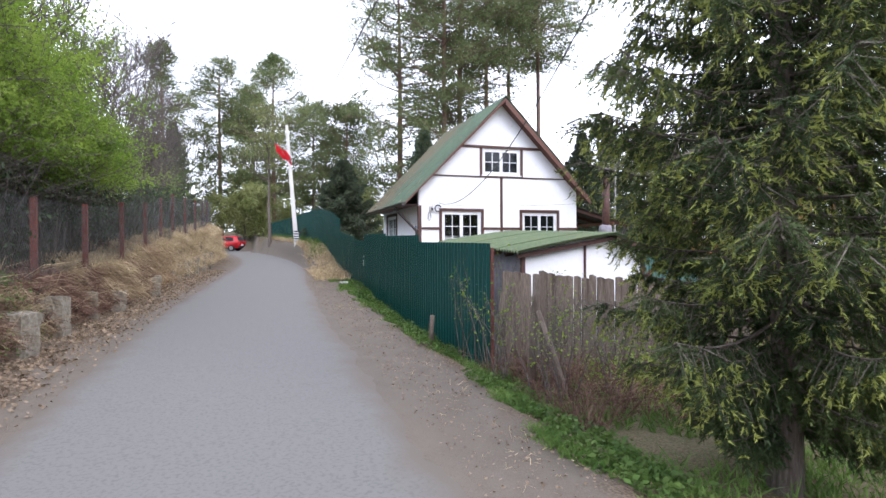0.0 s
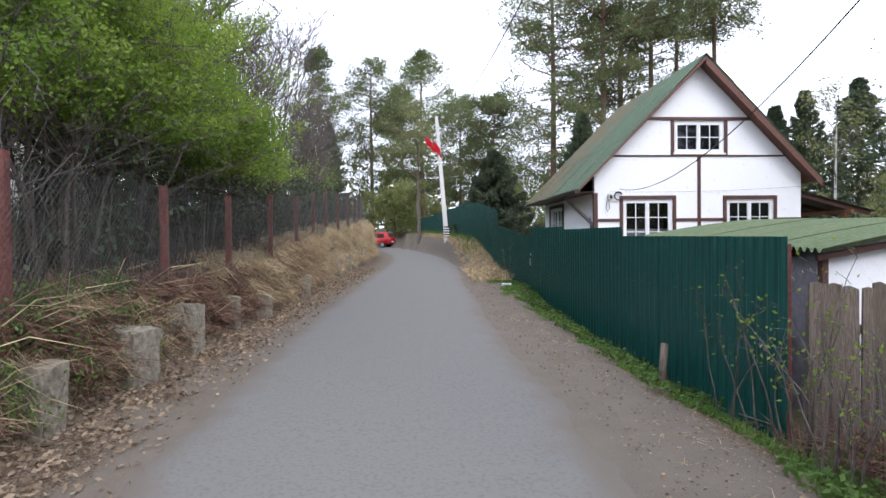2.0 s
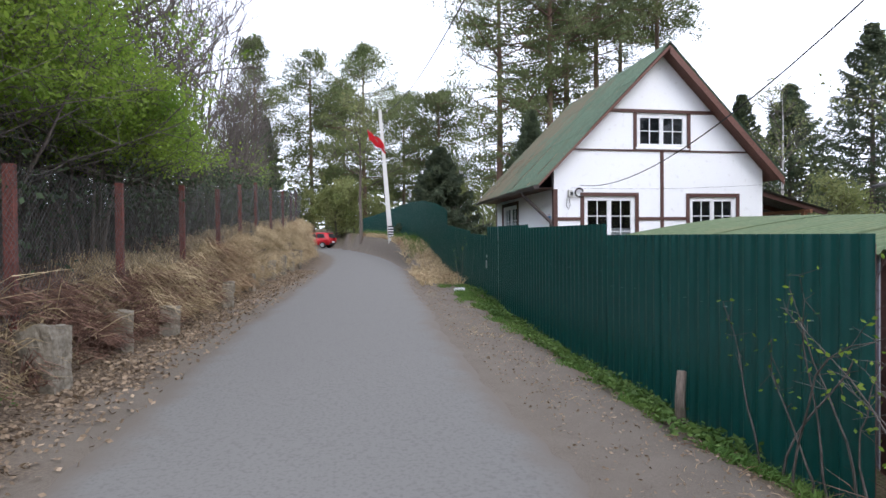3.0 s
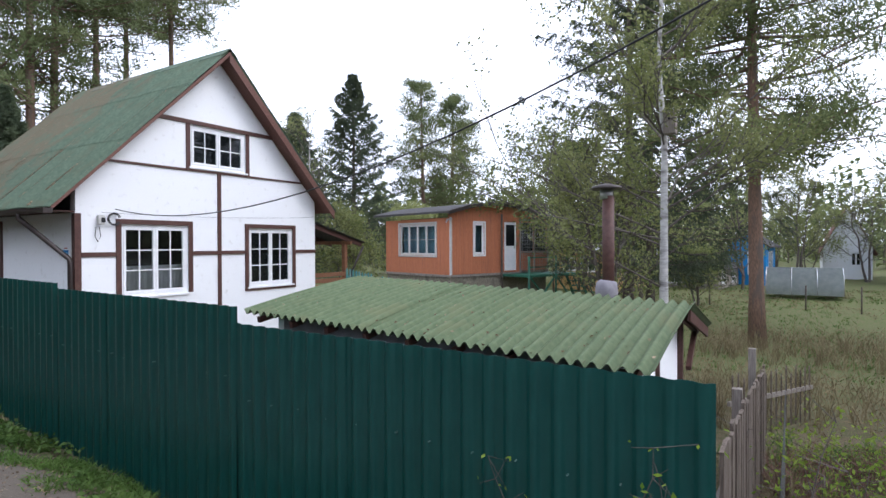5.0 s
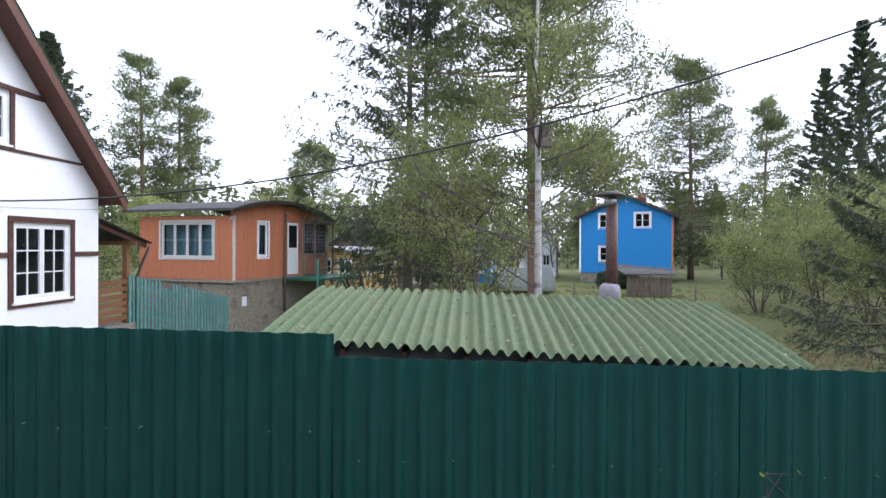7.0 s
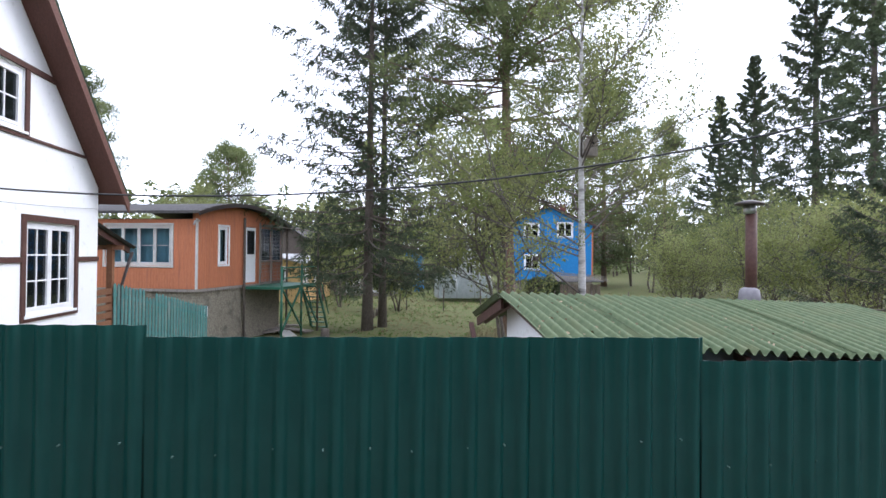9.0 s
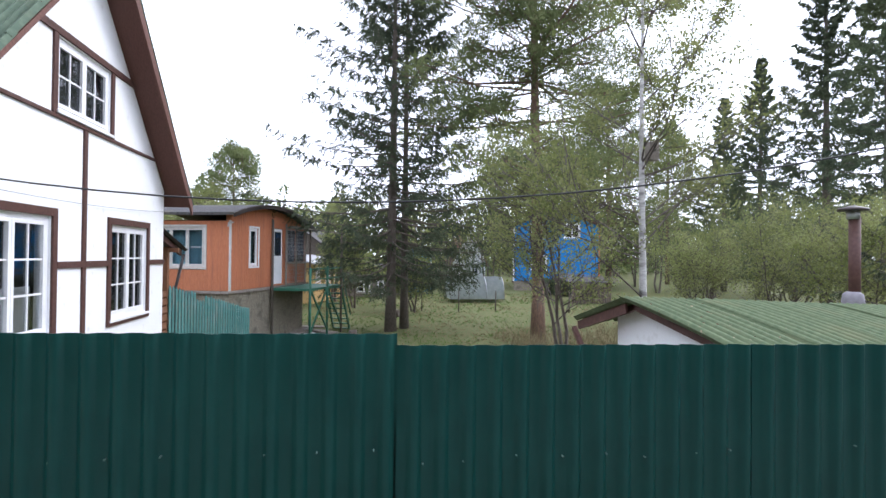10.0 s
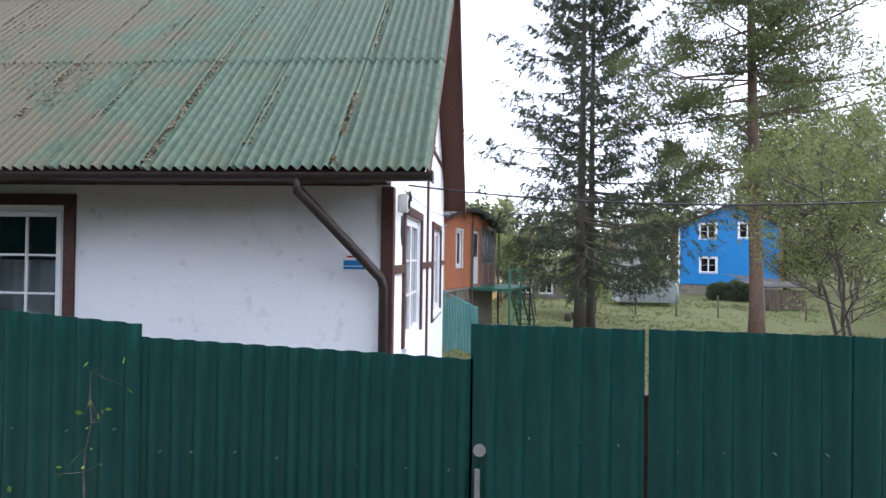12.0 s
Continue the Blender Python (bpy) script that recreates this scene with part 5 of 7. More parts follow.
def pine(at, height, crown_from, radius, label, r=None, clumps=70, tuft=70, lean=0.0, mat="pine", size=0.55, category="pine tree", blade=0.045):
    """A bare reddish trunk; crooked limbs end in loose clumps of needles."""
    t = thing("pine_tree", at, label, category)
    pts = trunk_part(t, height, r or 0.011 * height + 0.05, "pine_bark", lean)
    levels = max(5, int((1 - crown_from) * height / 0.8))
    per = max(3, int(round(1.25 * clumps / levels)))
    v = np.clip((np.repeat(np.arange(levels), per) + rng.uniform(-0.2, 1.2, levels * per)) / levels, 0, 1)
    az = rng.uniform(0, 2 * math.pi, len(v))
    keep = np.array([noise.noise((float(q) * 6 + at[0], math.cos(a_) * 1.1 + at[1], math.sin(a_) * 1.1)) > -0.3 for q, a_ in zip(v, az)])
    v, az = v[keep], az[keep]
    n = len(v)
    ln = radius * np.clip(np.sin(np.clip(v * 0.80 + 0.20, 0, 1) * math.pi) ** 0.6, 0.22, 1) * rng.uniform(0.5, 1.15, n)
    a = axis_at(pts, (crown_from + (0.985 - crown_from) * v) * height)
    out = np.stack([np.cos(az), np.sin(az), np.zeros(n)], -1)
    side = np.stack([-np.sin(az), np.cos(az), np.zeros(n)], -1)
    up = np.array([0, 0, 1.0])
    rise = (-0.12 + 0.45 * v + rng.normal(0, 0.10, n))[:, None]
    mid = a + (out + up * rise * 0.8) * (ln * 0.5)[:, None] + side * (rng.normal(0, 0.06, n) * ln)[:, None]
    tip = a + (out + up * (rise + 0.10)) * ln[:, None] + side * (rng.normal(0, 0.12, n) * ln)[:, None]
    rr = 0.012 + 0.009 * ln
    limbs = [tubes_np(a, mid, rr, rr * 0.65, 4), tubes_np(mid, tip, rr * 0.65, rr * 0.25, 4)]
    c, roots = [], []
    for k in range(9):
        w = rng.uniform(0.3, 1.05, n)[:, None]
        on = np.where(w < 0.5, a + (mid - a) * w * 2, mid + (tip - mid) * (w * 2 - 1))
        c.append(on + side * (rng.normal(0, 0.17, n) * ln)[:, None] + up * (rng.normal(0.1, 0.22, n) * (0.4 + 0.25 * ln))[:, None] + out * (rng.uniform(0, 0.12, n) * ln)[:, None])
        roots.append(on)
    c, roots = np.concatenate(c), np.concatenate(roots)
    limbs.append(tubes_np(roots, c, 0.011, 0.005, 3))
    k = max(10, int(tuft * 0.26))
    cc = np.repeat(c, k, 0)
    off = rng.normal(size=(len(cc), 3)) * np.array([1, 1, 0.7]) * size * 0.42
    d = unit(off * np.array([1, 1, 0.7]) / size + np.array([0, 0, 0.30]) + rng.normal(size=off.shape) * 0.22)
    chunks = [needles_np(cc + off * 0.8, d, rng.uniform(2.4, 5.0, len(cc)) * blade ** 0.5 * 0.35, blade * 1.7)]
    crown_part(t, chunks, mat)
    tagged(crown_part(t, limbs, "pine_bark", "limb_wood"), kind="stuff")
    return t


def grow(t, starts, dirs, lens, radii, levels, kids, mat, spread=0.7, rise=0.25, shrink=0.62, sides=5, name="branch_wood"):
    """Branches that fork again and again; returns the twig ends and points along the twigs."""
    chunks, pts = [], []
    s, d, l, r = starts, dirs, lens, radii
    for lev in range(levels):
        mid = s + d * (l * 0.5)[:, None] + rng.normal(size=s.shape) * (l * 0.06)[:, None]
        d2 = unit(d + rng.normal(size=d.shape) * 0.18 + np.array([0, 0, rise * 0.3]))
        e = mid + d2 * (l * 0.5)[:, None]
        sd = max(3, sides - lev)
        if lev < levels - 1:
            chunks += [tubes_np(s, mid, r, r * 0.75, sd), tubes_np(mid, e, r * 0.75, r * 0.45, sd)]
        else:
            d3 = unit(e - s)
            twigs = arrays_object("twig_wood", *needles_np(s, d3, np.linalg.norm(e - s, axis=-1), np.maximum(r * 3.0, 0.010)), M[mat])
            twigs.parent = t
            tagged(twigs, kind="stuff")
        if lev >= levels - 2:
            pts += [mid, e, (mid + e) / 2]
        if lev == levels - 1:
            break
        k = kids[lev]
        w = rng.uniform(0.3, 1.0, (len(s), k))
        ns = np.where(w[..., None] < 0.5, s[:, None] + (mid - s)[:, None] * (w * 2)[..., None], mid[:, None] + (e - mid)[:, None] * (w * 2 - 1)[..., None]).reshape(-1, 3)
        nd = unit(np.repeat(d2, k, 0) + rng.normal(size=(len(s) * k, 3)) * spread + np.array([0, 0, rise]))
        nl = np.repeat(l, k) * shrink * rng.uniform(0.6, 1.25, len(nd))
        nr = np.repeat(r, k) * 0.5
        s, d, l, r = ns, nd, nl, np.maximum(nr, 0.003)
    v, f = join(chunks)
    ob = arrays_object(name, v, f, M[mat])
    ob.parent = t
    tagged(ob, kind="stuff")
    return np.concatenate(pts)


def broadleaf(name, at, height, label, category, stems=1, r=0.05, spread=0.7, levels=4, kids=(7, 5, 4), leaf="leaf", per=4, size=0.06, bark="bark", first=0.35, rise=0.25, width=0.35, cloud=0.25, leaf_from=0.0, shrink=0.55):
    """Stems with forking branches and single leaves; per = 0 leaves it bare."""
    t = thing(name, at, label, category)
    a = rng.uniform(0, 2 * math.pi, stems)
    tilt = rng.uniform(0.05, width, stems) if stems > 1 else np.array([0.008])
    d = unit(np.stack([np.cos(a) * tilt, np.sin(a) * tilt, np.ones(stems)], -1))
    s0 = np.stack([np.cos(a) * 0.12 * (stems > 1), np.sin(a) * 0.12 * (stems > 1), np.full(stems, -0.15)], -1)
    hh = height * rng.uniform(0.75, 1.0, stems) * 0.8
    top = s0 + d * hh[:, None]
    v, f = [], []
    segs = []
    prev, pr = s0, np.full(stems, r)
    n = 6
    axis = [s0]
    for k in range(1, n + 1):
        p = s0 + d * (hh * k / n)[:, None] + rng.normal(0, height * (0.008 if stems > 1 else 0.003), (stems, 3))
        nr = r * (1 - 0.85 * k / n) * np.ones(stems)
        segs.append(tubes_np(prev, p, pr, nr, 7))
        prev, pr = p, nr
        axis.append(p)
    v, f = join(segs)
    ob = arrays_object("trunk", v, f, M[bark])
    ob.parent = t
    m = kids[0] * 2
    u = first + (1 - first) * rng.uniform(0, 1, (stems, m)) ** 0.8
    axis = np.stack(axis, 1)
    idx = np.clip((u * n).astype(int), 0, n - 1)
    fr = u * n - idx
    ar = np.arange(stems)[:, None]
    st = (axis[ar, idx] * (1 - fr[..., None]) + axis[ar, idx + 1] * fr[..., None]).reshape(-1, 3)
    az = rng.uniform(0, 2 * math.pi, len(st))
    dd = unit(np.stack([np.cos(az), np.sin(az), np.full(len(st), rise + 0.35)], -1))
    ll = height * 0.30 * (1.15 - u.reshape(-1) * 0.75) * rng.uniform(0.6, 1.2, len(st)) * (spread + 0.3)
    pts = grow(t, st, dd, ll, np.full(len(st), r * (0.32 if stems > 1 else 0.2)), levels - 1, kids[1:], "twig" if per == 0 or bark == "bark" else "twig", spread, rise * 0.6, shrink)
    if per:
        pts = pts[pts[:, 2] > leaf_from * height]
        c = np.repeat(pts, per, 0) + rng.normal(0, cloud * 0.4, (len(pts) * per, 3))
        crown_part(t, [leaves(c, size)], leaf, "leaves")
    return t


def G(x, y, dz=0.0):
    return (x, y, gz(x, y) + dz)


# conifers
spruce(G(4.1, 2.9), 7.6, 1.70, "dense young spruce with yellowish green drooping boughs", "spruce_young", 330, 60, 34, 0.036, 0.0085, 0.12, 0.06, 0.75, power=0.55, spray=0.38, low=0.42, gap=-0.3, tips="spruce_tip")
spruce(G(25.5, 12.8), 20, 7.2, "tall ragged dark spruce with drooping boughs in the garden", "spruce", 190, 46, 12, 0.15, 0.026, 0.24, 0.12, 0.75, gap=0.1, spray=0.3)
spruce(G(26.7, 12.1), 19, 6.2, "tall thin dark spruce standing close beside another", "spruce", 150, 46, 12, 0.15, 0.026, 0.20, 0.14, 0.75, gap=0.12, spray=0.3)
spruce(G(9.6, 2.8), 4.4, 2.7, "dark low spreading spruce at the edge of the rough garden", "spruce", 95, 44, 12, 0.06, 0.016, 0.07, 0.05, 0.5, gap=0.12, spray=0.3)
pine(G(20.5, 7.6), 18.0, 0.32, 4.6, "tall pine with a straight orange brown trunk", r=0.25, clumps=120, tuft=230, size=0.6, blade=0.028)
for x, y, h, rad, lb in ((31.8, -14.7, 24, 6.0, "tall dark spruce at the garden's edge"), (25.5, -12.5, 22, 5.5, "broad dark spruce at the garden's edge"), (50.1, -20.5, 19, 5.0, "pointed dark spruce in the far treeline"), (42.1, -18.1, 20, 5.5, "tall dark spruce in the far treeline"), (5.9, 38.5, 6.8, 3.8, "dark bushy young spruce behind the steel fence"), (23.2, 36, 10.5, 3.6, "mid-sized dark spruce behind the house"), (28.8, 41, 13.0, 4.2, "mid-sized dark spruce behind the house"), (11.0, 36, 9.0, 3.0, "brownish conifer behind the house"), (-7.8, 61.5, 11, 3.2, "slim spruce beyond the bend")):
    spruce(G(x, y), h, rad, lb, "spruce", 190, 34, 9, 0.22, 0.045, hang=0.5, gap=-0.4, spray=0.3, power=1.0, low=0.9)
for x, y, h, rad, lb in ((42.3, 43.2, 20, 8.0, "tall full spruce above the roofs"), (35.5, 44, 15, 6.5, "full spruce behind the house")):
    spruce(G(x, y), h, rad, lb, "spruce", 230, 36, 6, 0.28, 0.05, hang=0.45, gap=-0.5, power=0.95, low=0.9)
for x, y, h, cf, rad, lb in ((50.6, 40.5, 21, 0.2, 4.2, "tall narrow pine behind the cabin"), (53.9, 39, 19.5, 0.2, 3.8, "tall narrow pine behind the cabin"), (56.5, -11.7, 21.5, 0.12, 5.5, "broad dark pine beside the blue house"), (62.9, -22.1, 19, 0.2, 4.5, "tall pine in the far treeline"), (66, -4, 16, 0.2, 4.5, "tall pine behind the blue house"), (60, 27, 14, 0.2, 4.5, "bushy pine behind the cabin")):
    pine(G(x, y), h, cf, rad, lb, clumps=170 if rad > 5 else 85, tuft=130, size=0.85, blade=0.047)
for x, y, h, cf in ((14.5, 41.7, 29, 0.30), (16.2, 43.2, 30, 0.36), (19.1, 44.1, 29, 0.5), (22.3, 46.5, 29, 0.62), (23.5, 43.2, 28, 0.62), (11.2, 44, 25, 0.22)):
    pine(G(x, y), h, cf, 6.0, "tall old pine with a bare reddish trunk behind the house", r=0.28, clumps=int(92 - 60 * (cf - 0.22)), tuft=130, size=0.72, blade=0.046)
for x, y, h, cf, rad in ((-9.8, 63.2, 19, 0.25, 3.4), (-4.4, 67.9, 21.5, 0.25, 5.0), (1.4, 66, 21.8, 0.3, 5.4), (6.1, 71.8, 18.5, 0.3, 5.0), (9, 62, 16, 0.3, 4.5), (-1, 74, 20, 0.4, 4.5)):
    pine(G(x + 0.7, y), h, cf, rad, "tall pine beyond the bend of the lane", clumps=85, tuft=130, size=0.9, blade=0.048)

# birches and other leafy trees
broadleaf("birch_tree", G(10.85, 8.6), 14.0, "white-barked birch with a few young leaves and a nest box", "birch tree", 1, 0.095, 0.34, 4, (18, 7, 5), "leaf_pale", 6, 0.058, "birch_bark", 0.22, 0.2, cloud=0.25, shrink=0.5)
broadleaf("birch_tree", G(17.9, 24.4), 13.0, "tall thin almost bare birch behind the house", "birch tree", 1, 0.085, 0.3, 4, (12, 5, 4), "leaf_pale", 1, 0.08, "birch_bark", 0.3, 0.35, cloud=0.3)
for x, y, h in ((22.7, -3.8, 7.5), (16.3, -2.1, 6.0), (30.2, -5.2, 6.5), (27, -8.5, 9), (35, -9, 8), (20.5, -8, 8.0), (14.5, -4.5, 6.5)):
    broadleaf("willow_bush", G(x, y), h, "loose willow bush in pale spring leaf", "bush", 8, 0.04, 0.7, 4, (6, 5, 4), "leaf_pale", 2, 0.08, "bark", 0.12, 0.4, 0.55, cloud=0.35)
for x, y, h in ((-4.5, 64, 8), (3.5, 63, 7), (-9.5, 57, 8), (0.5, 68, 9), (7, 58, 7), (-14, 62, 9), (8.5, 46, 7), (13, 50, 9), (33.5, 11.0, 5), (36, 14.5, 7), (58, 5.5, 8), (55, 10, 9), (36, 22, 8), (58, 16, 10), (45, 26, 10), (33, 28, 8), (52, 30, 10), (24, 28, 7)):
    broadleaf("garden_tree", G(x, y), h, "small garden tree in fresh pale leaf", "tree", 3, 0.06, 0.65, 4, (6, 5, 4), "leaf_pale", 3, 0.13, "bark", 0.2, 0.3, 0.4, cloud=0.5)
broadleaf("leafing_tree", G(11.8, 9.6), 7.0, "small tree in fresh yellow green leaf beside the birch", "tree", 3, 0.05, 0.6, 4, (8, 6, 4), "leaf_pale", 3, 0.058, "bark", 0.25, 0.3, 0.3, cloud=0.22)
broadleaf("roadside_bush", G(-0.9, 60.5), 7.5, "round leafy tree at the bend of the lane", "tree", 5, 0.08, 0.8, 4, (6, 5, 4), "leaf_pale", 4, 0.2, "bark", 0.15, 0.25, 0.5, cloud=0.5)
broadleaf("roadside_tree", G(1.2, 48), 15, "slender tree with thin spring foliage beside the lane", "tree", 1, 0.16, 0.6, 4, (10, 5, 4), "leaf_pale", 2, 0.14, "bark", 0.35, 0.25, cloud=0.6)
for x, y, h in ((44.0, -2.1, 2.0), (45.2, -0.9, 1.7)):
    broadleaf("garden_shrub", G(x, y), h, "low dense dark green shrub before the blue house", "shrub", 9, 0.03, 0.8, 4, (6, 5, 4), "spruce", 4, 0.10, "bark", 0.05, 0.2, 0.7, cloud=0.2)
# thicket along the bank
for x, y, h in ((-3.9, 9.4, 5.0), (-4.1, 11.4, 5.4), (-3.8, 13.6, 4.4), (-3.9, 15.6, 4.2), (-4.9, 10.4, 6.6), (-5.0, 13.5, 6.5)):
    broadleaf("leafy_bush", G(x, y), h, "bright green leafing bush leaning over the mesh fence", "bush", 6, 0.035, 0.85, 4, (7, 5, 4), "leaf", 5, 0.05, "bark", 0.3, 0.15, 0.42, cloud=0.2, leaf_from=0.36)
for x, y, h in ((-4.4, 8.2, 7.0), (-4.9, 10.5, 9), (-5.0, 12.6, 8.5), (-5.2, 15.0, 9.5), (-4.6, 17.4, 9.0), (-4.8, 19.6, 10.0), (-4.6, 22.0, 10.5), (-5.2, 24.6, 10.5), (-6.6, 13.5, 10), (-6.4, 18, 11), (-4.6, 28, 9), (-5.0, 32, 8), (-5.6, 37, 8), (-7.5, 22, 11)):
    broadleaf("bare_shrub", G(x, y), h, "tall bare grey shrub with dense thin twigs", "shrub", 7, 0.045, 0.5, 4, (7, 5, 4), "leaf_pale", 0, 0.05, "bark", 0.12, 0.55, 0.25)
for x, y, h in ((-10.5, 13, 5), (-11, 19, 6), (-9.5, 26, 7), (-9, 36, 8), (-8, 44, 8), (-10, 52, 9)):
    broadleaf("thicket_tree", G(x, y), h, "dark leafing tree deep in the thicket", "tree", 4, 0.07, 0.75, 4, (6, 5, 4), "leaf", 1, 0.11, "bark", 0.15, 0.3, 0.4, cloud=0.5)

for x, y, h in ((40, 16, 9), (44, 9.5, 10), (52, 6.5, 11), (56, 1.5, 12), (62, 8, 13), (54, 13, 12), (50, 20, 11), (64, 16, 13), (38, 24, 9), (60, -6, 12), (57, -15, 12), (47, -12, 10)):
    broadleaf("bare_alder", G(x, y), h, "grey leafless alder among the far gardens", "tree", 2, 0.10, 0.5, 4, (9, 6, 4), "leaf_pale", 1, 0.12, "bark", 0.2, 0.4, 0.2, cloud=0.4)
for x, y, h in ((-5.4, 9.1, 11), (-5.0, 16.2, 12), (-6.4, 11.6, 12)):
    broadleaf("thicket_tree", G(x, y), h, "brown-trunked tree with a few young leaves in the thicket", "tree", 2, 0.13, 0.6, 4, (9, 6, 4), "leaf", 1, 0.08, "bark", 0.25, 0.35, 0.15, cloud=0.3)
cottage("grey_house", (-13.5, 16.5, 1.3), (5, 5), 4.2, 2.0, "pole", "felt", "grey house half hidden behind the thicket", 20, 2)
# distant woods close the view all round
def far_wood():
    roots, dirs, ln, wd = [], [], [], []
    n = 900
    az = rng.uniform(0, 2 * math.pi, n)
    dist = rng.uniform(66, 125, n)
    cx, cy = 18, 12
    x, y = cx + dist * np.cos(az), cy + dist * np.sin(az)
    keep = (np.abs(x - road_x(y)) > 6) & (dist > np.where(np.abs(az - 1.8) < 0.6, 74, 66))
    x, y = x[keep], y[keep]
    h = rng.uniform(8, 16, len(x))
    z = ground_z(x, y)
    per = 140
    u = rng.uniform(0.05, 1, (len(x), per))
    a = rng.uniform(0, 2 * math.pi, (len(x), per))
    rad = (1 - u) ** 0.8 * 2.6 * rng.uniform(0.3, 1.1, (len(x), per)) + 0.15
    p = np.stack([x[:, None] + rad * np.cos(a), y[:, None] + rad * np.sin(a), z[:, None] + u * h[:, None]], -1).reshape(-1, 3)
    d = unit(np.stack([np.cos(a), np.sin(a), rng.uniform(-0.6, 0.5, a.shape)], -1).reshape(-1, 3))
    v1 = needles_np(p, d, rng.uniform(0.6, 1.4, len(p)), 0.62)
    ob = arrays_object("far_woods", *v1, M["pine"])
    tagged(ob, "distant mixed woodland closing the view", "woods", kind="stuff")
    st = np.stack([x, y, z - 0.3], -1)
    ob2 = arrays_object("trunks", *tubes_np(st, st + np.stack([x * 0, x * 0, h * 0.9], -1), 0.15, 0.03, 5), M["bark"])
    ob2.parent = ob


far_wood()


# ---------------------------------------------------------------- power pole, flag, cables
pole = thing("power_pole", G(2.62, 36.0, -0.2), "leaning pale concrete power pole on the grassy bank", "pole")
z0 = pole.location.z
bm = B()
lean = Vector((-0.55, 0.0, 7.6))
for w, u0, u1 in ((0.30, 0.0, 1.0),):
    a, b = Vector((2.62, 36.0, z0)), Vector((2.62, 36.0, z0)) + lean
    v = []
    for p, h in ((a, 0.14), (b, 0.085)):
        v.append([bm.verts.new(p + Vector((i * h, j * h, 0))) for i, j in ((-1, -1), (1, -1), (1, 1), (-1, 1))])
    for k in range(4):
        bm.faces.new((v[0][k], v[0][(k + 1) % 4], v[1][(k + 1) % 4], v[1][k]))
    bm.faces.new(v[1])
    bmesh.ops.bevel(bm, geom=[e for e in bm.edges if abs(e.verts[0].co.z - e.verts[1].co.z) > 1], offset=0.03, segments=2, affect="EDGES")
part("shaft", bm, M["pole"], pole)
top = Vector((2.62, 36.0, z0)) + lean
bm = B()
box(bm, 2.62 - 0.16, 2.62 + 0.14, 35.84, 35.858, z0 + 0.35, z0 + 1.0)
part("marker_board", bm, M["dark"], pole, "black and white marker board")
for k in range(4):
    bm = B()
    box(bm, 2.62 - 0.15, 2.62 + 0.13, 35.83, 35.838, z0 + 0.40 + k * 0.15, z0 + 0.46 + k * 0.15)
    part("stripe", bm, M["upvc"], pole)
bm = B()
beam(bm, top + Vector((-0.45, 0, -0.15)), top + Vector((0.45, 0, -0.15)), 0.06, 0.06)
part("cross_arm", bm, M["gutter"], pole)
for dx in (-0.4, 0.4):
    bm = B()
    tube(bm, [top + Vector((dx, 0, -0.12)), top + Vector((dx, 0, 0.0)), top + Vector((dx, 0, 0.05))], [0.03, 0.045, 0.02], 8)
    part("insulator", bm, M["upvc"], pole)
flag = thing("flag", (2.26, 35.85, z0 + 5.4), "red cloth flag drooping from a staff on the pole", "flag")
bm = B()
tube(bm, [(2.36, 35.85, z0 + 5.2), (1.31, 35.8, z0 + 6.5)], 0.015, 6)
part("staff", bm, M["grey_wood"], flag)
bm = B()
nu, nv = 14, 8
gridv = [[bm.verts.new((1.34 + 0.92 * i / nu + 0.12 * j / nv, 35.8 + 0.09 * math.sin(i * 0.9 + j * 0.5), z0 + 6.42 - 0.95 * i / nu * 0.75 - 0.62 * j / nv + 0.06 * math.sin(i * 0.8))) for j in range(nv + 1)] for i in range(nu + 1)]
for i in range(nu):
    for j in range(nv):
        bm.faces.new((gridv[i][j], gridv[i + 1][j], gridv[i + 1][j + 1], gridv[i][j + 1])).smooth = True
bmesh.ops.solidify(bm, geom=bm.faces[:], thickness=0.004)
part("cloth", bm, M["flag"], flag, "bright red cloth")
pole2 = thing("power_pole", G(3.1, -1.6, -0.2), "pale concrete power pole beside the lane", "pole")
bm = B()
tube(bm, [(3.1, -1.6, pole2.location.z), (3.1, -1.6, 8.6)], [0.15, 0.09], 8)
part("shaft", bm, M["pole"], pole2)


def cable(a, b, sag, r, label):
    a, b = Vector(a), Vector(b)
    pts = []
    for k in range(33):
        u = k / 32
        p = a.lerp(b, u)
        p.z -= 4 * sag * u * (1 - u)
        pts.append(p)
    bm = B()
    tube(bm, pts, r, 5)
    return solo("overhead_cable", bm, M["cable"], label, "cable", at=a)


cable(top + Vector((0.35, 0, -0.02)), (3.1, -1.6, 8.2), 1.75, 0.016, "thick black cable slung along the lane")
cable(top + Vector((0, -2, 0.05)) + Vector((-0.4, 2, 0)), (-30, 60, 7.5), 0.8, 0.008, "thin black wire leaving the pole")
cable((6.15, HY - 0.06, 3.12), (3.1, -1.55, 8.42), 2.0, 0.009, "black service cable running from the house gable")
cable((5.9, HY - 0.05, 3.05), (HX1, HY - 0.035, 3.18), 0.06, 0.003, "thin wire strung across the white gable")

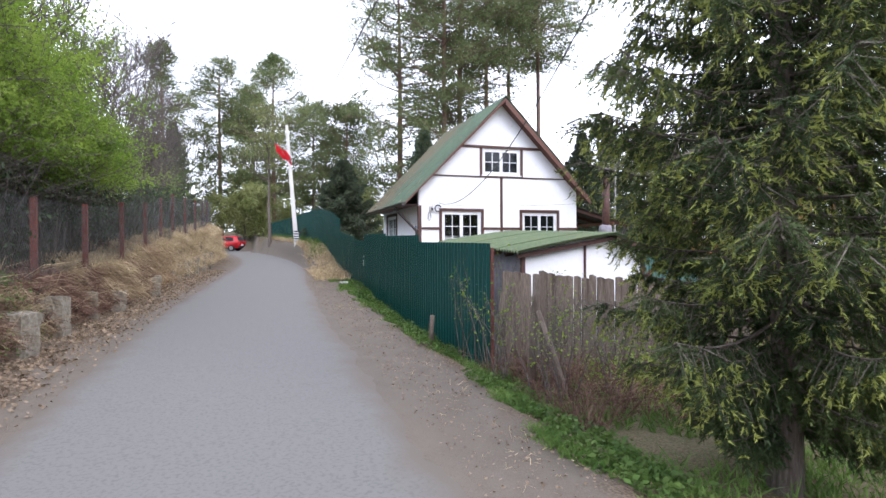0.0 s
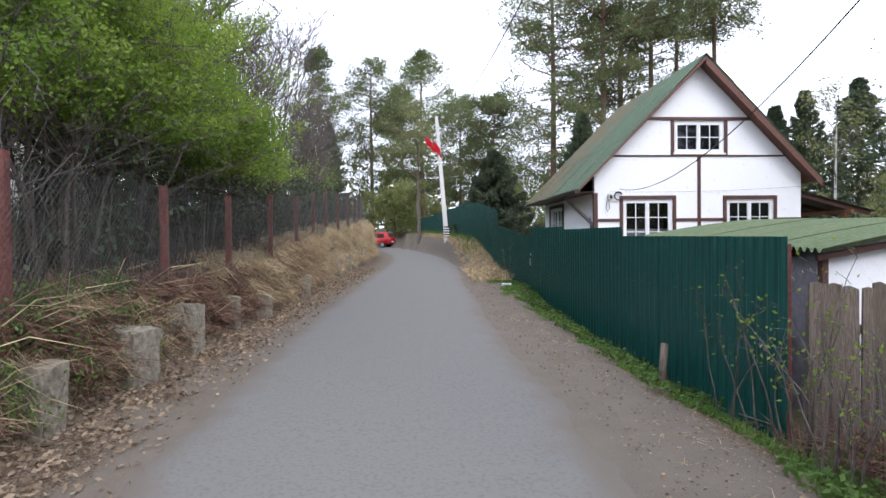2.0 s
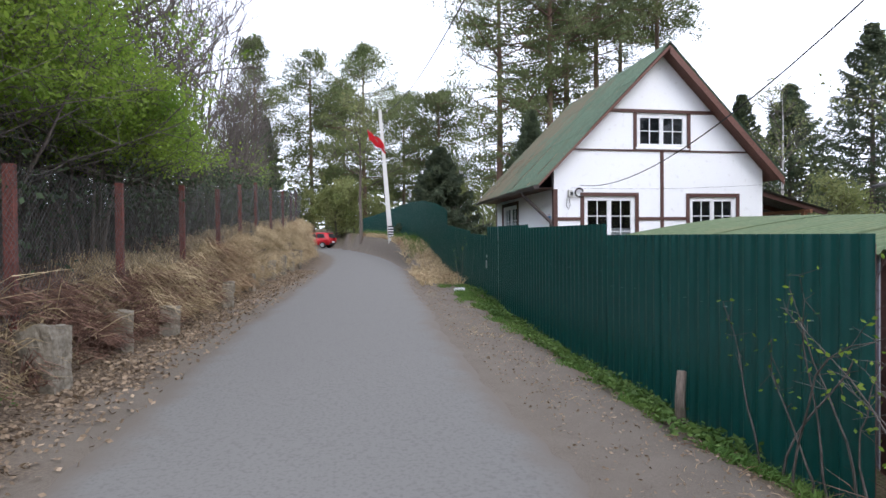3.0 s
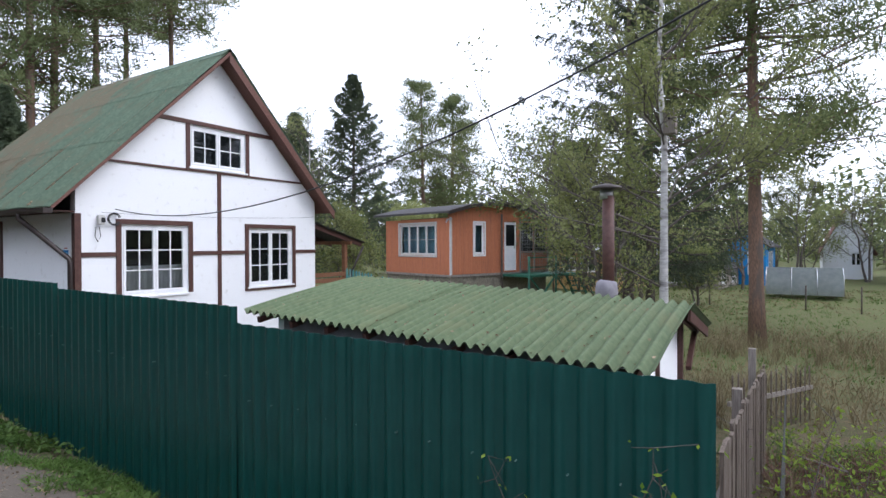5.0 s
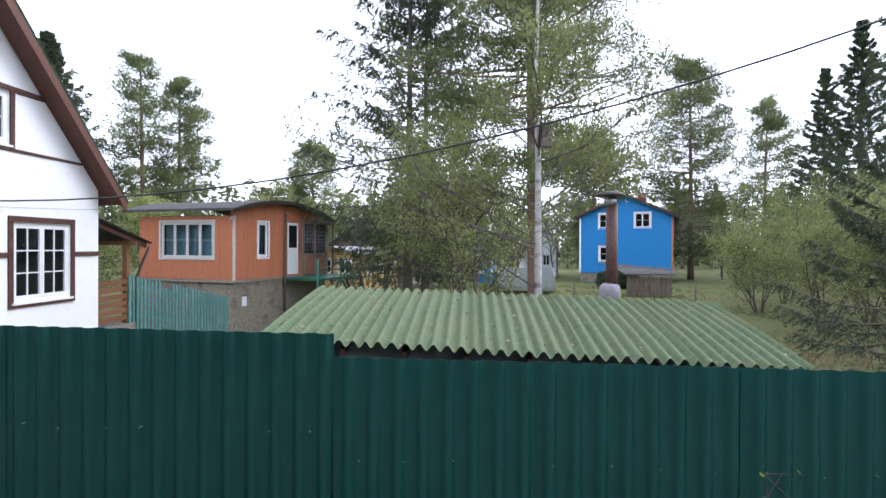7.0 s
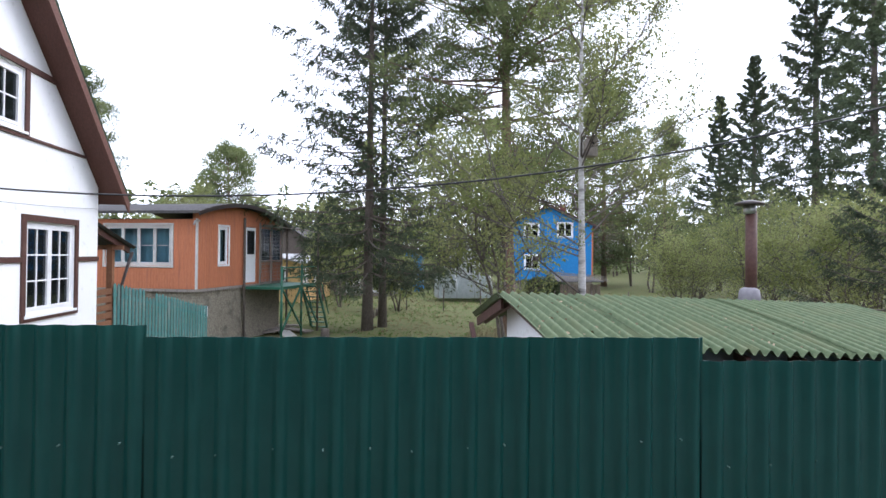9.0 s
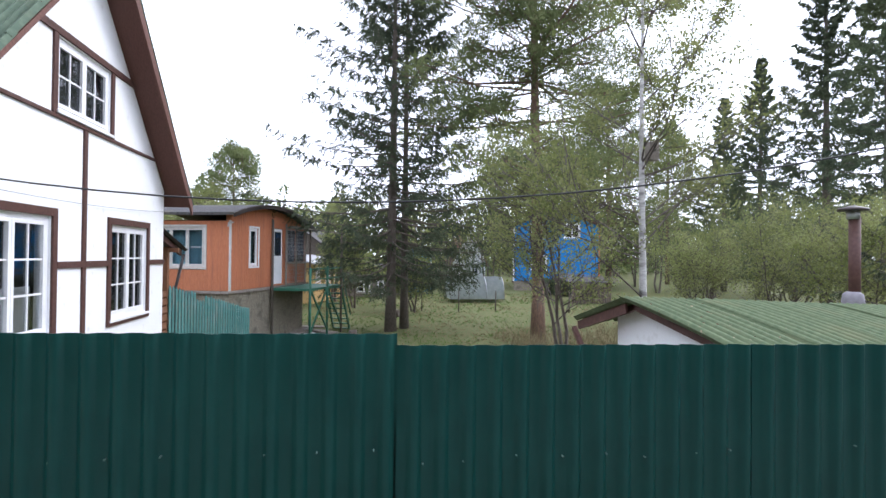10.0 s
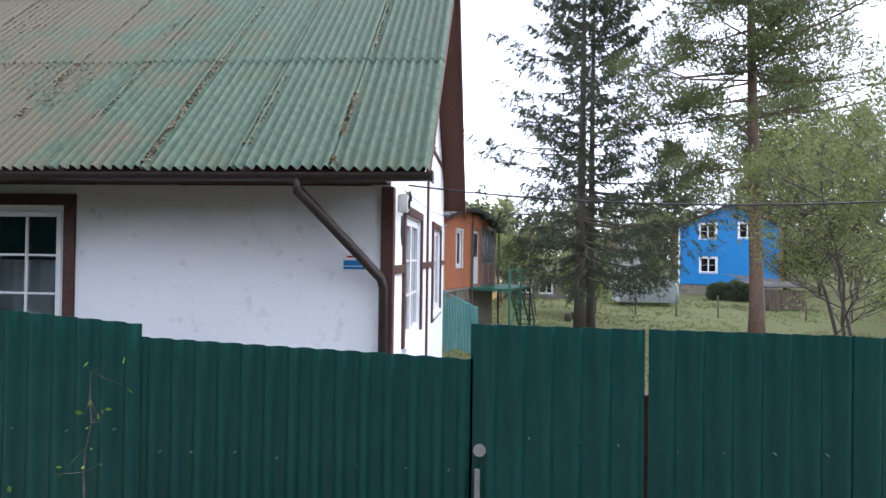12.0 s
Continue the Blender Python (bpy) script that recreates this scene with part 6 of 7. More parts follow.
# ---------------------------------------------------------------- red car at the bend
def red_car(at, turn):
    car = thing("red_hatchback", at, "small red hatchback parked at the bend of the lane", "car")
    x, y, z = at
    side = [(-1.9, 0.30), (-1.93, 0.62), (-1.85, 0.92), (-1.62, 1.36), (-1.2, 1.47), (0.1, 1.46), (0.55, 1.32), (1.05, 0.98), (1.7, 0.84), (1.9, 0.66), (1.92, 0.30)]
    bm = B()
    prism(bm, [(x + a, y - 0.82, z + c) for a, c in side], (0, 1.64, 0))
    bmesh.ops.bevel(bm, geom=[e for e in bm.edges if abs(e.verts[0].co.y - e.verts[1].co.y) < 0.01], offset=0.09, segments=3, affect="EDGES")
    for v in bm.verts:
        if v.co.z > z + 0.95:
            v.co.y = y + (v.co.y - y) * (1 - 0.16 * (v.co.z - z - 0.95) / 0.5)
    for f in bm.faces:
        f.smooth = True
    body = part("body", bm, M["red"], car)
    for s in (-1, 1):
        for q in ([(-1.45, 1.0), (-1.3, 1.33), (-0.62, 1.38), (-0.62, 0.98)], [(-0.55, 0.98), (-0.55, 1.38), (0.1, 1.37), (0.5, 1.22), (0.82, 0.98)]):
            bm = B()
            yy = y + s * 0.80
            prism(bm, [(x + a, yy - s * 0.10 * (c - 0.95) / 0.45, z + c) for a, c in q], (0, s * 0.02, 0))
            part("side_window", bm, M["dark"], body, "dark side window")
    bm = B()
    prism(bm, [(x - 1.84, y - 0.62, z + 0.97), (x - 1.84, y + 0.62, z + 0.97), (x - 1.655, y + 0.55, z + 1.33), (x - 1.655, y - 0.55, z + 1.33)], (-0.02, 0, 0.006))
    part("rear_window", bm, M["dark"], body, "dark rear window")
    for s in (-1, 1):
        bm = B()
        box(bm, x - 1.95, x - 1.86, y + s * 0.66 - 0.1, y + s * 0.66 + 0.1, z + 0.72, z + 0.98, 0.02)
        part("tail_light", bm, M["flag"], body, "red tail light")
    bm = B()
    box(bm, x - 1.955, x - 1.93, y - 0.26, y + 0.26, z + 0.52, z + 0.64, 0.005)
    part("number_plate", bm, M["upvc"], body)
    bm = B()
    box(bm, x - 1.98, x - 1.88, y - 0.78, y + 0.78, z + 0.30, z + 0.48, 0.03)
    part("bumper", bm, M["rubber"], body)
    for wx in (-1.2, 1.2):
        for s in (-1, 1):
            bm = B()
            m = Matrix.Translation((x + wx, y + s * 0.74, z + 0.29)) @ Matrix.Rotation(radians(90), 4, "X")
            bmesh.ops.create_cone(bm, cap_ends=True, segments=20, radius1=0.29, radius2=0.29, depth=0.2, matrix=m)
            wh = part("wheel", bm, M["rubber"], car)
            bm = B()
            bmesh.ops.create_cone(bm, cap_ends=True, segments=16, radius1=0.19, radius2=0.17, depth=0.03, matrix=Matrix.Translation((x + wx, y + s * 0.845, z + 0.29)) @ Matrix.Rotation(radians(90), 4, "X"))
            part("rim", bm, M["steel"], wh)
    car.rotation_euler = (0, 0, radians(turn))


red_car((-3.0, 58.5, float(road_z(58.5)) + 0.03), 158)

# ---------------------------------------------------------------- bank: concrete stubs, mesh fence
def stub(at, w, h, turn):
    bm = B()
    bmesh.ops.create_cube(bm, size=1.0, matrix=Matrix.Diagonal((w, w * 0.8, h + 0.4, 1)))
    bmesh.ops.subdivide_edges(bm, edges=bm.edges[:], cuts=9, use_grid_fill=True)
    s = at[0] * 7 + at[1]
    for v in bm.verts:
        n1 = noise.noise(Vector((v.co.x * 9, v.co.y * 9 + s, v.co.z * 7)))
        pit = max(0.0, noise.noise(Vector((v.co.x * 14 + s, v.co.y * 14, v.co.z * 12))) - 0.12)
        k = 1 - 0.06 * n1 - 0.42 * pit
        v.co.x *= k
        v.co.y *= k
        flare = 0.94 + 0.16 * (v.co.z / (h + 0.4) + 0.5)
        v.co.x *= flare
        v.co.y *= flare
        if v.co.z > 0:
            v.co.z += 0.035 * n1
    for f in bm.faces:
        f.smooth = False
    bmesh.ops.transform(bm, matrix=Matrix.Translation((at[0], at[1], at[2] + (h - 0.4) / 2)) @ Matrix.Rotation(turn, 4, "Z") @ Matrix.Rotation(0.06 * math.sin(s), 4, "Y"), verts=bm.verts)
    return solo("concrete_stub", bm, M["concrete"], "broken pitted concrete post stub at the foot of the bank", "post", "stubs along the bank", at=at)


for x, y, w, h in ((-2.70, 5.1, 0.40, 0.42), (-2.68, 6.98, 0.34, 0.60), (-2.66, 8.42, 0.46, 0.62), (-2.63, 9.95, 0.34, 0.66), (-2.6, 11.65, 0.29, 0.56), (-2.36, 12.8, 0.27, 0.46), (-2.12, 15.65, 0.21, 0.56), (-2.2, 18.6, 0.25, 0.48), (-2.2, 20.2, 0.25, 0.6), (-2.12, 21.9, 0.25, 0.66), (-2.0, 23.8, 0.25, 0.7), (-1.9, 25.6, 0.25, 0.75), (-1.8, 27.4, 0.25, 0.8)):
    stub((x, y, float(road_z(y)) - 0.03), w, h, 0.3 * math.sin(y * 5))

mesh_fence = thing("mesh_fence", G(-2.9, 9.0), "old rusty chain-link fence along the top of the bank", "fence")
ymin, ymax = -2.0, 34.0
fx = lambda y: float(bank_x(y)) - 0.26 - 0.012 * max(0, y - 12)
posts_y = [-2.0, 0.3, 2.65, 5.0, 7.0, 9.9, 12.2, 14.6, 17.0, 19.4, 21.8, 24.2, 26.6, 29.0, 31.4]
for yy in posts_y:
    x = fx(yy)
    bm = B()
    zb = gz(x, yy)
    box(bm, x - 0.045, x + 0.045, yy - 0.045, yy + 0.045, zb - 0.3, zb + 1.58 + 0.05 * math.sin(yy), 0.004, 0.1)
    part("post", bm, M["rust"], mesh_fence, "rusty square steel post")
st, en = [], []
for k in range(int((ymax - ymin) / 0.07)):
    y = ymin + k * 0.07
    for s in (-1, 1):
        y2 = y + s * 1.5
        if not ymin <= y2 <= ymax:
            continue
        n = 4
        for j in range(n):
            ya, yb = y + (y2 - y) * j / n, y + (y2 - y) * (j + 1) / n
            for yy, jj, lst in ((ya, j, st), (yb, j + 1, en)):
                sway = 0.05 * noise.noise((yy * 1.7, jj * 0.8, 3))
                yw = yy + 0.06 * noise.noise((yy * 0.9, jj * 1.1, 8))
                lst.append((fx(yy) + 0.06 + sway, yw, gz(fx(yy), yy) + 0.04 + 1.5 * jj / n + 0.05 * noise.noise((yy * 0.6, 2, jj))))
v, f = tubes_np(np.array(st), np.array(en), 0.0019, 0.0019, 3)
wires = arrays_object("wire_mesh", v - np.array(mesh_fence.location), f, M["wire"])
wires.parent = mesh_fence
tagged(wires, "grey chain-link wire", kind="stuff")


# ---------------------------------------------------------------- grass, litter and stems
def scatter(n, x0, x1, y0, y1, test=None):
    p = np.stack([rng.uniform(x0, x1, n), rng.uniform(y0, y1, n)], -1)
    if test is not None:
        p = p[test(p[:, 0], p[:, 1])]
    return np.concatenate([p, ground_z(p[:, 0], p[:, 1])[:, None]], 1)


def patchy(scale, level, seed=0.0):
    return lambda x, y: np.array([noise.noise((float(a) * scale + seed, float(b) * scale, seed)) > level for a, b in zip(x, y)])


def tufts(name, pts, per, height, width, mat, label, category="grass", lean=0.5, bow=0.0, toward=None):
    """Bent blades in bunches: two pieces each."""
    c = np.repeat(pts, per, 0) + np.concatenate([rng.normal(0, 0.035, (len(pts) * per, 2)), np.zeros((len(pts) * per, 1)) - 0.02], 1)
    d = unit(np.concatenate([rng.normal(0, lean, (len(c), 2)), np.ones((len(c), 1))], 1))
    if toward is not None:
        d = unit(d + np.array(toward))
    L = height * rng.uniform(0.45, 1.2, len(c))
    h1 = blades(c, d, L * 0.55, width, 0.42)
    mid = c + d * (L * 0.55)[:, None]
    d2 = unit(d * np.array([1.6, 1.6, 1 - bow]) + rng.normal(0, 0.2, d.shape))
    h2 = blades(mid, d2, L * 0.5, width * 0.8, 0.1)
    v, f = join([h1, h2])
    ob = arrays_object(name, v, f, M[mat])
    return tagged(ob, label, category, kind="stuff")


U_of = lambda x, y: x - road_x(y)
# green strip along the steel fence
strip = scatter(11000, 2.2, 3.46, 2.0, 19, lambda x, y: ((np.abs(x - 3.05) < 0.34 + 0.10 * np.sin(y * 2.1) + 0.07 * np.sin(y * 5.3)) & patchy(1.6, -0.1, 6)(x, y)))
tufts("verge_grass", strip, 5, 0.12, 0.012, "grass", "fresh green grass and weeds along the fence foot", lean=0.6, bow=0.5)
weeds = scatter(2600, 2.3, 3.4, 2.0, 18, lambda x, y: (np.abs(x - 3.1) < 0.33) & patchy(0.9, 0.0, 3)(x, y))
v, f = leaves(np.repeat(weeds, 7, 0) + rng.normal(0, 0.05, (len(weeds) * 7, 3)) * np.array([1, 1, 0.6]) + np.array([0, 0, 0.07]), 0.055, 0.5)
tagged(arrays_object("verge_weeds", v, f, M["grass"]), "low broad-leaved green weeds on the verge", "weeds", kind="stuff")
straw = scatter(650, 2.0, 3.5, 1.0, 20, patchy(0.8, -0.1, 8))
tufts("verge_straw", straw, 3, 0.14, 0.006, "dry_grass", "loose dry straw on the verge", lean=1.8, bow=1.2)
# bank of dry grass on the left
W_of = lambda x, y: x - bank_x(y)
on_bank = lambda x, y: (W_of(x, y) < -0.05) & (W_of(x, y) > -1.3)
bank_pts = scatter(8500, -4.2, -1.6, -3, 36, lambda x, y: on_bank(x, y) & patchy(2.2, -0.12, 1)(x, y) & (y + 3 * np.sin(x * 9 + y * 2) > 9.5))
tufts("bank_dry_grass", bank_pts, 9, 0.34, 0.013, "dry_grass", "matted dry grass hanging over the bank", lean=0.8, bow=1.9, toward=(0.5, -0.1, 0))
tall = scatter(4600, -4.0, -1.6, 11.5, 40, lambda x, y: (W_of(x, y) < -0.04) & (W_of(x, y) > -1.0) & patchy(0.9, -0.2, 2)(x, y))
tufts("bank_tall_grass", tall, 15, 0.62, 0.010, "dry_grass", "tall pale dry grass tussocks on the bank", lean=0.55, bow=2.6, toward=(0.8, -0.1, 0))
near_tall = scatter(420, -3.2, -2.6, 3, 12, lambda x, y: (W_of(x, y) < -0.08) & patchy(1.1, 0.05, 12)(x, y))
tufts("bank_straw_clumps", near_tall, 14, 0.5, 0.009, "dry_grass", "clumps of long pale straw drooping over the bank edge", lean=0.6, bow=2.3, toward=(0.9, -0.2, 0))
red = scatter(7500, -3.6, -2.2, -2, 17, lambda x, y: on_bank(x, y) & patchy(2.0, -0.05, 7)(x, y))
tufts("bank_red_stems", red, 12, 0.42, 0.011, "red_stem", "reddish dead fern and bramble stems on the bank", lean=0.9, bow=2.0, toward=(0.6, 0, 0))
sticks = scatter(260, -3.1, -2.4, 3, 20, lambda x, y: (W_of(x, y) < -0.1) & (W_of(x, y) > -0.45))
tufts("bank_sticks", sticks, 2, 0.95, 0.011, "dry_grass", "long pale dead stalks leaning off the bank", "dry stems", lean=0.9, bow=0.5, toward=(0.8, -0.3, 0))
# undergrowth and canes take the dark stem colour that paints the thicket's shade
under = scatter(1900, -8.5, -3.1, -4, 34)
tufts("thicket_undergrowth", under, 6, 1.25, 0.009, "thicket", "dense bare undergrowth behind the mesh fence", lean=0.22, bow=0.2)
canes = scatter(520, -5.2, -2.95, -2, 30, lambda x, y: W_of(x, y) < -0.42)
tufts("thicket_canes", canes, 3, 2.0, 0.012, "thicket", "upright bare canes crowding behind the mesh fence, coloured dark for the thicket's shade", "dry stems", lean=0.14, bow=0.1)
# leaf mass added to fill the gaps with the thicket's shade
ivy = scatter(2200, -5.6, -2.95, -3, 32, lambda x, y: (W_of(x, y) < -0.5) & patchy(0.7, -0.15, 17)(x, y))
v, f = leaves(np.repeat(ivy, 20, 0) + rng.normal(0, 0.22, (len(ivy) * 20, 3)) * np.array([1, 1, 0.5]) + np.stack([np.zeros(len(ivy) * 20), np.zeros(len(ivy) * 20), np.repeat(rng.uniform(0.1, 1.9, len(ivy)), 20)], -1), 0.075)
tagged(arrays_object("thicket_leaves", v, f, M["leaf_dark"]), "added dark leaves that deepen the shade among the undergrowth", "undergrowth", kind="stuff")
green_l = scatter(260, -3.2, -2.62, 6.2, 9.0, patchy(0.9, -0.2, 5))
v, f = leaves(np.repeat(green_l, 16, 0) + np.abs(rng.normal(0, 0.09, (len(green_l) * 16, 3))) * np.array([1, 1, 1.3]) + np.array([0.05, 0, 0.1]), 0.034)
tagged(arrays_object("bank_weeds", v, f, M["grass"]), "young green weeds sprouting on the bank", "weeds", kind="stuff")
lit = scatter(34000, -3.1, -0.9, -2, 26, lambda x, y: (U_of(x, y) < -1.5) & (rng.uniform(size=len(x)) < 0.10 + 0.90 * smooth(-1.6, -2.3, U_of(x, y))))
face = scatter(9000, -3.4, -2.0, -2, 20, lambda x, y: (W_of(x, y) < 0.05) & (W_of(x, y) > -0.7))
lit = np.concatenate([lit, face + np.array([0, 0, 0.03])])
v, f = leaves(lit + np.array([0, 0, 0.022]) + rng.normal(0, 0.010, lit.shape), 0.048, 0.7)
tagged(arrays_object("leaf_litter", v, f, M["dead_leaf"]), "brown fallen leaves along the foot of the bank", "leaf litter", kind="stuff")
lit2 = scatter(8000, 1.75, 3.3, 0, 24)
v, f = leaves(lit2 + np.array([0, 0, 0.02]), 0.025, 0.8)
tagged(arrays_object("verge_litter", v, f, M["dead_leaf"]), "scattered dead leaves on the dirt shoulder", "leaf litter", kind="stuff")
# far bank grass on the right near the pole
fb = scatter(2600, 1.2, 3.6, 19, 50, lambda x, y: (U_of(x, y) > 1.75) & (U_of(x, y) < 3.6))
tufts("far_bank_grass", fb, 8, 0.42, 0.016, "dry_grass", "dry grass on the bank below the power pole", lean=0.5, bow=1.0)
fb2 = scatter(700, 1.2, 3.6, 26, 50, lambda x, y: (U_of(x, y) > 1.9) & (U_of(x, y) < 3.4))
tufts("far_bank_green", fb2, 8, 0.5, 0.02, "grass", "green grass round the foot of the pole", lean=0.4)
# garden grass
gg = scatter(11500, 4.0, 46, -6, 30, lambda x, y: (patchy(0.22, -0.05, 11)(x, y)) & (x > 5.2 + 0.0 * y))
tufts("garden_grass", gg, 4, 0.16, 0.022, "grass", "patchy green garden grass", lean=0.5)
gd = scatter(8000, 4.0, 46, -8, 30, lambda x, y: patchy(0.25, -0.1, 23)(x, y))
tufts("garden_dry_grass", gd, 4, 0.22, 0.022, "garden_straw", "patchy dry grass left from winter", lean=0.8, bow=0.8)
gt = scatter(1500, 6.5, 24, 0, 9, lambda x, y: patchy(0.3, 0.0, 31)(x, y))
tufts("garden_tall_stems", gt, 7, 0.75, 0.012, "garden_straw", "tall dead weed stems in the garden", lean=0.3, bow=0.3)

# ---------------------------------------------------------------- weathered plank fence by the shed
plank = thing("plank_fence", G(3.7, 7.0), "weathered grey plank fence leaning beside the shed", "fence")
x = 3.68
while x < 8.2:
    w = random.uniform(0.10, 0.17)
    u = (x - 3.7) / 4.5
    top_z = 1.34 - 0.42 * u + random.uniform(-0.05, 0.03)
    yy = 7.0 - 0.04 * u + random.uniform(-0.008, 0.008)
    zb = gz(x, yy) - 0.15
    bm = B()
    lean_ = random.uniform(-0.015, 0.015)
    prism(bm, [(x, yy, zb), (x + w, yy, zb), (x + w + lean_, yy, top_z - random.uniform(0, 0.03)), (x + w * 0.5 + lean_, yy, top_z + 0.01), (x + lean_, yy, top_z)], (0, 0.022, 0))
    part("plank", bm, M["old_plank"], plank)
    x += w + random.uniform(0.004, 0.014)
for zz in (0.25, 0.95):
    bm = B()
    beam(bm, (3.7, 7.05, zz), (8.2, 7.02, zz - 0.38), 0.04, 0.08)
    part("rail", bm, M["grey_wood"], plank)
for xx in (3.75, 5.9, 8.1):
    bm = B()
    box(bm, xx, xx + 0.08, 7.06, 7.14, gz(xx, 7.1) - 0.3, 1.15, 0.005)
    part("post", bm, M["grey_wood"], plank)
wire2 = thing("wire_fence", G(3.7, 6.7), "sagging wire mesh fence in front of the planks", "fence")
st, en = [], []
for k in range(70):
    xx = 3.55 + k * 0.06
    for s in (-1, 1):
        x2 = xx + s * 1.1
        if 3.5 <= x2 <= 7.8:
            st.append((xx, 6.75, gz(xx, 6.75) + 0.02))
            en.append((x2, 6.75, gz(x2, 6.75) + 1.12))
v, f = tubes_np(np.array(st), np.array(en), 0.0018, 0.0018, 3)
w2 = arrays_object("wire_mesh", v - np.array(wire2.location), f, M["wire"])
w2.parent = wire2
tagged(w2, kind="stuff")
for (xa, ya), (xb, yb), h, r_ in (((3.55, 5.85), (3.62, 5.95), 1.42, 0.05), ((3.75, 5.2), (3.55, 5.8), 1.0, 0.035), ((3.5, 6.75), (3.5, 6.75), 1.15, 0.03)):
    bm = B()
    za = gz(xa, ya)
    tube(bm, [(xa, ya, za - 0.2), ((xa + xb) / 2 + 0.01, (ya + yb) / 2, za + h / 2), (xb + 0.06, yb, za + h)], [r_ * 1.1, r_, r_ * 0.85], 7)
    solo("wooden_post", bm, M["old_plank"], "leaning weathered round wooden post", "post", at=(xa, ya, za))
bm = B()
tube(bm, [(3.07, 8.42, gz(3.07, 8.42) - 0.1), (3.06, 8.42, gz(3.07, 8.42) + 0.25), (3.09, 8.44, gz(3.07, 8.42) + 0.5)], [0.05, 0.045, 0.04], 7)
solo("wooden_stake", bm, M["old_plank"], "short weathered wooden stake beside the steel fence", "post", at=(3.07, 8.42, gz(3.07, 8.42)))
bm = B()
box(bm, 2.84, 3.09, 17.6, 17.73, gz(2.97, 17.67) - 0.01, gz(2.97, 17.67) + 0.085, 0.01, 0.3)
solo("white_brick", bm, M["plaster"], "single white brick lying on the grassy verge", "brick")

# rose canes climbing before the fence end
def cane_bush(at, n, h, label, spread=0.5, leaf="grass", per=26):
    t = thing("rose_bush", at, label, "bush")
    wood, pts = [], []
    for k in range(n):
        a = rng.uniform(0, 2 * math.pi)
        p = np.array([[rng.normal(0, 0.05), rng.normal(0, 0.22), 0.0]])
        d = unit(np.array([[math.cos(a) * 0.14 - 0.04, math.sin(a) * spread * 0.5, 1.0]]))
        L = h * rng.uniform(0.55, 1.1) / 9
        for s in range(9):
            q = p + d * L
            wood.append(tubes_np(p, q, 0.010 * (1 - s / 11), 0.010 * (1 - (s + 1) / 11), 5))
            if s > 3:
                pts.append(q)
                for _ in range(2):
                    e = q + unit(rng.normal(size=(1, 3)) * np.array([0.25, 1, 0.6])) * rng.uniform(0.06, 0.22)
                    wood.append(tubes_np(q, e, 0.003, 0.0015, 3))
                    pts.append(e)
            p = q
            d = unit(d + rng.normal(size=(1, 3)) * np.array([0.05, 0.18, 0.08]) - np.array([[0, 0, 0.05 * s / 9]]))
    tagged(crown_part(t, wood, "twig", "cane_wood"), kind="stuff")
    c = np.concatenate(pts)
    c = np.repeat(c, max(1, per // 18), 0) + rng.normal(0, 0.025, (len(c) * (max(1, per // 18)), 3))
    crown_part(t, [leaves(c, 0.034)], "leaf", "leaves")
    return t


for x, y, n, h in ((3.3, 7.5, 3, 2.15), (3.36, 7.15, 3, 1.9), (3.45, 6.7, 9, 1.6), (3.3, 6.1, 7, 1.3), (4.2, 6.4, 9, 1.3), (3.3, 19.35, 2, 1.2), (5.2, 6.3, 6, 1.2), (3.5, 5.3, 8, 1.1), (3.9, 5.9, 9, 1.35), (4.4, 5.4, 8, 1.2)):
    cane_bush(G(x, y), n, h, "thorny rose canes with small fresh leaves")
br = scatter(420, 3.3, 8.5, 4.3, 6.9)
tufts("dry_brush", br, 9, 0.6, 0.008, "red_stem", "dry tangled stems below the plank fence", "dry stems", lean=0.6, bow=0.8)
gr = scatter(1500, 3.2, 9.5, 2.5, 6.9, patchy(0.6, -0.1, 41))
tufts("rough_green", gr, 6, 0.2, 0.014, "grass", "rough green grass and weeds beside the planks", lean=0.5)
nl = scatter(260, 4.2, 9, 4.5, 6.8)
v, f = leaves(np.repeat(nl, 14, 0) + np.abs(rng.normal(0, 0.16, (len(nl) * 14, 3))) * np.array([1, 1, 1.5]), 0.05)
tagged(arrays_object("young_shoots", v, f, M["leaf"]), "young leafy shoots in the rough corner", "weeds", kind="stuff")

# ---------------------------------------------------------------- yard clutter
bm = B()
zb = gz(9.1, 5.25)
tube(bm, [(9.1, 5.25, zb), (9.1, 5.25, zb + 0.28), (9.1, 5.25, zb + 0.3), (9.1, 5.25, zb + 0.32), (9.1, 5.25, zb + 0.58), (9.1, 5.25, zb + 0.6), (9.1, 5.25, zb + 0.62), (9.1, 5.25, zb + 0.88)], [0.23, 0.23, 0.243, 0.23, 0.23, 0.243, 0.23, 0.23], 20)
solo("steel_barrel", bm, M["gutter"], "rusty dark steel barrel standing in the rough garden", "barrel", at=(9.1, 5.25, zb))
bm = B()
bmesh.ops.create_icosphere(bm, subdivisions=4, radius=0.5)
for v_ in bm.verts:
    q = v_.co
    k = 1 + 0.28 * noise.noise(q * 3.1) + 0.12 * noise.noise(q * 8)
    v_.co = Vector((q.x * 0.9 * k + 8.9, q.y * 0.7 * k + 4.75, max(-0.12, q.z * 0.7 * k) + gz(8.9, 4.4) + 0.1))
M["tarp"] = material("dark plastic", (0.02, 0.024, 0.04), (0.05, 0.06, 0.10), 6, 0.35, bump=0.3, c3=(0.25, 0.27, 0.32), stain=0.6)
for f_ in bm.faces:
    f_.smooth = True
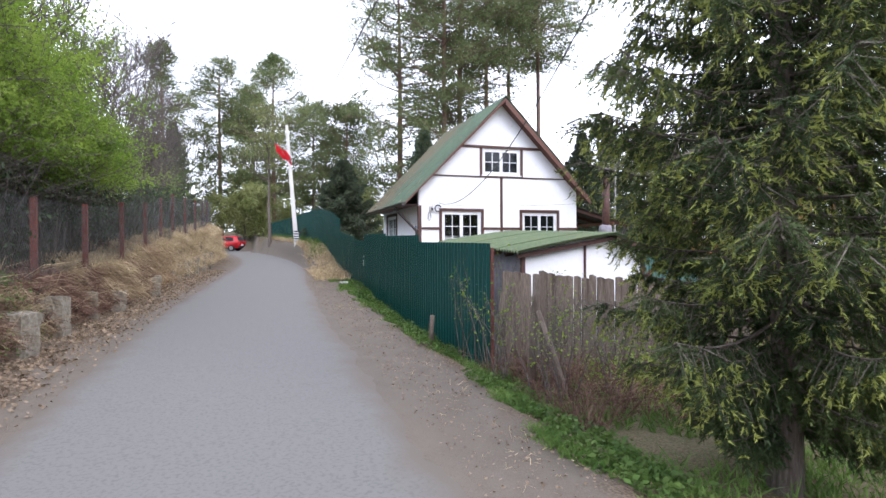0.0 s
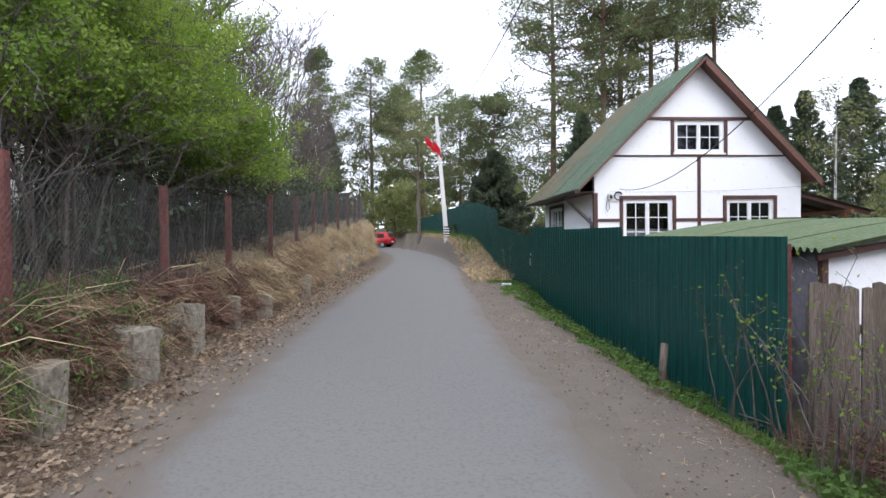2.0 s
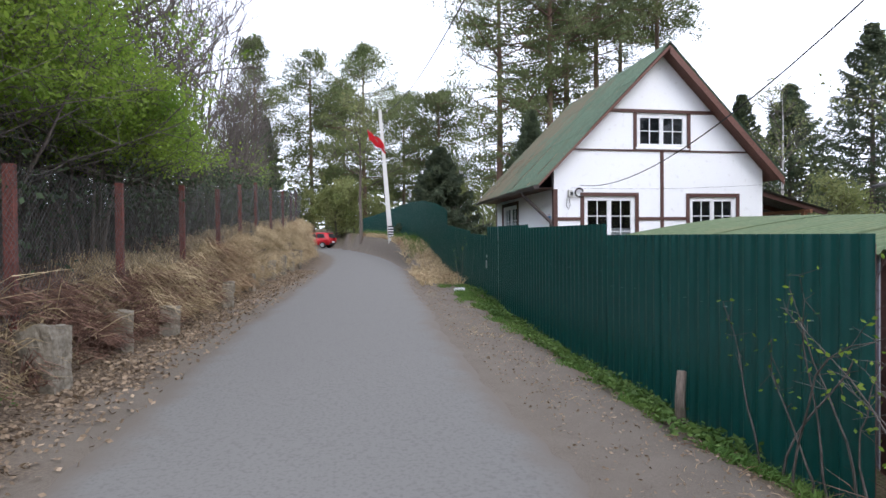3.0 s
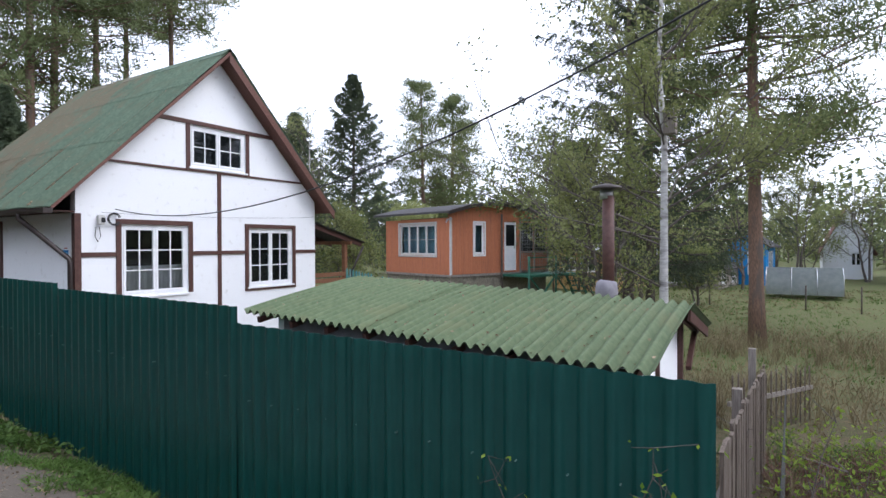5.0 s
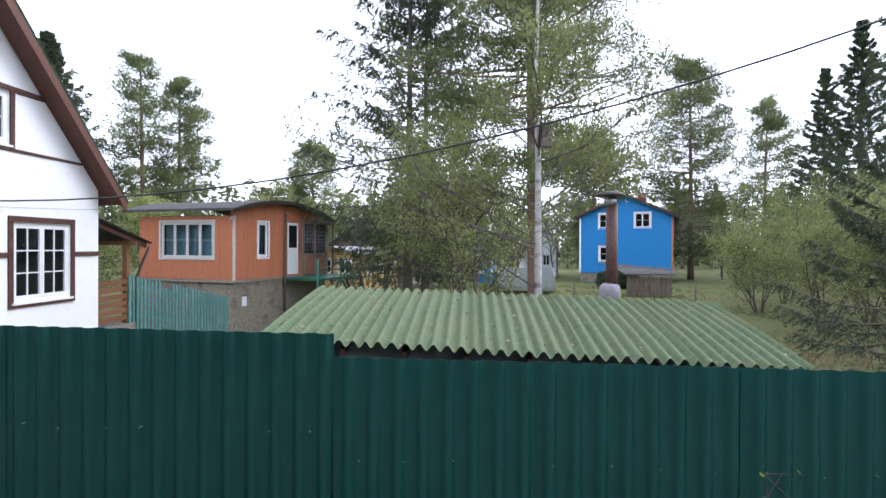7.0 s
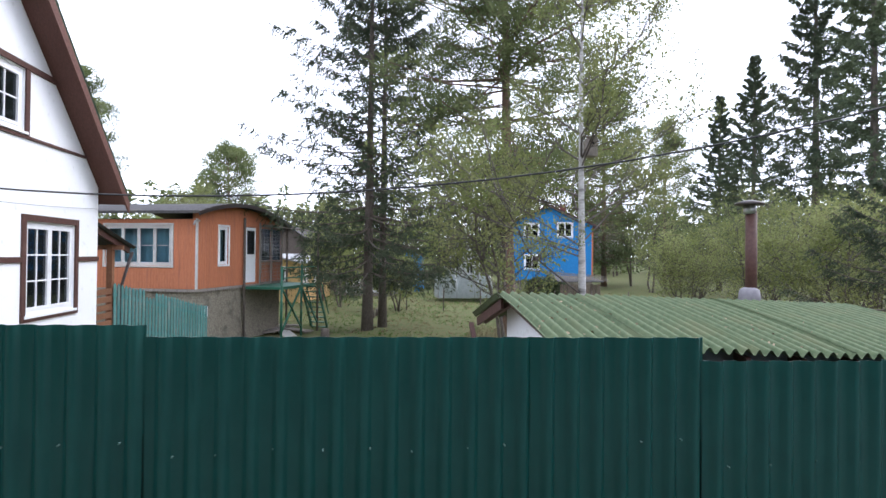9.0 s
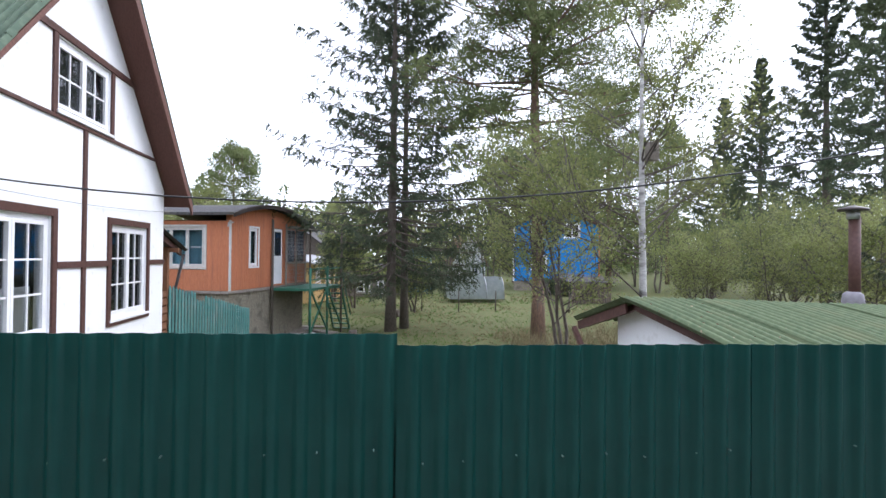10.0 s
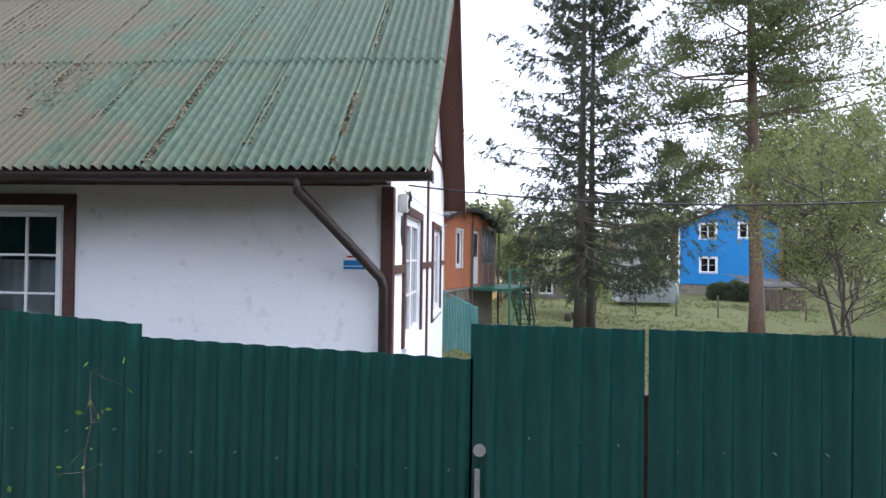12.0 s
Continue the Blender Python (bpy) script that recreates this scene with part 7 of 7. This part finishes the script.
solo("plastic_sack", bm, M["tarp"], "large crumpled dark plastic sack beside the barrel", "sack", at=(8.9, 4.4, gz(8.9, 4.4)))
nb = thing("nest_box", (10.72, 8.5, 4.3), "grey wooden nest box fixed to the birch trunk", "nest box")
bm = B()
box(bm, 10.60, 10.80, 8.38, 8.58, 4.32, 4.68, 0.01)
part("body", bm, M["grey_wood"], nb)
bm = B()
prism(bm, [(10.54, 8.34, 4.68), (10.54, 8.62, 4.68), (10.54, 8.62, 4.70), (10.54, 8.34, 4.70)], (0.32, 0, 0.06))
part("roof", bm, M["grey_wood"], nb)
bm = B()
bmesh.ops.create_cone(bm, cap_ends=True, segments=12, radius1=0.022, radius2=0.022, depth=0.01, matrix=Matrix.Translation((10.598, 8.48, 4.57)) @ Matrix.Rotation(radians(90), 4, "Y"))
part("entrance", bm, M["dark"], nb)
# timber lean-to by the blue house and boards in the garden
shack = thing("lean_to", G(38.5, -1.8), "weathered grey lean-to of boards near the blue house", "shed")
zb = gz(38.5, -1.8)
for k in range(11):
    bm = B()
    yy = -3.4 + k * 0.27
    box(bm, 38.0, 38.03, yy, yy + 0.24, zb - 0.1, zb + 1.3 + 0.03 * math.sin(k * 4))
    part("board", bm, M["old_plank"], shack)
bm = B()
prism(bm, [(37.8, -3.6, zb + 1.45), (40.2, -3.6, zb + 1.75), (40.2, -3.6, zb + 1.8), (37.8, -3.6, zb + 1.5)], (0, 3.3, 0))
part("roof", bm, M["felt"], shack)
for k in range(4):
    bm = B()
    beam(bm, (37.5 + 0.2 * k, -3.8, zb + 1.55 + 0.1 * k), (38.4 + 0.1 * k, 0.4 + 0.3 * k, zb + 2.0 + 0.08 * k), 0.07, 0.05)
    solo("loose_board", bm, M["grey_wood"], "long weathered board thrown over the lean-to", "board", "loose boards")
for k, (x, y, l, a) in enumerate(((24.6, 16.2, 2.4, 0.3), (25.2, 15.9, 1.9, 0.8), (24.9, 16.6, 2.0, -0.2), (25.8, 16.4, 1.4, 1.4))):
    bm = B()
    zb = gz(x, y)
    box(bm, x - l / 2, x + l / 2, y - 0.25, y + 0.25, zb + 0.03 + 0.06 * k, zb + 0.08 + 0.06 * k, 0.004, a)
    solo("stacked_board", bm, M["pole"] if k == 0 else M["grey_wood"], "pale board lying under the cabin deck", "board", "boards under the deck")
for k, (x, y) in enumerate(((30.5, 12.6), (31.2, 12.2), (22.5, 14.4))):
    bm = B()
    zb = gz(x, y)
    tube(bm, [(x, y, zb - 0.05), (x, y, zb + 0.3), (x, y, zb + 0.42)], [0.2, 0.17, 0.16], 10)
    solo("tree_stump", bm, M["bark"], "old cut tree stump in the garden grass", "stump", "stumps", at=(x, y, zb))
# low wire fence posts across the garden
for k in range(7):
    x, y = 34 - k * 0.3, 10.5 - k * 2.2
    bm = B()
    zb = gz(x, y)
    tube(bm, [(x, y, zb - 0.2), (x, y, zb + 1.3)], 0.04, 6)
    solo("garden_post", bm, M["bark"], "thin dark post of a garden wire fence", "post", "garden fence posts", at=(x, y, zb))
# pine litter lying on the roofs
def roof_litter(n, fn, size, label):
    p = fn(n)
    v, f = leaves(p, size, 0.7)
    return tagged(arrays_object("roof_litter", v, f, M["dead_leaf"]), label, "leaf litter", kind="stuff")


def on_house_roof(n):
    u, w = rng.uniform(0, 1, n) ** 1.0, rng.uniform(17.35, 23.7, n)
    keep = np.array([noise.noise((float(a) * 5, float(b) * 1.3, 4)) + 0.55 * (float(b) - 19.6) / 2 + 0.25 * float(a) > 0.75 for a, b in zip(u, w)]) | (np.abs(((w - 17.3) / 0.806) % 1 - 0.02) < 0.035) & (rng.uniform(size=n) < 0.5)
    u, w = u[keep], w[keep]
    return np.stack([EAVE_X - 0.06 + (HXC - EAVE_X) * u, w, EAVE_Z - 0.06 + (APEX_Z - EAVE_Z) * u + 0.065], -1)


roof_litter(20000, on_house_roof, 0.02, "brown pine needles and leaves lying on the house roof")


def on_seams(n):
    u, k = rng.uniform(0, 1, n) ** 1.3, rng.integers(0, 9, n)
    w = Y0 + k * (Y1 - Y0) / cols_n + rng.normal(0, 0.016, n)
    keep = np.array([noise.noise((float(a) * 6, float(q) * 7.7, 9)) > -0.12 for a, q in zip(u, k)]) & (w > Y0 + 0.03) & (w < Y1)
    u, w = u[keep], w[keep]
    return np.stack([EAVE_X - 0.05 + (HXC - EAVE_X) * u, w, EAVE_Z - 0.05 + (APEX_Z - EAVE_Z) * u + 0.06], -1)


roof_litter(9000, on_seams, 0.03, "brown litter gathered along the roof sheet seams")


def on_shed_roof(n):
    x, y = rng.uniform(SXE, SXR, n), rng.uniform(SY0, SY1, n)
    return np.stack([x, y, np.array([shed_z(float(a), float(b)) for a, b in zip(x, y)]) + 0.03], -1)


roof_litter(420, on_shed_roof, 0.028, "scattered dry leaves on the shed roof")

low_picket = thing("picket_fence", G(8.6, 6.8), "low weathered dark picket fence past the shed", "fence")
for k in range(16):
    x, y = 8.7 + k * 0.13, 7.35 - k * 0.06
    zt = 0.62 - 0.01 * k + 0.06 * math.sin(k * 2.7)
    bm = B()
    prism(bm, [(x, y, gz(x, y) - 0.1), (x + 0.06, y, gz(x, y) - 0.1), (x + 0.06, y, zt), (x + 0.03, y, zt + 0.05), (x, y, zt)], (0, 0.02, 0))
    part("picket", bm, M["old_plank"], low_picket)
bm = B()
beam(bm, (8.65, 7.4, 0.3), (10.75, 6.43, 0.2), 0.04, 0.06)
part("rail", bm, M["grey_wood"], low_picket)
